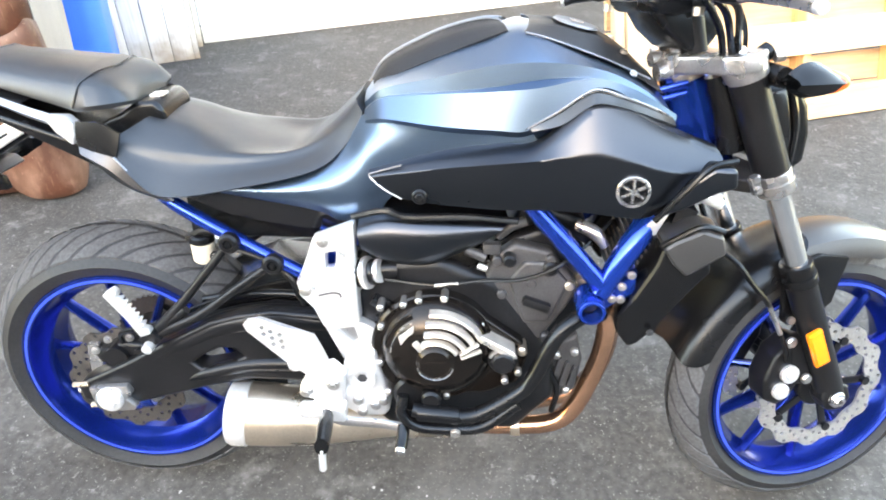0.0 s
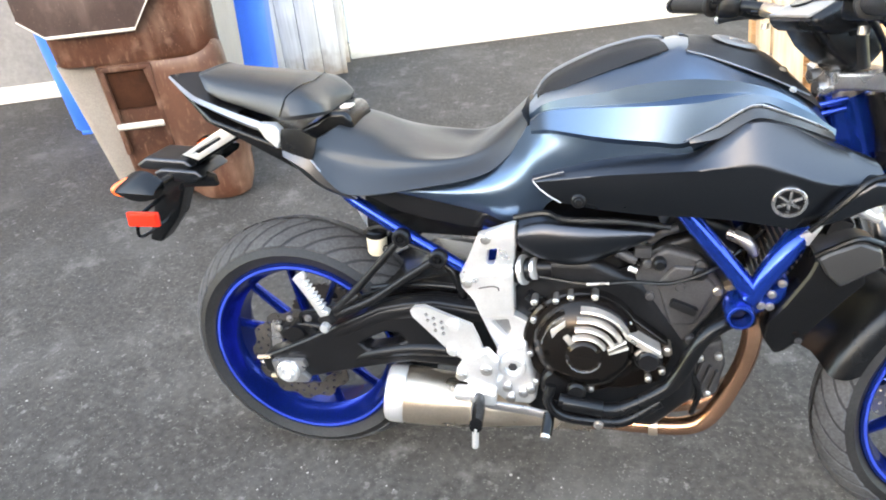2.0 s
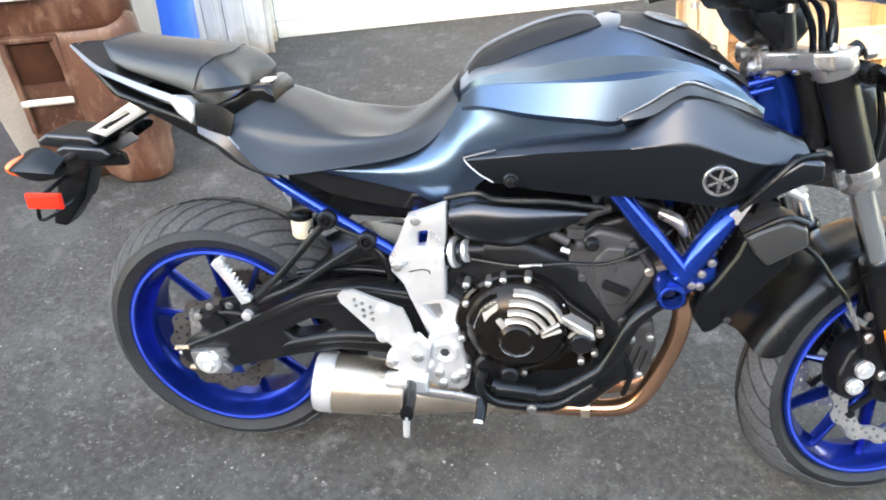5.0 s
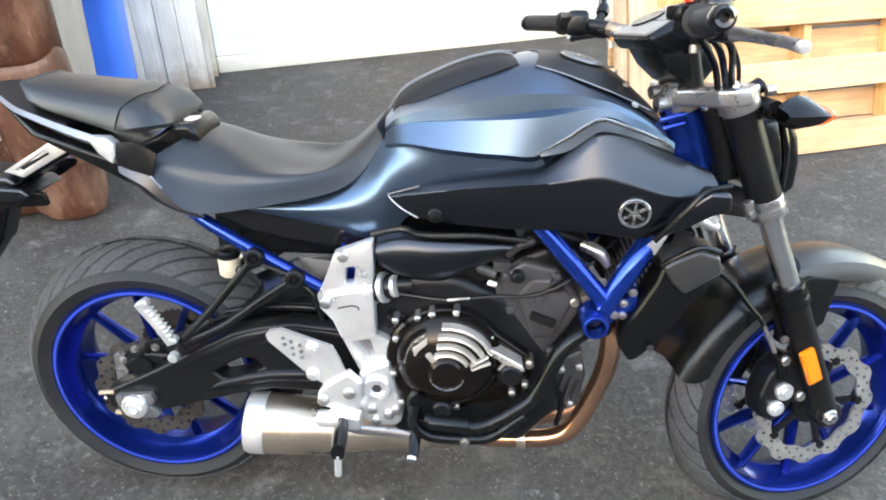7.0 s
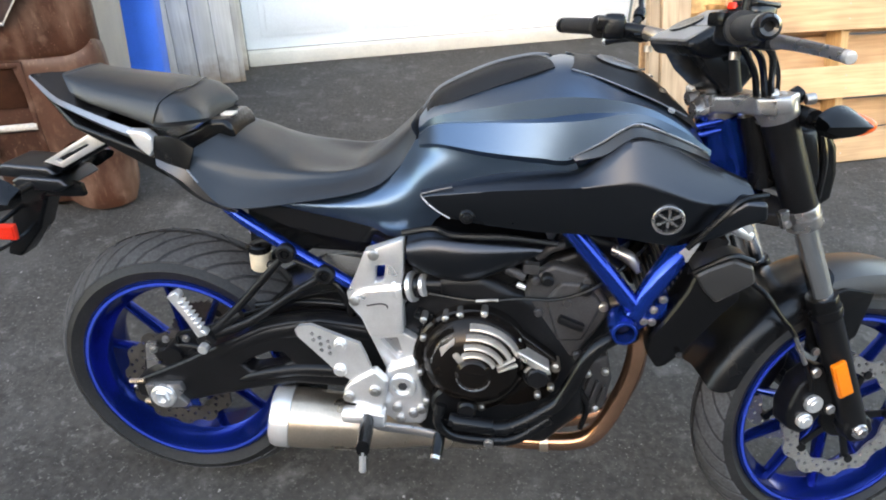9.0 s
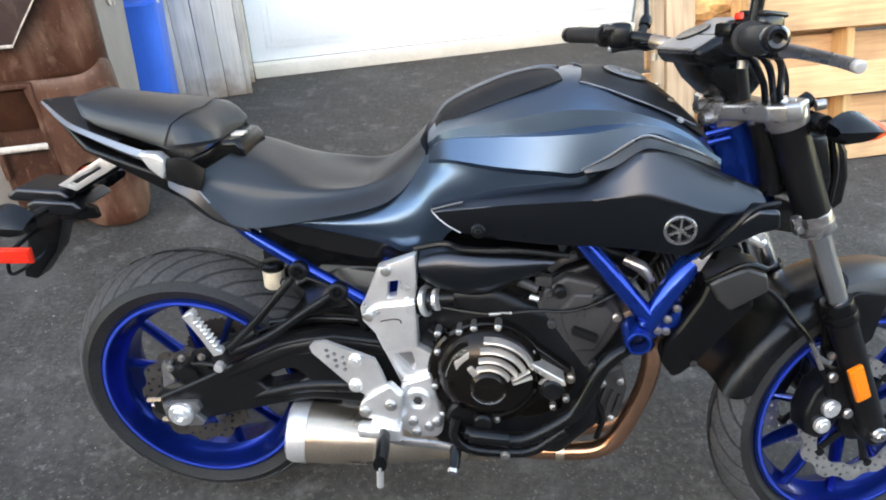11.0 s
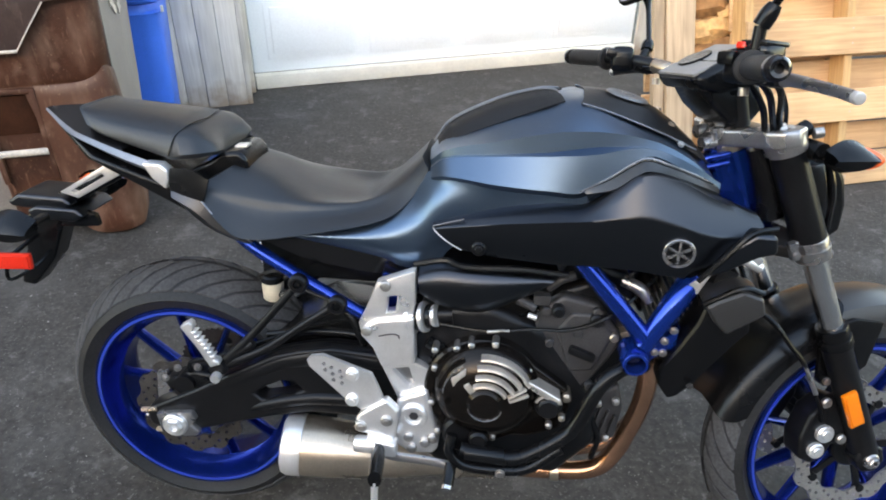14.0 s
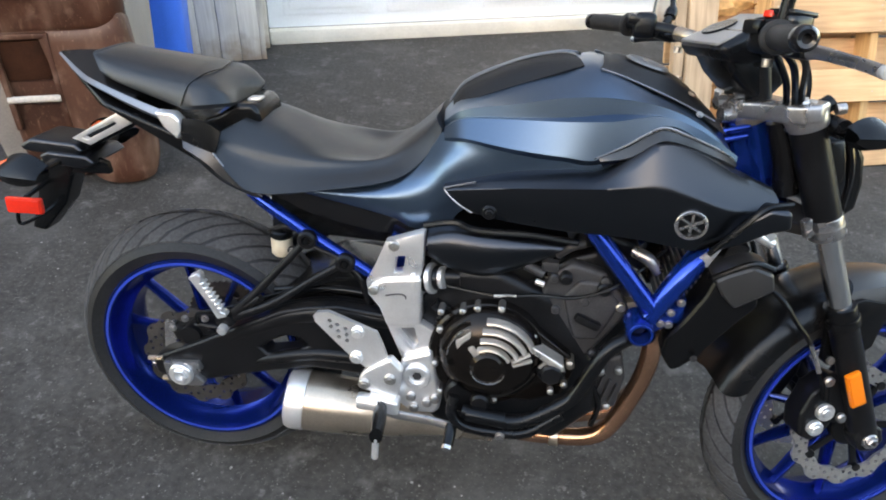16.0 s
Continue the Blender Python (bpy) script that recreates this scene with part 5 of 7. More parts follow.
        foot = part("foot_rest_bracket", join(slab([(0.407, 0.402), (0.418, 0.421), (0.469, 0.458), (0.493, 0.433), (0.487, 0.372), (0.470, 0.345), (0.446, 0.372), (0.412, 0.378)], -0.222 * s, -0.200 * s, 0.007, 3), slab([(0.43, 0.375), (0.49, 0.365), (0.49, 0.335), (0.44, 0.335)], -0.236 * s, -0.205 * s, 0.006, 3)), ALUMINIUM, p, "cast foot rest bracket")
        for x, z in ((0.420, 0.394), (0.470, 0.412)):
            part("screw", moved(join(drum(0.012, -0.006, 0.003, 0.003, 20), drum(0.006, -0.008, 0.0, 0.001, 6)), pose(x, -0.222 * s, z)), SCREW, foot)
        part("foot_rest", tube([(0.455, -0.222 * s, 0.350), (0.461, -0.275 * s, 0.356), (0.466, -0.325 * s, 0.360)], (0.014, 0.019, 0.017), 12, 12, flat=0.75), BLACK, foot, "black rubber-topped rider foot rest")
        part("foot_rest_feeler", rod((0.465, -0.320 * s, 0.352), (0.464, -0.322 * s, 0.305), 0.0065, 12, bevel=0.002), ALUMINIUM, foot, "bright feeler pin under the foot rest")
        if s > 0:
            part("pedal_cylinder", rod((0.408, -0.225, 0.354), (0.452, -0.228, 0.357), 0.0165, 20, bevel=0.005), ALUMINIUM, foot)
            pedal = join(tube([(0.455, -0.226, 0.345), (0.476, -0.226, 0.333), (0.514, -0.226, 0.330), (0.553, -0.225, 0.327), (0.592, -0.226, 0.322)], 0.0095, 20, 10, flat=0.7))
            pd = part("brake_pedal", pedal, CLAMP, bike, "bright brake pedal with a black tip")
            part("pedal_tip", join(tube([(0.595, -0.226, 0.327), (0.594, -0.242, 0.312), (0.592, -0.258, 0.300)], 0.0115, 8, 12)), BLACK, pd, "black ribbed pedal tip")
            part("pedal_end", rod((0.592, -0.258, 0.300), (0.5915, -0.266, 0.296), 0.0105, 14), CHROME, pd)
    # shock and linkage behind the plate
    coil = [(0.43 + 0.05 * i / 60 + 0.026 * math.cos(i * 0.7), 0.026 * math.sin(i * 0.7), 0.47 + 0.16 * i / 60) for i in range(61)]
    part("shock_spring", tube(coil, 0.006, 160, 6), BLACK_METAL, bike)
    part("shock_body", rod((0.42, 0, 0.44), (0.49, 0, 0.66), 0.016), BLACK_METAL, bike)
    part("hose", tube([(0.345, -0.11, 0.60), (0.385, -0.125, 0.575), (0.405, -0.130, 0.53), (0.41, -0.125, 0.48), (0.43, -0.11, 0.44)], 0.009, 24, 10), BLACK, bike)
    part("hose", tube([(0.20, -0.09, 0.500), (0.28, -0.10, 0.520), (0.36, -0.11, 0.530), (0.42, -0.11, 0.525)], 0.008, 20, 10), BLACK, bike)
    # side stand, on the far side
    stand = part("side_stand", join(tube([(0.47, 0.16, 0.27), (0.43, 0.24, 0.15), (0.405, 0.315, 0.052)], (0.014, 0.012, 0.011), 14, 12), moved(box((0.07, 0.045, 0.008), (0, 0, 0), 0.003), pose(0.405, 0.322, 0.0495, 8, 0, 0))), BLACK_METAL, bike, "black side stand on the ground")
    part("stand_bracket", box((0.06, 0.04, 0.07), (0.48, 0.15, 0.29), 0.006), BLACK_METAL, bike)
    part("battery_box", box((0.25, 0.16, 0.10), (0.32, 0, 0.68), 0.01), BLACK, bike)
    part("air_box", slab([(0.53, 0.79), (0.95, 0.82), (1.0, 0.78), (0.95, 0.73), (0.55, 0.70)], -0.12, 0.12, 0.02), BLACK, bike)


def exhaust():
    ax0, ax1 = Vector((0.240, -0.160, 0.284)), Vector((0.66, -0.120, 0.245))
    way = (ax1 - ax0).normalized()
    turn = Matrix.Translation(ax0) @ way.to_track_quat("Y", "Z").to_matrix().to_4x4()
    can = lathe([(0.0001, 0.04), (0.061, 0.04), (0.0625, 0.05), (0.0615, 0.09), (0.057, 0.17), (0.048, 0.24), (0.040, 0.29), (0.034, 0.33), (0.032, 0.44), (0.0001, 0.44)], 56, closed=False)
    m = part("muffler", moved(can, turn), STEEL, bike, "stubby brushed steel muffler with a bright end cap")
    cap = lathe([(0.028, 0.006), (0.050, 0.0), (0.059, 0.004), (0.0635, 0.014), (0.0640, 0.042), (0.060, 0.044), (0.058, 0.03), (0.028, 0.03)], 56)
    part("end_cap", moved(cap, turn), ALUMINIUM, m, "bright aluminium muffler end cap")
    part("outlet", moved(lathe([(0.020, 0.0), (0.030, 0.0), (0.030, 0.05), (0.020, 0.05)], 36), turn), BLACK_METAL, m)
    part("muffler_clamp", moved(lathe([(0.032, 0.355), (0.0365, 0.355), (0.0365, 0.375), (0.032, 0.375)], 40), turn), STEEL, m)
    runs = ([(0.925, -0.070, 0.540), (0.960, -0.085, 0.508), (0.970, -0.090, 0.466), (0.964, -0.090, 0.396), (0.946, -0.090, 0.332), (0.930, -0.090, 0.285), (0.905, -0.090, 0.243), (0.868, -0.088, 0.222), (0.811, -0.085, 0.213), (0.720, -0.080, 0.207), (0.600, -0.090, 0.225)],
            [(0.935, 0.030, 0.510), (0.985, 0.030, 0.460), (1.000, 0.020, 0.390), (0.994, 0.020, 0.320), (0.970, 0.020, 0.262), (0.932, 0.016, 0.224), (0.880, 0.006, 0.212), (0.800, -0.015, 0.208), (0.700, -0.040, 0.207), (0.600, -0.085, 0.225)])
    for pts in runs:
        part("exhaust_header", tube(pts, 0.0195, 60, 18), HEADER, bike, "heat-tinted steel exhaust header pipe")
        part("header_flange", join(box((0.05, 0.07, 0.012), (pts[0][0], pts[0][1], pts[0][2]), 0.004, (0, 40, 0))), STEEL, bike)
    part("collector", tube([(0.74, -0.060, 0.208), (0.69, -0.070, 0.210), (0.62, -0.09, 0.225), (0.56, -0.12, 0.245)], (0.022, 0.032, 0.032, 0.030), 20, 20), HEADER, bike, "heat-tinted exhaust collector under the engine")
    part("collector_clamp", rod((0.800, -0.084, 0.212), (0.818, -0.085, 0.2135), 0.0235, 24), STEEL, bike)


def engine():
    case = slab([(0.50, 0.33), (0.505, 0.56), (0.56, 0.635), (0.66, 0.640), (0.755, 0.600), (0.865, 0.450), (0.872, 0.35), (0.80, 0.265), (0.56, 0.265)], -0.165, 0.165, 0.022, 3)
    e = part("engine", case, ENGINE, bike, "black and bronze two-cylinder engine")
    cover = lathe([(0.0001, -0.236), (0.045, -0.236), (0.060, -0.232), (0.076, -0.224), (0.090, -0.212), (0.099, -0.195), (0.103, -0.160), (0.0001, -0.160)], 72, closed=False)
    mid = pose(0.654, 0, 0.480)
    c = part("clutch_cover", moved(cover, mid), BRONZE, e, "dark bronze clutch cover with bright ribs")
    part("cover_flange", join(moved(drum(0.112, -0.190, -0.160, 0.005, 64), pose(0.648, 0, 0.470)), slab([(0.70, 0.57), (0.735, 0.54), (0.805, 0.490), (0.815, 0.455), (0.800, 0.400), (0.74, 0.375), (0.62, 0.37)], -0.188, -0.160, 0.008, 3)), BRONZE, c)
    part("cover_disc", moved(join(drum(0.030, -0.247, -0.230, 0.004, 48), drum(0.033, -0.243, -0.230, 0.002, 48, 0.030)), mid), BRONZE, c, "black round clutch cover plate")
    part("cover_ring", moved(lathe([(0.0310, -0.246), (0.0322, -0.248), (0.0334, -0.243), (0.0310, -0.238)], 36, 200, 340), mid), CLAMP, c)
    part("cover_mark", box((0.036, 0.002, 0.004), (0.654, -0.2475, 0.483), 0.0005), BRONZE, c, "plain bar where raised lettering stands")
    for r, y, a0, a1 in ((0.0415, -0.240, 30, 121), (0.0560, -0.237, 28, 109), (0.0715, -0.231, 28, 103), (0.0860, -0.222, 30, 97)):
        # raised arcs, each with a rounded back
        part("cover_rib", moved(lathe([(r - 0.0036, y + 0.010), (r - 0.0033, y - 0.006), (r - 0.0015, y - 0.008), (r + 0.0015, y - 0.0068), (r + 0.0034, y - 0.002), (r + 0.0038, y + 0.012)], 22, a0, a1), mid), RIBSHINE, c, "bright rib")
    for r, y, a0, a1 in ((0.086, -0.215, 118, 172), (0.098, -0.198, 108, 165)):
        part("cover_rib", moved(lathe([(r - 0.005, y + 0.008), (r - 0.004, y - 0.004), (r + 0.003, y - 0.003), (r + 0.005, y + 0.008)], 14, a0, a1), mid), BRONZE, c)
    for a, w in ((14, 0.006), (24, 0.006)):
        part("cover_spoke", moved(moved(box((0.038, 0.010, w), (0.062, -0.234, 0), 0.003, (0, 0, 18)), Matrix.Rotation(-radians(a), 4, "Y")), mid), RIBSHINE, c)
    part("cover_pad", slab([(0.590, 0.521), (0.601, 0.530), (0.617, 0.545), (0.618, 0.529), (0.603, 0.496), (0.595, 0.499)], -0.230, -0.205, 0.003), RIBSHINE, c, "bright pad")
    part("cover_pad", slab([(0.614, 0.514), (0.623, 0.521), (0.638, 0.506), (0.630, 0.493)], -0.240, -0.225, 0.003), RIBSHINE, c, "bright pad")
    for r, y, a0, a1 in ((0.0880, -0.214, 118, 166), (0.0790, -0.2215, 121, 176)):
        part("cover_line", moved(lathe([(r - 0.0012, y + 0.004), (r - 0.0010, y - 0.002), (r + 0.0010, y - 0.0012), (r + 0.0014, y + 0.004)], 18, a0, a1), mid), CLAMP, c, "thin bright edge of the cover")
    for x, z in ((0.557, 0.560), (0.597, 0.566), (0.623, 0.575), (0.667, 0.581), (0.557, 0.521), (0.552, 0.444), (0.566, 0.379), (0.598, 0.362), (0.671, 0.374), (0.730, 0.531), (0.776, 0.412), (0.799, 0.432)):
        part("screw", moved(join(drum(0.0066, -0.201, -0.170, 0.002, 14), drum(0.0042, -0.2025, -0.19, 0.001, 6)), pose(x, 0, z)), SCREW, c)
    part("cover_strut", slab([(0.703, 0.537), (0.723, 0.527), (0.747, 0.514), (0.791, 0.489), (0.791, 0.476), (0.775, 0.480), (0.735, 0.505), (0.712, 0.521)], -0.221, -0.180, 0.004, 3), RIBSHINE, e, "bright edge of the engine case")
    f = part("oil_filler", moved(join(drum(0.026, -0.215, -0.16, 0.004, 30), drum(0.021, -0.226, -0.21, 0.003, 8)), pose(0.770, 0, 0.468)), ENGINE, e, "black oil filler cap")
    part("filler_ring", moved(lathe([(0.0215, -0.217), (0.026, -0.217), (0.0265, -0.212), (0.0215, -0.212)], 30, 20, 160), pose(0.770, 0, 0.468)), RIBSHINE, f)
    for x, z in ((0.804, 0.476),):
        part("screw", moved(join(drum(0.009, -0.198, -0.16, 0.002, 14), drum(0.006, -0.2, -0.19, 0.001, 6)), pose(x, 0, z)), STEEL, e)
    # cylinders, leaning forwards
    block = slab([(0.715, 0.470), (0.735, 0.590), (0.768, 0.665), (0.830, 0.690), (0.915, 0.625), (0.905, 0.520), (0.880, 0.430), (0.83, 0.41)], -0.135, 0.135, 0.014, 3)
    b = part("cylinder_block", block, ENGINE, e, "black cast cylinder block")
    part("cam_chain_cover", slab([(0.735, 0.545), (0.737, 0.614), (0.747, 0.642), (0.784, 0.671), (0.847, 0.657), (0.899, 0.590), (0.875, 0.540), (0.832, 0.470), (0.785, 0.482)], -0.160, -0.130, 0.010, 3), CASE_GREY, b, "dark grey cam chain cover with bolts")
    part("cover_panel", slab([(0.775, 0.600), (0.80, 0.640), (0.845, 0.640), (0.880, 0.600), (0.850, 0.520), (0.805, 0.515)], -0.166, -0.150, 0.008, 3), CASE_GREY, b)
    part("sensor", moved(drum(0.013, -0.176, -0.15, 0.003, 18), pose(0.845, 0, 0.630)), ENGINE, b)
    part("sensor", moved(drum(0.011, -0.180, -0.15, 0.003, 18), pose(0.775, 0, 0.645)), ENGINE, b)
    part("cover_lug", box((0.05, 0.02, 0.016), (0.825, -0.168, 0.560), 0.005, (0, 20, 0)), ENGINE, b)
    for x, z in ((0.880, 0.595), (0.755, 0.640), (0.845, 0.645), (0.765, 0.575), (0.815, 0.598), (0.845, 0.488)):
        part("screw", moved(join(drum(0.0085, -0.170, -0.15, 0.002, 14)), pose(x, 0, z)), STEEL if x > 0.875 else CASE_GREY, b)
    part("plug_cap", join(rod((0.905, -0.155, 0.585), (0.905, -0.12, 0.585), 0.019, 20, bevel=0.004)), STEEL, b)
    part("head_cover", slab([(0.765, 0.665), (0.800, 0.735), (0.90, 0.70), (0.925, 0.640), (0.83, 0.690)], -0.12, 0.12, 0.012, 3), ENGINE, b, "black valve cover")
    part("hose_joint", tube([(0.885, -0.14, 0.700), (0.915, -0.15, 0.690), (0.935, -0.155, 0.668)], (0.010, 0.012, 0.009), 10, 12), CLAMP, b)
    part("hose_joint", tube([(0.755, -0.15, 0.680), (0.775, -0.155, 0.700), (0.80, -0.15, 0.708)], 0.009, 10, 10), CASE_GREY, b)
    part("coolant_hose", tube([(0.612, -0.235, 0.372), (0.660, -0.235, 0.362), (0.725, -0.228, 0.358), (0.800, -0.220, 0.405), (0.826, -0.215, 0.440), (0.862, -0.205, 0.520), (0.905, -0.190, 0.552), (0.94, -0.17, 0.545)], 0.0145, 60, 14), BLACK, e, "thick black coolant hose")
    part("coolant_hose", tube([(0.596, -0.225, 0.395), (0.594, -0.235, 0.360), (0.625, -0.238, 0.335), (0.700, -0.235, 0.330), (0.745, -0.230, 0.338), (0.800, -0.222, 0.382)], 0.011, 44, 12), BLACK, e, "black coolant hose below")
    part("hose_sleeve", rod((0.620, -0.237, 0.368), (0.695, -0.234, 0.360), 0.0165, 16, bevel=0.003), BLACK, e)
    part("screw", bolt((0.690, -0.246, 0.330), 0.007, 0.006), SCREW, e)
    part("water_pump", join(moved(drum(0.040, -0.215, -0.15, 0.006, 30), pose(0.615, 0, 0.385)), moved(drum(0.018, -0.232, -0.2, 0.004, 20), pose(0.645, 0, 0.388))), ENGINE, e, "black water pump cover")
    sump = part("sump_casting", slab([(0.835, 0.425), (0.856, 0.445), (0.908, 0.474), (0.922, 0.421), (0.914, 0.349), (0.882, 0.325), (0.835, 0.330)], -0.135, 0.10, 0.008, 3), CASE_GREY, e, "dark grey front of the engine casting")
    for k in range(4):
        part("casting_rib", box((0.006, 0.012, 0.085 - 0.012 * k), (0.858 + 0.015 * k, -0.138, 0.395 - 0.004 * k), 0.002, (0, 12, 0)), CASE_GREY, sump)
    for x, z in ((0.850, 0.345), (0.895, 0.352), (0.905, 0.440), (0.872, 0.432)):
        part("screw", moved(join(drum(0.0075, -0.146, -0.13, 0.002, 14), drum(0.0045, -0.148, -0.14, 0.001, 6)), pose(x, 0, z)), SCREW, sump)
    part("drain_pipe", tube([(0.846, -0.15, 0.44), (0.862, -0.155, 0.40), (0.878, -0.152, 0.36), (0.872, -0.14, 0.30)], 0.006, 20, 8), BLACK, sump)
    # throttle body behind the black box
    for k, (x, r) in enumerate(((0.506, 0.031), (0.518, 0.025), (0.529, 0.029), (0.540, 0.023), (0.549, 0.021))):
        part("throttle_ring", moved(rod((0, 0, 0), (0.008, -0.002, 0.002), r, 30, bevel=0.002), pose(x, -0.165, 0.606 + 0.002 * k)), ALUMINIUM if k % 2 == 0 else BLACK, e)
    part("throttle_body", rod((0.49, -0.150, 0.603), (0.585, -0.150, 0.612), 0.020, 24), BLACK_METAL, e, "throttle body behind the cover")
    box_skin = skin([[(0.524, -0.12, 0.715), (0.567, -0.12, 0.732), (0.64, -0.12, 0.732), (0.765, -0.12, 0.722)],
                     [(0.522, -0.166, 0.707), (0.567, -0.170, 0.724), (0.64, -0.172, 0.722), (0.770, -0.160, 0.714)],
                     [(0.523, -0.186, 0.690), (0.567, -0.194, 0.698), (0.64, -0.195, 0.696), (0.760, -0.178, 0.704)],
                     [(0.528, -0.182, 0.665), (0.567, -0.187, 0.652), (0.64, -0.188, 0.647), (0.738, -0.172, 0.684)],
                     [(0.540, -0.165, 0.655), (0.575, -0.165, 0.636), (0.64, -0.165, 0.632), (0.718, -0.155, 0.664)],
                     [(0.55, -0.12, 0.65), (0.58, -0.12, 0.634), (0.64, -0.12, 0.630), (0.70, -0.12, 0.657)]], 24, fine=3)
    part("air_box_cover", hull_caps(box_skin), PAINT_DARK, e, "smooth black plastic cover above the engine", sharp=60)
    part("cover_lip", tube([(0.515, -0.178, 0.722), (0.570, -0.188, 0.738), (0.606, -0.188, 0.728), (0.70, -0.186, 0.730), (0.785, -0.182, 0.722)], 0.006, 30, 8), BLACK, e)
    # wiring and cables
    part("cable", tube([(0.548, -0.165, 0.600), (0.65, -0.19, 0.604), (0.73, -0.185, 0.612), (0.80, -0.18, 0.614), (0.87, -0.17, 0.645), (0.95, -0.12, 0.70)], 0.0035, 40, 8), BLACK, e, "thin black cable across the engine")
    part("cable_sleeve", rod((0.650, -0.192, 0.604), (0.690, -0.190, 0.608), 0.0032, 10), DISC_STEEL, e)
    part("clutch_arm", join(rod((0.70, -0.155, 0.655), (0.735, -0.158, 0.642), 0.009), box((0.03, 0.02, 0.02), (0.745, -0.155, 0.660), 0.004)), CASE_GREY, e)
    part("hose_nozzle", rod((0.722, -0.166, 0.630), (0.738, -0.170, 0.627), 0.0055, 12, bevel=0.0015), ALUMINIUM, e, "small bright hose nozzle")
    rnd = random.Random(5)
    for k in range(9):
        x, z = rnd.uniform(0.55, 0.78), rnd.uniform(0.60, 0.66)
        part("wire", tube([(x, -0.12 - 0.004 * k, z), (x + 0.03, -0.15, z + rnd.uniform(-0.03, 0.02)), (x + 0.07, -0.14, z + rnd.uniform(-0.02, 0.03)), (x + 0.10, -0.10, z + 0.03)], 0.004, 18, 6), BLACK, e)
    for k in range(7):
        x, z = rnd.uniform(0.54, 0.60), rnd.uniform(0.50, 0.56)
        part("connector", box((0.028, 0.03, 0.018), (x, -0.15 - rnd.uniform(0, 0.02), z), 0.004, (rnd.uniform(-20, 20), rnd.uniform(-40, 40), 0)), BLACK, e)


def radiator():
    core = part("radiator", moved(box((0.035, 0.32, 0.24), (0, 0, 0), 0.004), pose(1.030, 0, 0.625, 0, 14, 0)), BLACK_METAL, bike, "black radiator behind the front wheel")
    for k in range(14):
        part("fin", moved(box((0.039, 0.27, 0.004), (0, 0, -0.10 + 0.0155 * k), 0.0), pose(1.030, 0, 0.625, 0, 14, 0)), STEEL, core)
    for s in (1, -1):
        low = slab([(1.015, 0.690), (1.008, 0.660), (0.983, 0.606), (0.961, 0.563), (0.961, 0.522), (0.987, 0.486), (1.002, 0.496), (1.027, 0.530), (1.051, 0.579), (1.073, 0.617), (1.098, 0.650), (1.085, 0.690)], -0.208 * s, -0.140 * s, 0.010, 3)
        lid = slab([(1.011, 0.698), (1.027, 0.710), (1.067, 0.731), (1.101, 0.721), (1.110, 0.691), (1.090, 0.676), (1.053, 0.648), (1.031, 0.668)], -0.224 * s, -0.145 * s, 0.009, 3)
        for v in low.verts:
            v.co.y *= 1 - 0.25 * max(0.0, (0.60 - v.co.z) / 0.12) * (0.4 if abs(v.co.y) > 0.17 else 0.0)
        side = part("radiator_cover", low, BLACK, core, "matt black faceted radiator side cover", sharp=24)
        part("cover_lid", lid, COVER_GREY, side, "satin dark grey upper face of the cover", sharp=24)
        rim = tube([(1.009, -0.214 * s, 0.700), (1.028, -0.216 * s, 0.714), (1.066, -0.216 * s, 0.735), (1.102, -0.212 * s, 0.726)], 0.005, 20, 8)
        part("cover_rim", rim, BLACK, core)
        part("screw", bolt((1.016, -0.204 * s, 0.530), 0.0045, 0.003, (0, -s, 0)), CASE_GREY, core)
        part("horn_bracket", join(box((0.05, 0.02, 0.025), (1.085, -0.15 * s, 0.765), 0.005, (0, 30, 0)), rod((1.06, -0.16 * s, 0.77), (1.11, -0.15 * s, 0.745), 0.009)), ALUMINIUM, core)
    part("radiator_hose", tube([(1.03, -0.12, 0.75), (1.07, -0.13, 0.77), (1.11, -0.10, 0.76), (1.12, -0.04, 0.74)], 0.014, 20, 12), BLACK, core)


def fork_line(z):
    return 1.351 + 0.046 - 0.462 * (z - 0.3)


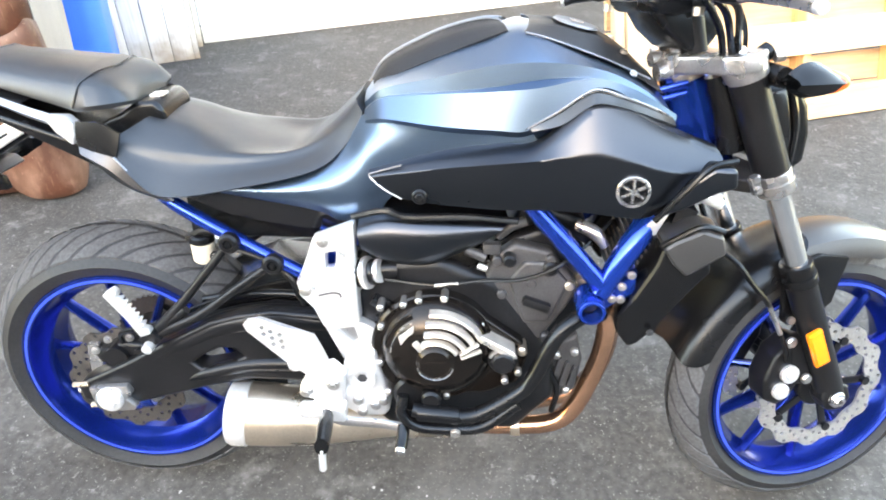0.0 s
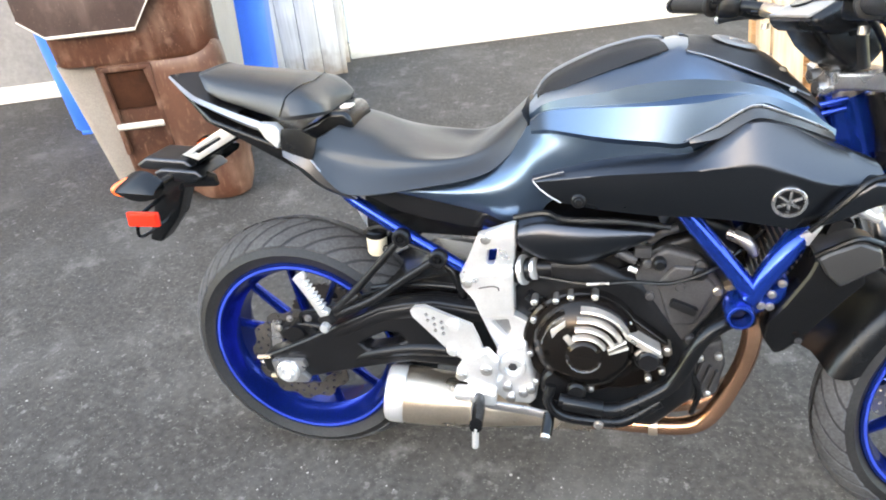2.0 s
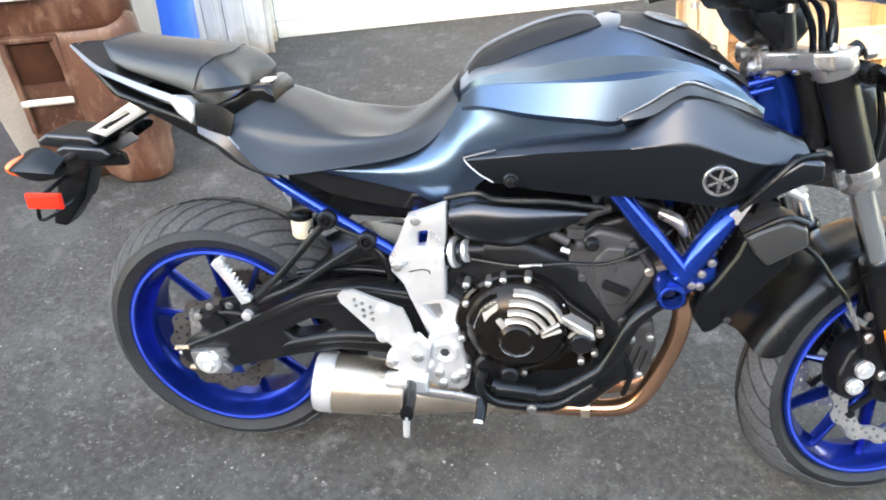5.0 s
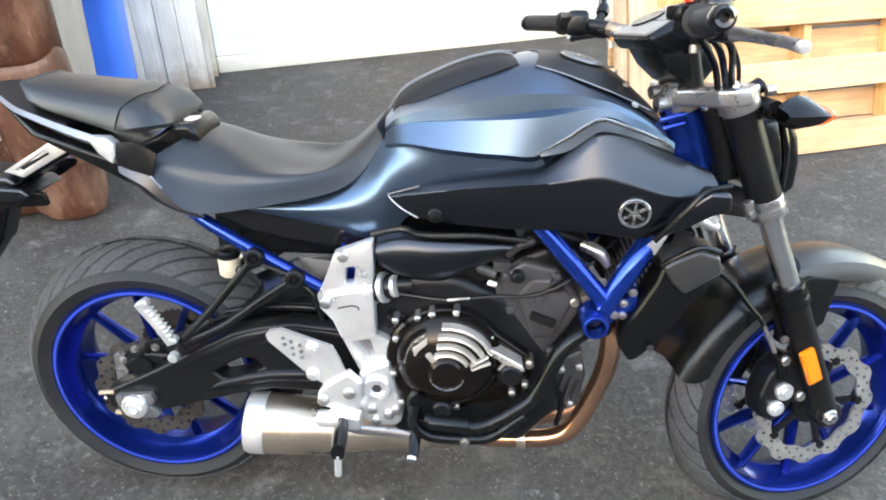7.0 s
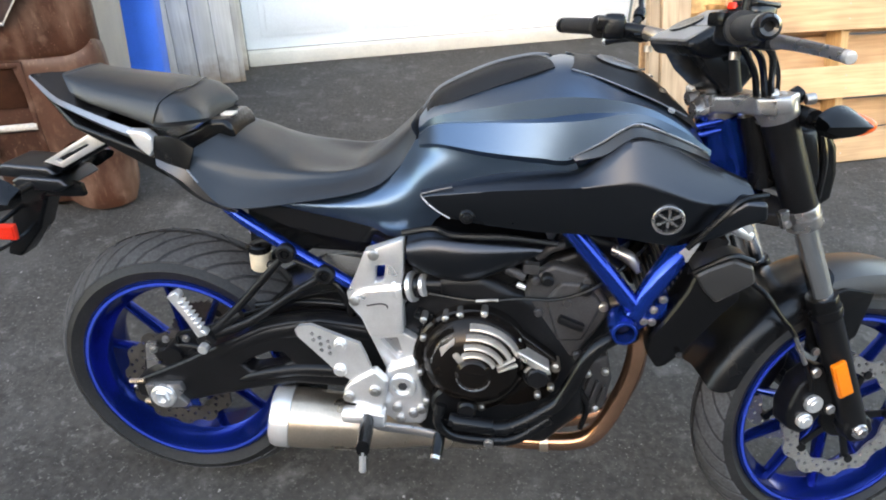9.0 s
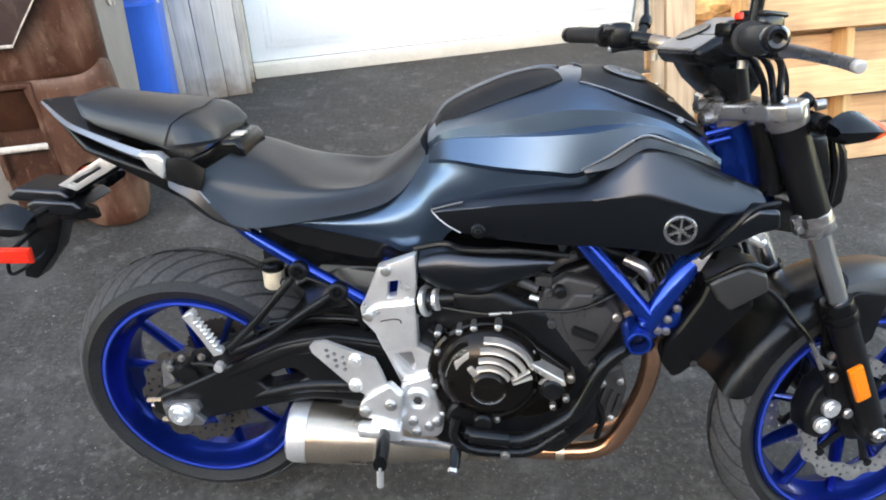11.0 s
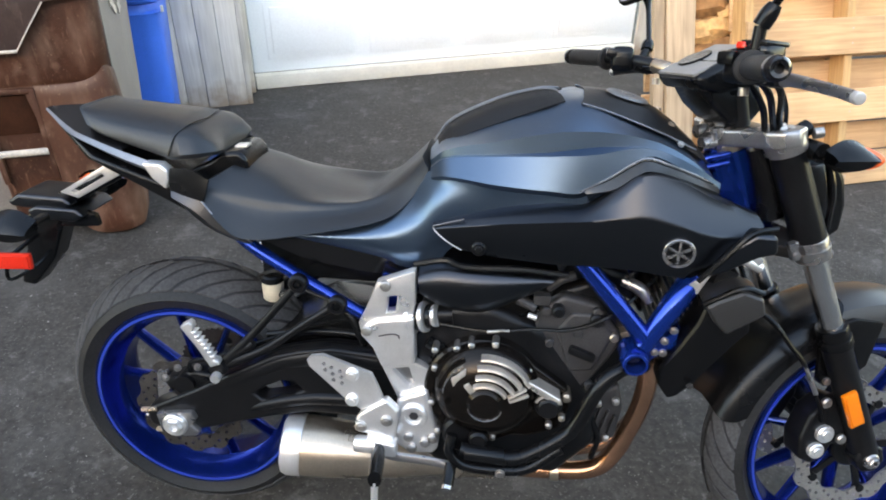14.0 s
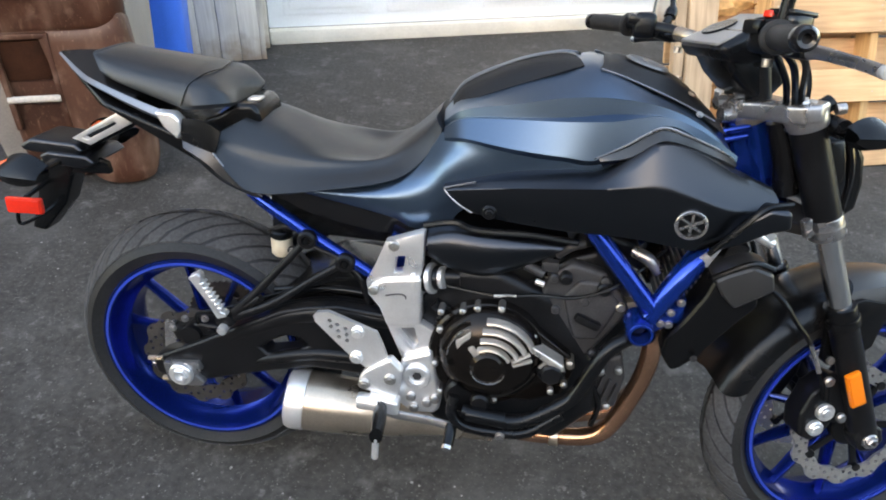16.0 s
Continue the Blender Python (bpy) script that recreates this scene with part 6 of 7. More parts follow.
def front_end():
    S = STEER
    for s in (1, -1):
        y = -0.105 * s

        def p(z):
            return (fork_line(z), y, z)

        upper = part("fork_leg", rod(p(0.945), p(0.770), 0.0295, 28), BLACK_METAL, bike, "black telescopic fork leg with a bright stanchion", S)
        part("fork_collar", join(rod(p(0.772), p(0.735), 0.0315, 28, bevel=0.003), rod(p(0.756), p(0.752), 0.0325, 28, bevel=0.001)), CLAMP, upper, "bright lower fork clamp ring")
        part("clamp_lug", join(box((0.020, 0.014, 0.034), (fork_line(0.752) - 0.038, y - 0.006 * s, 0.750), 0.004, (0, -25, 0)), rod((fork_line(0.76) - 0.040, y - 0.016 * s, 0.760), (fork_line(0.76) - 0.040, y, 0.760), 0.006, 10), rod((fork_line(0.742) - 0.040, y - 0.016 * s, 0.742), (fork_line(0.742) - 0.040, y, 0.742), 0.006, 10)), CLAMP, upper)
        part("stanchion", rod(p(0.74), p(0.58), 0.0205, 28), CHROME, upper, "bright fork stanchion")
        part("dust_seal", join(rod(p(0.600), p(0.575), 0.0285, 28, bevel=0.004), rod(p(0.578), p(0.560), 0.031, 28, bevel=0.003)), BLACK, upper)
        part("slider", join(rod(p(0.568), p(0.320), 0.0265, 28), slab([(1.362, 0.350), (1.410, 0.340), (1.422, 0.311), (1.405, 0.286), (1.375, 0.286), (1.358, 0.311)], y - 0.020 * s, y + 0.020 * s, 0.007, 3), slab([(1.285, 0.445), (1.33, 0.455), (1.375, 0.36), (1.34, 0.335), (1.30, 0.345)], y + 0.002 * s, y + 0.020 * s, 0.005)), BLACK_METAL, upper, "black fork slider")
        part("axle_clamp_nut", moved(join(drum(0.0165, -0.012, 0.0, 0.003, 24, 0.007), drum(0.011, -0.018 if s > 0 else -0.006, 0.004, 0.002, 6, 0.005)), pose(1.386, y - 0.018 * s, 0.315)), CLAMP, upper)
        part("fork_cap", join(rod(p(0.960), p(0.940), 0.022, 24, bevel=0.003), rod(p(0.967), p(0.956), 0.011, 6)), ALUMINIUM, upper)
        r = part("fork_reflector", moved(join(box((0.030, 0.010, 0.076), (0, 0, 0), 0.003), box((0.024, 0.004, 0.069), (0, -0.0055 * s, 0), 0.001)), pose(1.314, y - 0.030 * s, 0.438, 0, -24.8, 0)), AMBER, upper, "amber rectangular reflector on the fork")
        # brake caliper
        cal = slab([(1.252, 0.310), (1.245, 0.355), (1.262, 0.410), (1.300, 0.440), (1.340, 0.425), (1.335, 0.370), (1.305, 0.310), (1.280, 0.296)], y + 0.005 * s, y + 0.062 * s, 0.010, 3)
        c = part("front_caliper", cal, BLACK_METAL, bike, "black front brake caliper with round bright pistons caps", S)
        for x, z, q in ((1.292, 0.368, 0.0185), (1.279, 0.332, 0.0165)):
            part("piston_cap", moved(join(drum(q, -0.008, 0.012, 0.003, 28), drum(q * 0.55, -0.010, 0.0, 0.002, 20)) if s > 0 else drum(q, -0.01, 0.008, 0.003, 28), pose(x, y + 0.002 * s, z)), ALUMINIUM, c)
        for x, z in ((1.278, 0.440), (1.326, 0.357), (1.335, 0.410)):
            part("screw", moved(drum(0.0105, -0.006, 0.006, 0.003, 18), pose(x, y - 0.004 * s, z)), SCREW, c)
        part("brake_hose", tube([(1.277, y - 0.002 * s, 0.400), (1.266, y - 0.006 * s, 0.430), (1.252, y - 0.006 * s, 0.456), (1.214, y - 0.006 * s, 0.525), (1.178, y - 0.004 * s, 0.566), (1.145, y + 0.002 * s, 0.606), (1.112, y + 0.03 * s, 0.640), (1.10, -0.04 * s, 0.70)], 0.0050, 50, 8), BLACK, c, "black front brake hose")
        part("hose_sleeve", rod((1.248, y - 0.0075 * s, 0.463), (1.216, y - 0.0075 * s, 0.521), 0.0048, 10), CLAMP, c)
    # steering clamps, bar and controls
    top = slab([(1.028, -0.026), (1.042, -0.052), (1.060, -0.080), (1.068, -0.118), (1.085, -0.140), (1.112, -0.145), (1.142, -0.122), (1.138, -0.085), (1.114, -0.04), (1.114, 0.04), (1.138, 0.085), (1.142, 0.122), (1.112, 0.145), (1.085, 0.140), (1.068, 0.118), (1.060, 0.080), (1.042, 0.052), (1.028, 0.026)], -0.014, 0.016, 0.006, 3)
    top.transform(Matrix(((1, 0, 0, 0), (0, 0, 1, 0), (0, 1, 0, 0), (0, 0, 0, 1))))
    clamp = part("top_clamp", moved(top, Matrix.Translation((1.075, 0, 0.944)) @ Matrix.Rotation(-RAKE * 0.35, 4, "Y") @ Matrix.Translation((-1.085, 0, 0))), CLAMP, bike, "satin grey top fork clamp", S)
    for s in (1, -1):
        part("screw", rod((1.145, -0.115 * s, 0.955), (1.160, -0.118 * s, 0.958), 0.0095, 14, bevel=0.002), SCREW, clamp)
        part("clamp_ring", rod((fork_line(0.923), -0.105 * s, 0.923), (fork_line(0.951), -0.105 * s, 0.951), 0.0345, 30, bevel=0.005), CLAMP, clamp)
        part("bar_riser", join(rod((1.055, -0.045 * s, 0.960), (1.040, -0.045 * s, 1.020), 0.017, 18), box((0.045, 0.034, 0.036), (1.036, -0.045 * s, 1.033), 0.008, (0, -20, 0))), BLACK_METAL, clamp)
    part("stem_nut", join(rod((1.052, 0, 0.960), (1.045, 0, 0.976), 0.020, 6), rod((1.025, -0.03, 0.935), (1.020, -0.03, 0.955), 0.012), rod((1.000, -0.02, 0.925), (1.04, -0.02, 0.93), 0.014), rod((0.998, 0.0, 0.944), (1.02, 0.0, 0.948), 0.012)), CLAMP, clamp)
    part("stem_collar", rod((1.068, 0, 0.918), (1.060, 0, 0.935), 0.042, 28, bevel=0.003), STEEL, clamp)
    low = slab([(1.122, -0.098), (1.142, -0.126), (1.165, -0.128), (1.186, -0.10), (1.17, -0.04), (1.17, 0.04), (1.186, 0.10), (1.165, 0.128), (1.142, 0.126), (1.122, 0.098), (1.105, 0.04), (1.105, -0.04)], -0.013, 0.013, 0.005, 3)
    low.transform(Matrix(((1, 0, 0, 0), (0, 0, 1, 0), (0, 1, 0, 0), (0, 0, 0, 1))))
    part("lower_clamp", moved(low, Matrix.Translation((1.165, 0, 0.752)) @ Matrix.Rotation(-RAKE, 4, "Y") @ Matrix.Translation((-1.145, 0, 0))), CASE_GREY, bike, "dark grey lower fork clamp", S)
    bar = tube([(0.885, -0.372, 1.065), (0.905, -0.30, 1.063), (0.935, -0.235, 1.064), (0.985, -0.170, 1.055), (1.028, -0.09, 1.036), (1.034, 0, 1.034), (1.028, 0.09, 1.036), (0.985, 0.170, 1.055), (0.935, 0.235, 1.064), (0.905, 0.30, 1.063), (0.885, 0.372, 1.065)], 0.0125, 70, 14)
    h = part("handlebar", bar, BLACK_METAL, bike, "black tubular handlebar turned to the left", S)
    for s in (1, -1):
        g0, g1 = Vector((0.923, -0.258 * s, 1.0635)), Vector((0.888, -0.362 * s, 1.065))
        way = (g1 - g0).normalized()
        part("grip", join(rod(g0, g1, 0.0165, 24, bevel=0.003), rod(g0 - way * 0.006, g0 + way * 0.004, 0.023, 24, bevel=0.002)), RUBBER, h, "black ribbed rubber grip")
        turn = Matrix.Translation(g1) @ way.to_track_quat("Y", "Z").to_matrix().to_4x4()
        part("bar_end", moved(lathe([(0.006, -0.002), (0.006, 0.020), (0.011, 0.021), (0.0155, 0.016), (0.0168, 0.006), (0.016, -0.002)], 28), turn), GLOSS_BLACK, h, "black bar end weight with a hollow")
        part("switch_box", join(moved(box((0.045, 0.058, 0.05), (0, 0, 0), 0.014, (0, 0, 0), 3), pose(0.940, -0.222 * s, 1.064, 0, 0, 18 * s)), moved(box((0.03, 0.03, 0.02), (0, 0, 0), 0.006), pose(0.918, -0.215 * s, 1.075, 0, 0, 18 * s))), BLACK, h, "black switch housing")
        part("perch", join(rod((0.955, -0.200 * s, 1.055), (0.995, -0.212 * s, 1.046), 0.013, 16), moved(box((0.03, 0.03, 0.022), (0, 0, 0), 0.006), pose(0.995, -0.215 * s, 1.046))), BLACK_METAL, h)
        part("lever", tube([(0.985, -0.212 * s, 1.047), (0.999, -0.245 * s, 1.046), (0.999, -0.300 * s, 1.041), (0.995, -0.345 * s, 1.037), (0.992, -0.383 * s, 1.032)], (0.011, 0.0095, 0.0085, 0.008, 0.0085), 24, 10, flat=0.7), CLAMP if s > 0 else BLACK_METAL, h, "bright metal hand lever" if s > 0 else "")
        part("lever_tip", rod((0.9925, -0.377 * s, 1.033), (0.9915, -0.388 * s, 1.0315), 0.0082, 16, bevel=0.002), ALUMINIUM, h)
        part("screw", rod((0.985, -0.150 * s, 1.030), (0.985, -0.150 * s, 1.018), 0.008, 12), SCREW, h)
        # mirrors
        if s > 0:
            stem = [Vector((0.934, -0.245, 1.075)), Vector((0.936, -0.247, 1.118)), Vector((0.946, -0.257, 1.146)), Vector((0.945, -0.288, 1.174)), Vector((0.946, -0.308, 1.191))]
            centre, yaw, tilt = Vector((0.945, -0.340, 1.216)), -92, -6
        else:
            stem = [Vector((0.985, 0.235, 1.055)), Vector((1.000, 0.240, 1.082)), Vector((1.008, 0.250, 1.10)), Vector((1.030, 0.315, 1.165)), Vector((1.034, 0.335, 1.188))]
            centre, yaw, tilt = Vector((1.009, 0.352, 1.224)), -64, -22
        collar = tube([stem[1], stem[1].lerp(stem[2], 0.6), stem[2]], (0.0125, 0.013, 0.0095), 6, 14)
        mir = part("mirror", join(rod(stem[0], stem[1], 0.009, 14), collar, tube(stem[2:], (0.006, 0.0058, 0.010), 12, 12)), BLACK, bike, "black rear-view mirror on a straight stalk", S)
        loop = [(-0.052, 0.030), (-0.042, 0.045), (0.0, 0.052), (0.045, 0.048), (0.062, 0.032), (0.060, -0.010), (0.044, -0.036), (0.0, -0.046), (-0.036, -0.044), (-0.054, -0.018)] if s > 0 else [(-0.044, 0.034), (-0.028, 0.046), (0.004, 0.050), (0.036, 0.044), (0.050, 0.026), (0.050, -0.016), (0.036, -0.042), (0.0, -0.046), (-0.038, -0.044), (-0.050, -0.020)]
        loop = [(v.x, v.z) for v in spline([(x, 0, z) for x, z in loop[-2:] + loop + loop[:2]], 13 * 4 + 1)[8:48]]
        face = Matrix.Translation(centre) @ Matrix.Rotation(radians(yaw), 4, "Z") @ Matrix.Rotation(radians(tilt), 4, "X") @ Matrix.Rotation(radians(0 if s > 0 else -13), 4, "Y")
        loop = [(x * 0.76, z * 0.80) if s > 0 else (x * 0.84, z * 0.95) for x, z in loop]
        shell = slab(loop, 0.002, 0.024 if s > 0 else 0.016, 0.005, 3)
        part("shell", moved(shell, face), BLACK, mir, "black mirror shell")
        part("glass", moved(slab([(x * 0.91, z * 0.91) for x, z in loop], -0.0005, 0.004, 0.0005, 1), face), MIRROR, mir, "mirror glass")
    part("bar_sleeve", rod((0.985, 0.166, 1.0545), (1.020, 0.105, 1.040), 0.0145, 16, bevel=0.002), STEEL, h, "bright metal sleeve on the bar")
    for a_, b_ in (((1.009, -0.150, 1.020), (1.046, -0.120, 0.987)), ((1.016, -0.170, 1.022), (1.064, -0.120, 0.974)), ((1.020, -0.190, 1.029), (1.075, -0.120, 0.979))):
        part("cable", tube([(0.965, a_[1] - 0.03, 1.050), a_, b_, (b_[0] + 0.03, -0.09, 0.93)], 0.0055, 24, 8), BLACK, bike, m=S)
    part("stop_switch", moved(box((0.016, 0.016, 0.010), (0, 0, 0), 0.003), pose(0.930, -0.223, 1.092, 0, 10, 18)), RED, h, "red engine stop switch")
    part("fluid_pot", join(moved(box((0.044, 0.046, 0.034), (0, 0, 0), 0.010, (0, 0, 0), 3), pose(0.951, -0.238, 1.080, 0, -6, 16)), moved(box((0.046, 0.046, 0.008), (0, 0, 0), 0.0035), pose(0.952, -0.238, 1.095, 0, 4, 16))), GLOSS_BLACK, h, "black front brake fluid pot")
    pod = slab([(0.945, 1.040), (0.990, 1.068), (1.048, 1.082), (1.085, 1.075), (1.070, 1.030), (1.000, 1.015), (0.960, 1.020)], -0.075, 0.075, 0.012, 3)
    d = part("instrument_pod", pod, BLACK, bike, "black instrument pod with a grey face", S)
    part("pod_bracket", join(slab([(0.968, 1.024), (1.075, 1.032), (1.086, 0.988), (1.062, 0.958), (1.028, 0.962), (0.992, 0.992)], -0.058, 0.058, 0.012, 3), rod((1.040, -0.030, 0.985), (1.052, -0.034, 0.966), 0.020, 16)), BLACK, d, "black bracket under the instrument pod")
    part("pod_face", moved(box((0.118, 0.128, 0.006), (0, 0, 0), 0.003), pose(0.999, 0, 1.0685, 0, -25, 0)), POD_GREY, d, "silver-grey instrument surround")
    part("display", moved(slab([(v[0], v[1]) for v in ring_points(0, 0, 0.030, 20)], 0, 0.004, 0.001, 1), pose(0.994, 0.026, 1.0695, 0, -25, 0) @ Matrix(((1, 0, 0, 0), (0, 0, 1, 0), (0, 1, 0, 0), (0, 0, 0, 1)))), BLACK, d, "dark oval instrument display")
    shell = slab([(1.146, 0.903), (1.187, 0.917), (1.217, 0.906), (1.238, 0.873), (1.248, 0.827), (1.246, 0.781), (1.226, 0.767), (1.205, 0.772), (1.180, 0.827), (1.162, 0.870)], -0.098, 0.098, 0.014, 3)
    hl = part("headlight", shell, BLACK, bike, "black angular headlight shell behind the fork", S)
    for s in (1, -1):
        part("headlight_side", slab([(1.150, 0.897), (1.184, 0.904), (1.196, 0.868), (1.206, 0.828), (1.204, 0.790), (1.190, 0.786), (1.174, 0.830), (1.158, 0.868)], -0.106 * s, -0.094 * s, 0.004), GLOSS_BLACK, hl)
        part("headlight_arm", rod((1.135, -0.085 * s, 0.880), (1.195, -0.09 * s, 0.870), 0.009), BLACK_METAL, hl)
        part("headlight_arm", rod((1.165, -0.085 * s, 0.800), (1.20, -0.09 * s, 0.800), 0.008), BLACK_METAL, hl)
    part("headlight_trim", tube([(1.196, -0.100, 0.905), (1.212, -0.103, 0.850), (1.214, -0.101, 0.785)], 0.006, 16, 8), GLOSS_BLACK, hl)
    part("headlight_glass", moved(lathe([(0.0001, 0.012), (0.06, 0.006), (0.075, -0.004), (0.0001, -0.004)], 36, closed=False), pose(1.244, 0, 0.845, 0, 8, -90)), LENS, hl)
    part("screw", bolt((1.175, -0.107, 0.840), 0.006, 0.004), SCREW, hl)
    for s in (1, -1):
        turn_signal(bike, pose(1.152, -0.134 * s, 0.922, 0, 0, 0) @ Matrix.Scale(0.75, 4), s, 1, S)
        part("signal_stalk", join(rod((1.140, -0.06 * s, 0.936), (1.149, -0.140 * s, 0.926), 0.0165, 18), rod((1.145, -0.10 * s, 0.965), (1.130, -0.10 * s, 0.955), 0.014)), BLACK, bike, m=S)
        part("cable", tube([(0.965, -0.175 * s, 1.050), (1.045, -0.13 * s, 1.045), (1.105, -0.09 * s, 0.995), (1.13, -0.06 * s, 0.92)], 0.004, 30, 8), BLACK, bike, m=S)
    part("wiring_loom", join(tube([(1.085, -0.062, 0.925), (1.105, -0.066, 0.87), (1.125, -0.066, 0.80)], 0.022, 12, 12), box((0.05, 0.06, 0.04), (1.085, 0.02, 1.000), 0.012)), BLACK, bike, m=S)
    # front mudguard: painted over the wheel, black behind
    cx, cz = 1.4, 0.299

    def arc(a0, a1, r, y, n=9):
        return [(cx + r * math.cos(radians(a0 + (a1 - a0) * i / (n - 1))), y, cz + r * math.sin(radians(a0 + (a1 - a0) * i / (n - 1)))) for i in range(n)]

    rear = skin([arc(104, 160, 0.338, 0), arc(104, 161, 0.338, -0.042), arc(106, 163, 0.328, -0.070), arc(112, 162, 0.305, -0.083), arc(122, 159, 0.284, -0.083)], 26, mirror=True, thick=0.004, fine=3)
    g = part("front_mudguard", rear, BLACK, bike, "black rear half of the front mudguard", S)
    fore = skin([arc(58, 122, 0.335, 0), arc(60, 122, 0.334, -0.034), arc(63, 121, 0.320, -0.064), arc(70, 117, 0.300, -0.073), arc(76, 110, 0.284, -0.074)], 26, mirror=True, thick=0.004)
    part("mudguard_front", fore, COVER_GREY, g, "graphite painted front of the mudguard", sharp=24)
    for s in (1, -1):
        part("mudguard_stay", join(slab([(1.262, 0.575), (1.330, 0.600), (1.392, 0.590), (1.372, 0.500), (1.335, 0.470), (1.270, 0.480)], -0.084 * s, -0.072 * s, 0.004), rod((1.275, -0.100 * s, 0.482), (1.275, -0.08 * s, 0.482), 0.011, 16, bevel=0.002)), BLACK, g)
        part("screw", rod((1.2745, -0.106 * s, 0.482), (1.2745, -0.09 * s, 0.482), 0.008, 14, bevel=0.002), SCREW, g)
    part("front_axle", rod((1.4, -0.115, 0.299), (1.4, 0.115, 0.299), 0.010), STEEL, bike, m=S)


chassis()
exhaust()
engine()
radiator()
front_end()


# ---- things round the motorcycle ----
def prism_loft(levels, round_=0.05, n=6, top=True):
    """A hollow-looking tapered bin body: levels of (z, x0, x1, y0, y1), with rounded upright corners."""
    bm = bmesh.new()
    rings = []
    for z, x0, x1, y0, y1 in levels:
        r = min(round_, (x1 - x0) / 2.1, (y1 - y0) / 2.1)
        pts = []
        for cx, cy, a0 in ((x1 - r, y1 - r, 0), (x0 + r, y1 - r, 90), (x0 + r, y0 + r, 180), (x1 - r, y0 + r, 270)):
            for i in range(n):
                a = radians(a0 + 90 * i / (n - 1))
                pts.append((cx + r * math.cos(a), cy + r * math.sin(a), z))
        rings.append([bm.verts.new(p) for p in pts])
    k = len(rings[0])
    for a, b in zip(rings, rings[1:]):
        for i in range(k):
            bm.faces.new((a[i], a[(i + 1) % k], b[(i + 1) % k], b[i]))
    bm.faces.new(rings[0])
    bm.faces.new(rings[-1])
    return bm


CART = pose(-1.1, 1.12, 0, 0, 0, 22)


def brown_cart():
    """A wheeled refuse cart; its front face is the plane y = 0, x to its right."""
    c = thing("wheeled_bin", CART, "brown plastic wheeled bin with a dark drooping lid", "wheeled bin")
    body = join(prism_loft([(0.02, -0.125, 0.29, 0.02, 0.46), (0.06, -0.14, 0.305, 0.005, 0.49), (0.30, -0.148, 0.316, 0.004, 0.60), (0.607, -0.160, 0.322, 0.002, 0.70)], 0.035), prism_loft([(0.606, -0.275, 0.318, 0.0, 0.70), (0.615, -0.285, 0.320, -0.004, 0.71), (0.86, -0.305, 0.330, -0.002, 0.79), (0.93, -0.31, 0.335, 0.0, 0.81)], 0.045))
    part("body", body, BIN_BROWN, c, "scuffed brown plastic body")
    rim = prism_loft([(0.925, -0.315, 0.342, -0.02, 0.83), (0.955, -0.318, 0.346, -0.022, 0.832), (0.96, -0.31, 0.338, -0.015, 0.825)], 0.05)
    part("rim", rim, BIN_BROWN, c)
    # lower shell with a curved upper edge, swelling to the side over the wheel
    swell = skin([[(0.03, -0.006, 0.600), (0.14, -0.022, 0.606), (0.22, -0.032, 0.614), (0.275, -0.030, 0.634), (0.312, -0.022, 0.664), (0.330, 0.030, 0.640)],
                  [(0.03, -0.014, 0.560), (0.14, -0.036, 0.565), (0.22, -0.046, 0.570), (0.285, -0.042, 0.585), (0.326, -0.022, 0.605), (0.334, 0.030, 0.610)],
                  [(0.06, -0.022, 0.36), (0.14, -0.050, 0.36), (0.22, -0.062, 0.36), (0.292, -0.056, 0.37), (0.338, -0.030, 0.39), (0.344, 0.035, 0.40)],
                  [(0.07, -0.035, 0.12), (0.14, -0.066, 0.10), (0.22, -0.080, 0.09), (0.292, -0.074, 0.10), (0.338, -0.040, 0.11), (0.346, 0.035, 0.12)],
                  [(0.09, -0.025, 0.04), (0.14, -0.050, 0.015), (0.21, -0.062, 0.008), (0.275, -0.055, 0.012), (0.318, -0.025, 0.02), (0.325, 0.035, 0.03)]], 20, thick=0.006, fine=3)
    part("lower_shell", swell, BIN_BROWN, c, "swelling brown lower shell", sharp=60)
    # taupe skin over the brown body paints a glancing pale reflection
    overlay = skin([[(0.336, 0.045, 0.92), (0.337, 0.40, 0.92), (0.336, 0.77, 0.92)], [(0.3315, 0.045, 0.84), (0.3335, 0.40, 0.84), (0.3315, 0.75, 0.84)], [(0.3255, 0.045, 0.61), (0.327, 0.38, 0.61), (0.3255, 0.68, 0.61)], [(0.3245, 0.045, 0.45), (0.325, 0.34, 0.45), (0.3245, 0.62, 0.45)], [(0.3175, 0.05, 0.22), (0.318, 0.30, 0.22), (0.3175, 0.54, 0.22)]], 10, thick=0.003)
    part("sheen_side", overlay, BIN_GREY, c, "taupe skin painting a pale sheen on the brown side")
    part("wheel_recess", prism_loft([(0.10, -0.232, -0.110, 0.05, 0.44), (0.605, -0.305, -0.120, 0.04, 0.60)], 0.03), BIN_GREY, c, "taupe recessed flank over the wheel")
    # recess with the lifting bar; its shade is a dark plate on the face
    surround = join(box((0.02, 0.03, 0.36), (-0.122, -0.010, 0.42), 0.006), box((0.02, 0.03, 0.36), (0.052, -0.010, 0.42), 0.006), box((0.20, 0.03, 0.02), (-0.04, -0.010, 0.590), 0.006))
    part("recess_surround", surround, BIN_BROWN, c)
    part("recess_shade", box((0.164, 0.006, 0.145), (-0.039, -0.003, 0.500), 0.001), BIN_SHADED, c, "dark brown plate painting the recess's shade")
    part("lift_bar", rod((-0.128, -0.022, 0.360), (0.050, -0.022, 0.360), 0.013, 18), PALE, c, "pale metal lifting bar")
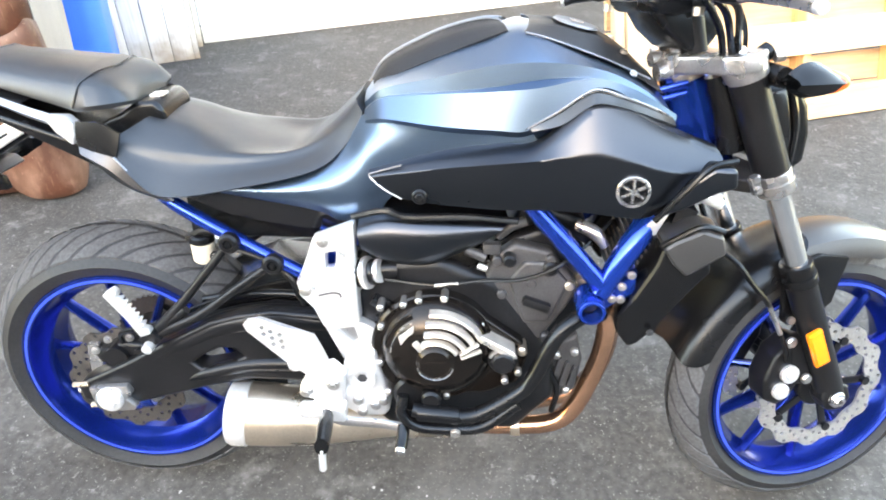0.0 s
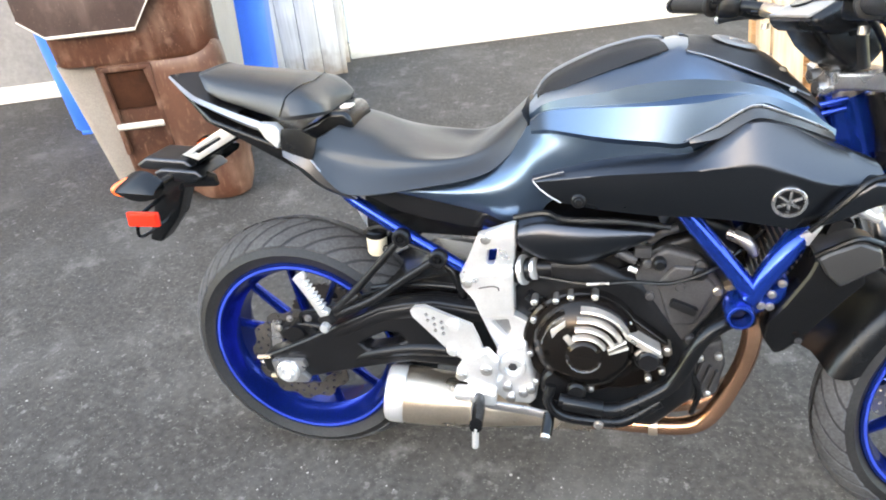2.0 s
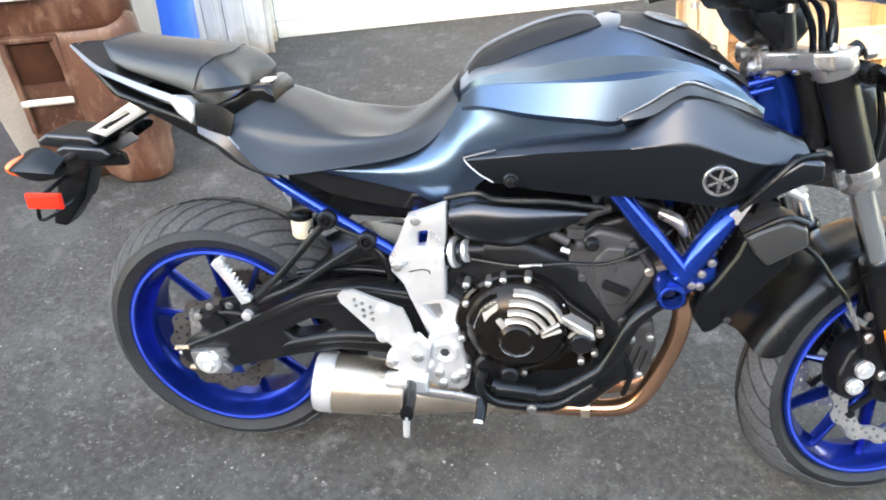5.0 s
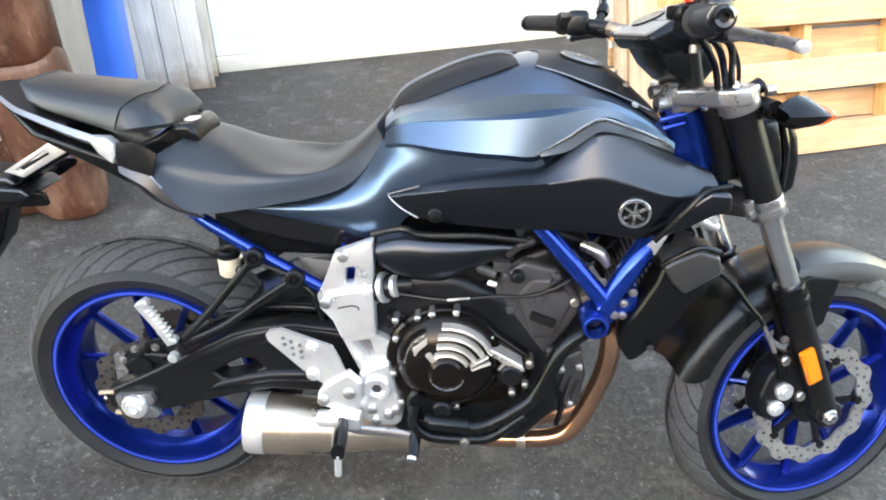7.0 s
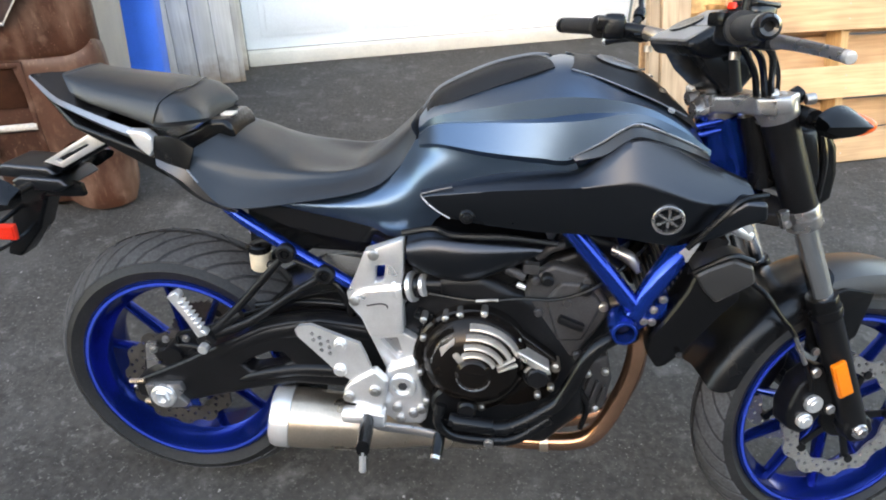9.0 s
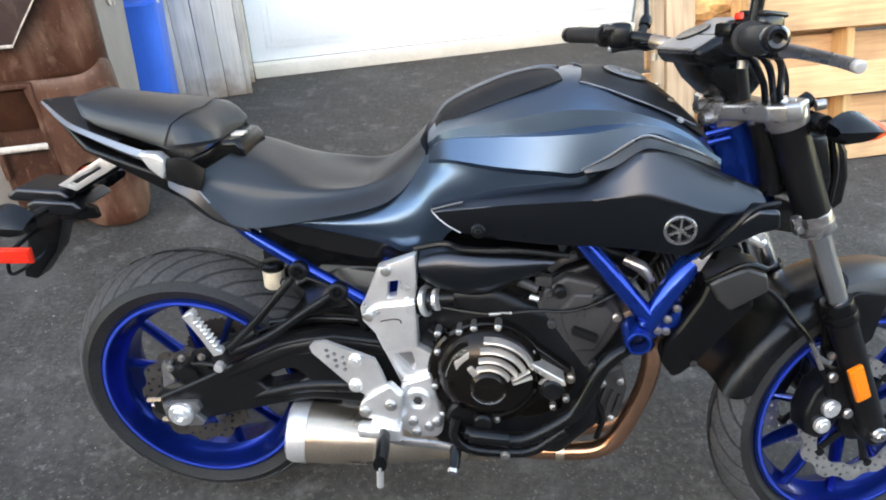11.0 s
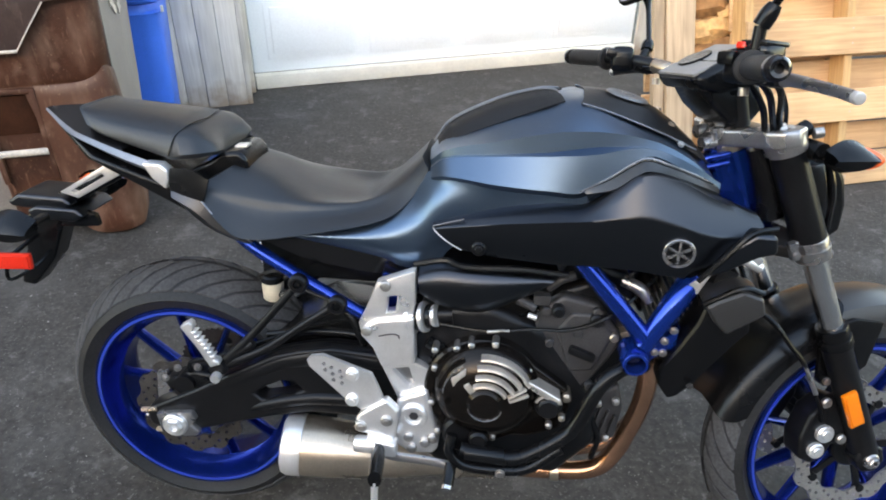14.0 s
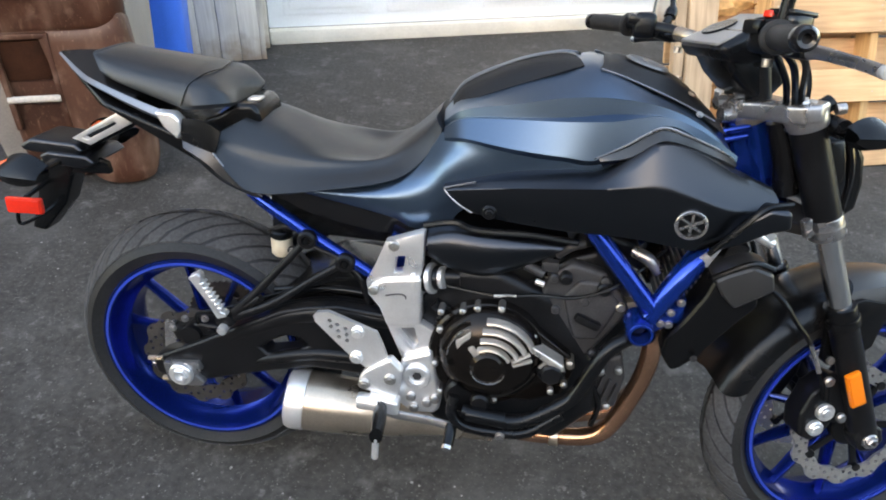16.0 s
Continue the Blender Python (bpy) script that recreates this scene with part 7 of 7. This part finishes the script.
    lid = slab([(-0.34, 0.80), (-0.265, 0.735), (0.052, 0.735), (0.172, 0.893), (0.30, 0.905), (0.315, 0.975), (-0.34, 0.985)], -0.040, -0.024, 0.005)
    l = part("lid_apron", lid, BIN_LID, c, "dark drooping lid apron with a pale worn edge")
    part("worn_edge", join(tube([(-0.262, -0.038, 0.734), (-0.10, -0.040, 0.734), (0.052, -0.038, 0.735)], 0.0065, 12, 8), tube([(0.052, -0.038, 0.735), (0.11, -0.039, 0.813), (0.172, -0.038, 0.893)], 0.0028, 12, 8), tube([(-0.262, -0.038, 0.734), (-0.34, -0.038, 0.80)], 0.0035, 6, 8)), PALE, l, "pale worn edge")
    part("lid", prism_loft([(0.962, -0.345, 0.36, -0.045, 0.84), (0.985, -0.345, 0.36, -0.045, 0.84), (1.03, -0.27, 0.26, 0.05, 0.76), (1.04, -0.2, 0.2, 0.12, 0.68)], 0.06), BIN_LID, c, "dark plastic lid")
    for s in (-1, 1):
        part("wheel", moved(drum(0.12, -0.025, 0.025, 0.01, 36), pose(0.06 + 0.22 * s, 0.56, 0.12, 0, 0, 90)), RUBBER, c, "black rubber wheel")
    part("axle", rod((-0.20, 0.56, 0.12), (0.30, 0.56, 0.12), 0.01), STEEL, c)
    # pale printed mark on the flank: three bent arrows as plain shapes
    for k in range(3):
        chip = slab([(-0.062, 0.004), (-0.020, 0.030), (0.030, 0.030), (0.030, 0.050), (0.078, 0.012), (0.030, -0.028), (0.030, -0.006), (-0.008, -0.006), (-0.040, -0.024)], -0.002, 0.002, 0.0)
        part("printed_arrow", moved(chip, Matrix.Translation((0.3370, 0.37, 0.835)) @ Matrix.Scale(1.5, 4, (0, 1, 0)) @ Matrix.Rotation(radians(90), 4, "Z") @ Matrix.Rotation(radians(120 * k), 4, "Y") @ Matrix.Translation((0, 0, 0.05)) @ Matrix.Scale(0.8, 4)), PALE, c, "pale printed arrow")


def blue_bin(m, label):
    b = thing("recycling_bin", m, label, "recycling bin", "blue recycling bins")
    body = prism_loft([(0.0, -0.215, 0.215, 0.03, 0.42), (0.02, -0.23, 0.23, 0.015, 0.44), (0.33, -0.242, 0.242, 0.006, 0.455), (0.62, -0.256, 0.256, 0.0, 0.47), (0.645, -0.262, 0.262, -0.006, 0.476), (0.655, -0.25, 0.25, 0.006, 0.464), (0.70, -0.246, 0.246, 0.010, 0.460)], 0.09, 8)
    part("body", body, BIN_BLUE, b, sharp=50)
    lid = prism_loft([(0.69, -0.26, 0.26, -0.006, 0.476), (0.70, -0.275, 0.275, -0.02, 0.49), (0.76, -0.278, 0.278, -0.022, 0.492), (0.80, -0.268, 0.268, -0.012, 0.482), (0.84, -0.23, 0.23, 0.03, 0.44), (0.855, -0.15, 0.15, 0.10, 0.36)], 0.11, 8)
    part("lid", lid, BIN_BLUE, b, sharp=60)
    part("handle", box((0.012, 0.03, 0.028), (0.268, 0.02, 0.665), 0.005), CREAM_PAINT, b, "small pale handle tab")
    part("foot", box((0.36, 0.02, 0.02), (0, 0.02, 0.010), 0.004), BIN_BLUE, b)
    return b


def lumber(parent, mat, size, m, name="board"):
    """One sawn piece, its mesh centred on itself, with worn corners."""
    key = (name, mat.name, *size)
    if key not in LUMBER:
        bm = box(size, (0, 0, 0), 0.003, segments=1)
        finish(bm)
        me = bpy.data.meshes.new(name)
        bm.to_mesh(me)
        bm.free()
        me.materials.append(mat)
        LUMBER[key] = me
    ob = new(name, LUMBER[key])
    ob.parent = parent
    ob.matrix_basis = m
    return ob


LUMBER = {}
rnd = random.Random(11)


def pallet(m, label, front_mat, side_mat, boards, back, width=1.06, height=1.22, stringers=(-0.51, 0.0, 0.51), centre=0.0):
    """A pallet stood on edge: x along its boards, z up its stringers, the face at y = 0."""
    p = thing("pallet", m, label, "pallet", "pallets leaning by the garage")
    for x in stringers:
        lumber(p, side_mat, (0.042, 0.09, height), pose(centre + x, 0.067, height / 2), "stringer")
    for z, w in boards:
        lumber(p, front_mat, (width, 0.02, w), pose(centre + rnd.uniform(-0.008, 0.008), 0.010, z + w / 2, 0, rnd.uniform(-0.5, 0.5), 0))
    for z, w in back:
        lumber(p, front_mat, (width, 0.02, w), pose(centre + rnd.uniform(-0.008, 0.008), 0.124, z + w / 2, 0, rnd.uniform(-0.5, 0.5), 0))
    for x in stringers:
        for z, w in boards:
            for dz in (0.3, 0.7):
                part("nail", moved(drum(0.004, -0.001, 0.002, 0.0, 8), pose(centre + x + rnd.uniform(-0.012, 0.012), 0, z + w * dz)), STEEL, p)
    return p


def woodpile():
    lean = pose(2.22, 1.97, 0, 0, 0, 19) @ pose(0, 0, 0, -18, 0, 0)
    pallet(lean, "fresh yellow wooden pallet standing tilted against another", PALLET, PALLET_UP, [(0.004, 0.14), (0.298, 0.142), (0.592, 0.158), (0.882, 0.14), (1.075, 0.14)], [(0.01, 0.125), (0.145, 0.135), (0.29, 0.13), (0.43, 0.14), (0.58, 0.135), (0.725, 0.14), (0.875, 0.13), (1.015, 0.14)])
    lean2 = pose(2.22, 1.97, 0.0, 0, 0, 19) @ pose(-0.37, 0.155, 0.004, -18, 0, 0)
    pallet(lean2, "older wooden pallet standing behind the fresh one", PALLET, PALLET_GREY, [(0.0, 0.13), (0.885, 0.135), (1.08, 0.13)], [(0.01, 0.13), (0.15, 0.13), (0.29, 0.13), (0.43, 0.13), (1.0, 0.13)], width=1.0, stringers=(-0.10, 0.47))
    # an upright plank and split logs wedged behind
    base = pose(2.22, 1.97, 0, 0, 0, 19) @ pose(0, 0, 0, -18, 0, 0)
    plank = thing("plank", base @ pose(-0.772, 0.118, 0.006), "tall weathered plank leaning beside the pallets", "plank")
    lumber(plank, PALLET_GREY, (0.135, 0.028, 1.5), pose(0, 0.014, 0.752), "board")
    lumber(plank, PALLET_GREY, (0.05, 0.035, 1.5), pose(-0.098, 0.03, 0.752), "board")
    for k, (x, z, r, l) in enumerate(((-0.600, 0.62, 0.055, 0.22), (-0.575, 0.735, 0.05, 0.20), (-0.63, 0.52, 0.05, 0.2), (-0.59, 0.42, 0.045, 0.2), (-0.60, 0.83, 0.048, 0.18), (-0.56, 0.92, 0.05, 0.16), (-0.50, 0.66, 0.05, 0.15), (-0.49, 0.79, 0.052, 0.16), (-0.64, 0.71, 0.045, 0.12), (-0.60, 0.06, 0.05, 0.22), (-0.58, 0.155, 0.05, 0.2), (-0.61, 0.245, 0.048, 0.2), (-0.60, 0.335, 0.05, 0.22), (-0.49, 0.55, 0.05, 0.15), (-0.48, 0.44, 0.052, 0.16), (-0.47, 0.33, 0.05, 0.16), (-0.47, 0.22, 0.05, 0.16), (-0.47, 0.12, 0.05, 0.16))):
        log = tube([(x - l / 2, 0.20, z), (x, 0.185, z + 0.01), (x + l / 2, 0.20, z - 0.005)], (r, r * 1.08, r * 0.9), 8, 7)
        for v in log.verts:
            v.co += Vector((noise.noise(v.co * 17), noise.noise(v.co * 17 + Vector((5, 0, 0))), noise.noise(v.co * 17 + Vector((0, 7, 0))))) * 0.014
        tagged(part("firewood_log", log, LOG_LIGHT if k in (1, 5, 7, 8) else BARK, None, m=base, sharp=20), "rough split log with a pale yellow face behind a pallet" if k in (1, 5, 7, 8) else "rough split log with orange-brown bark behind a pallet", "log", "split logs")


brown_cart()
blue_bin(CART @ pose(0.185, 0.865, 0), "blue plastic recycling bin with a rounded lid")
blue_bin(CART @ pose(-0.445, 0.88, 0), "blue plastic recycling bin behind the brown bin")
woodpile()
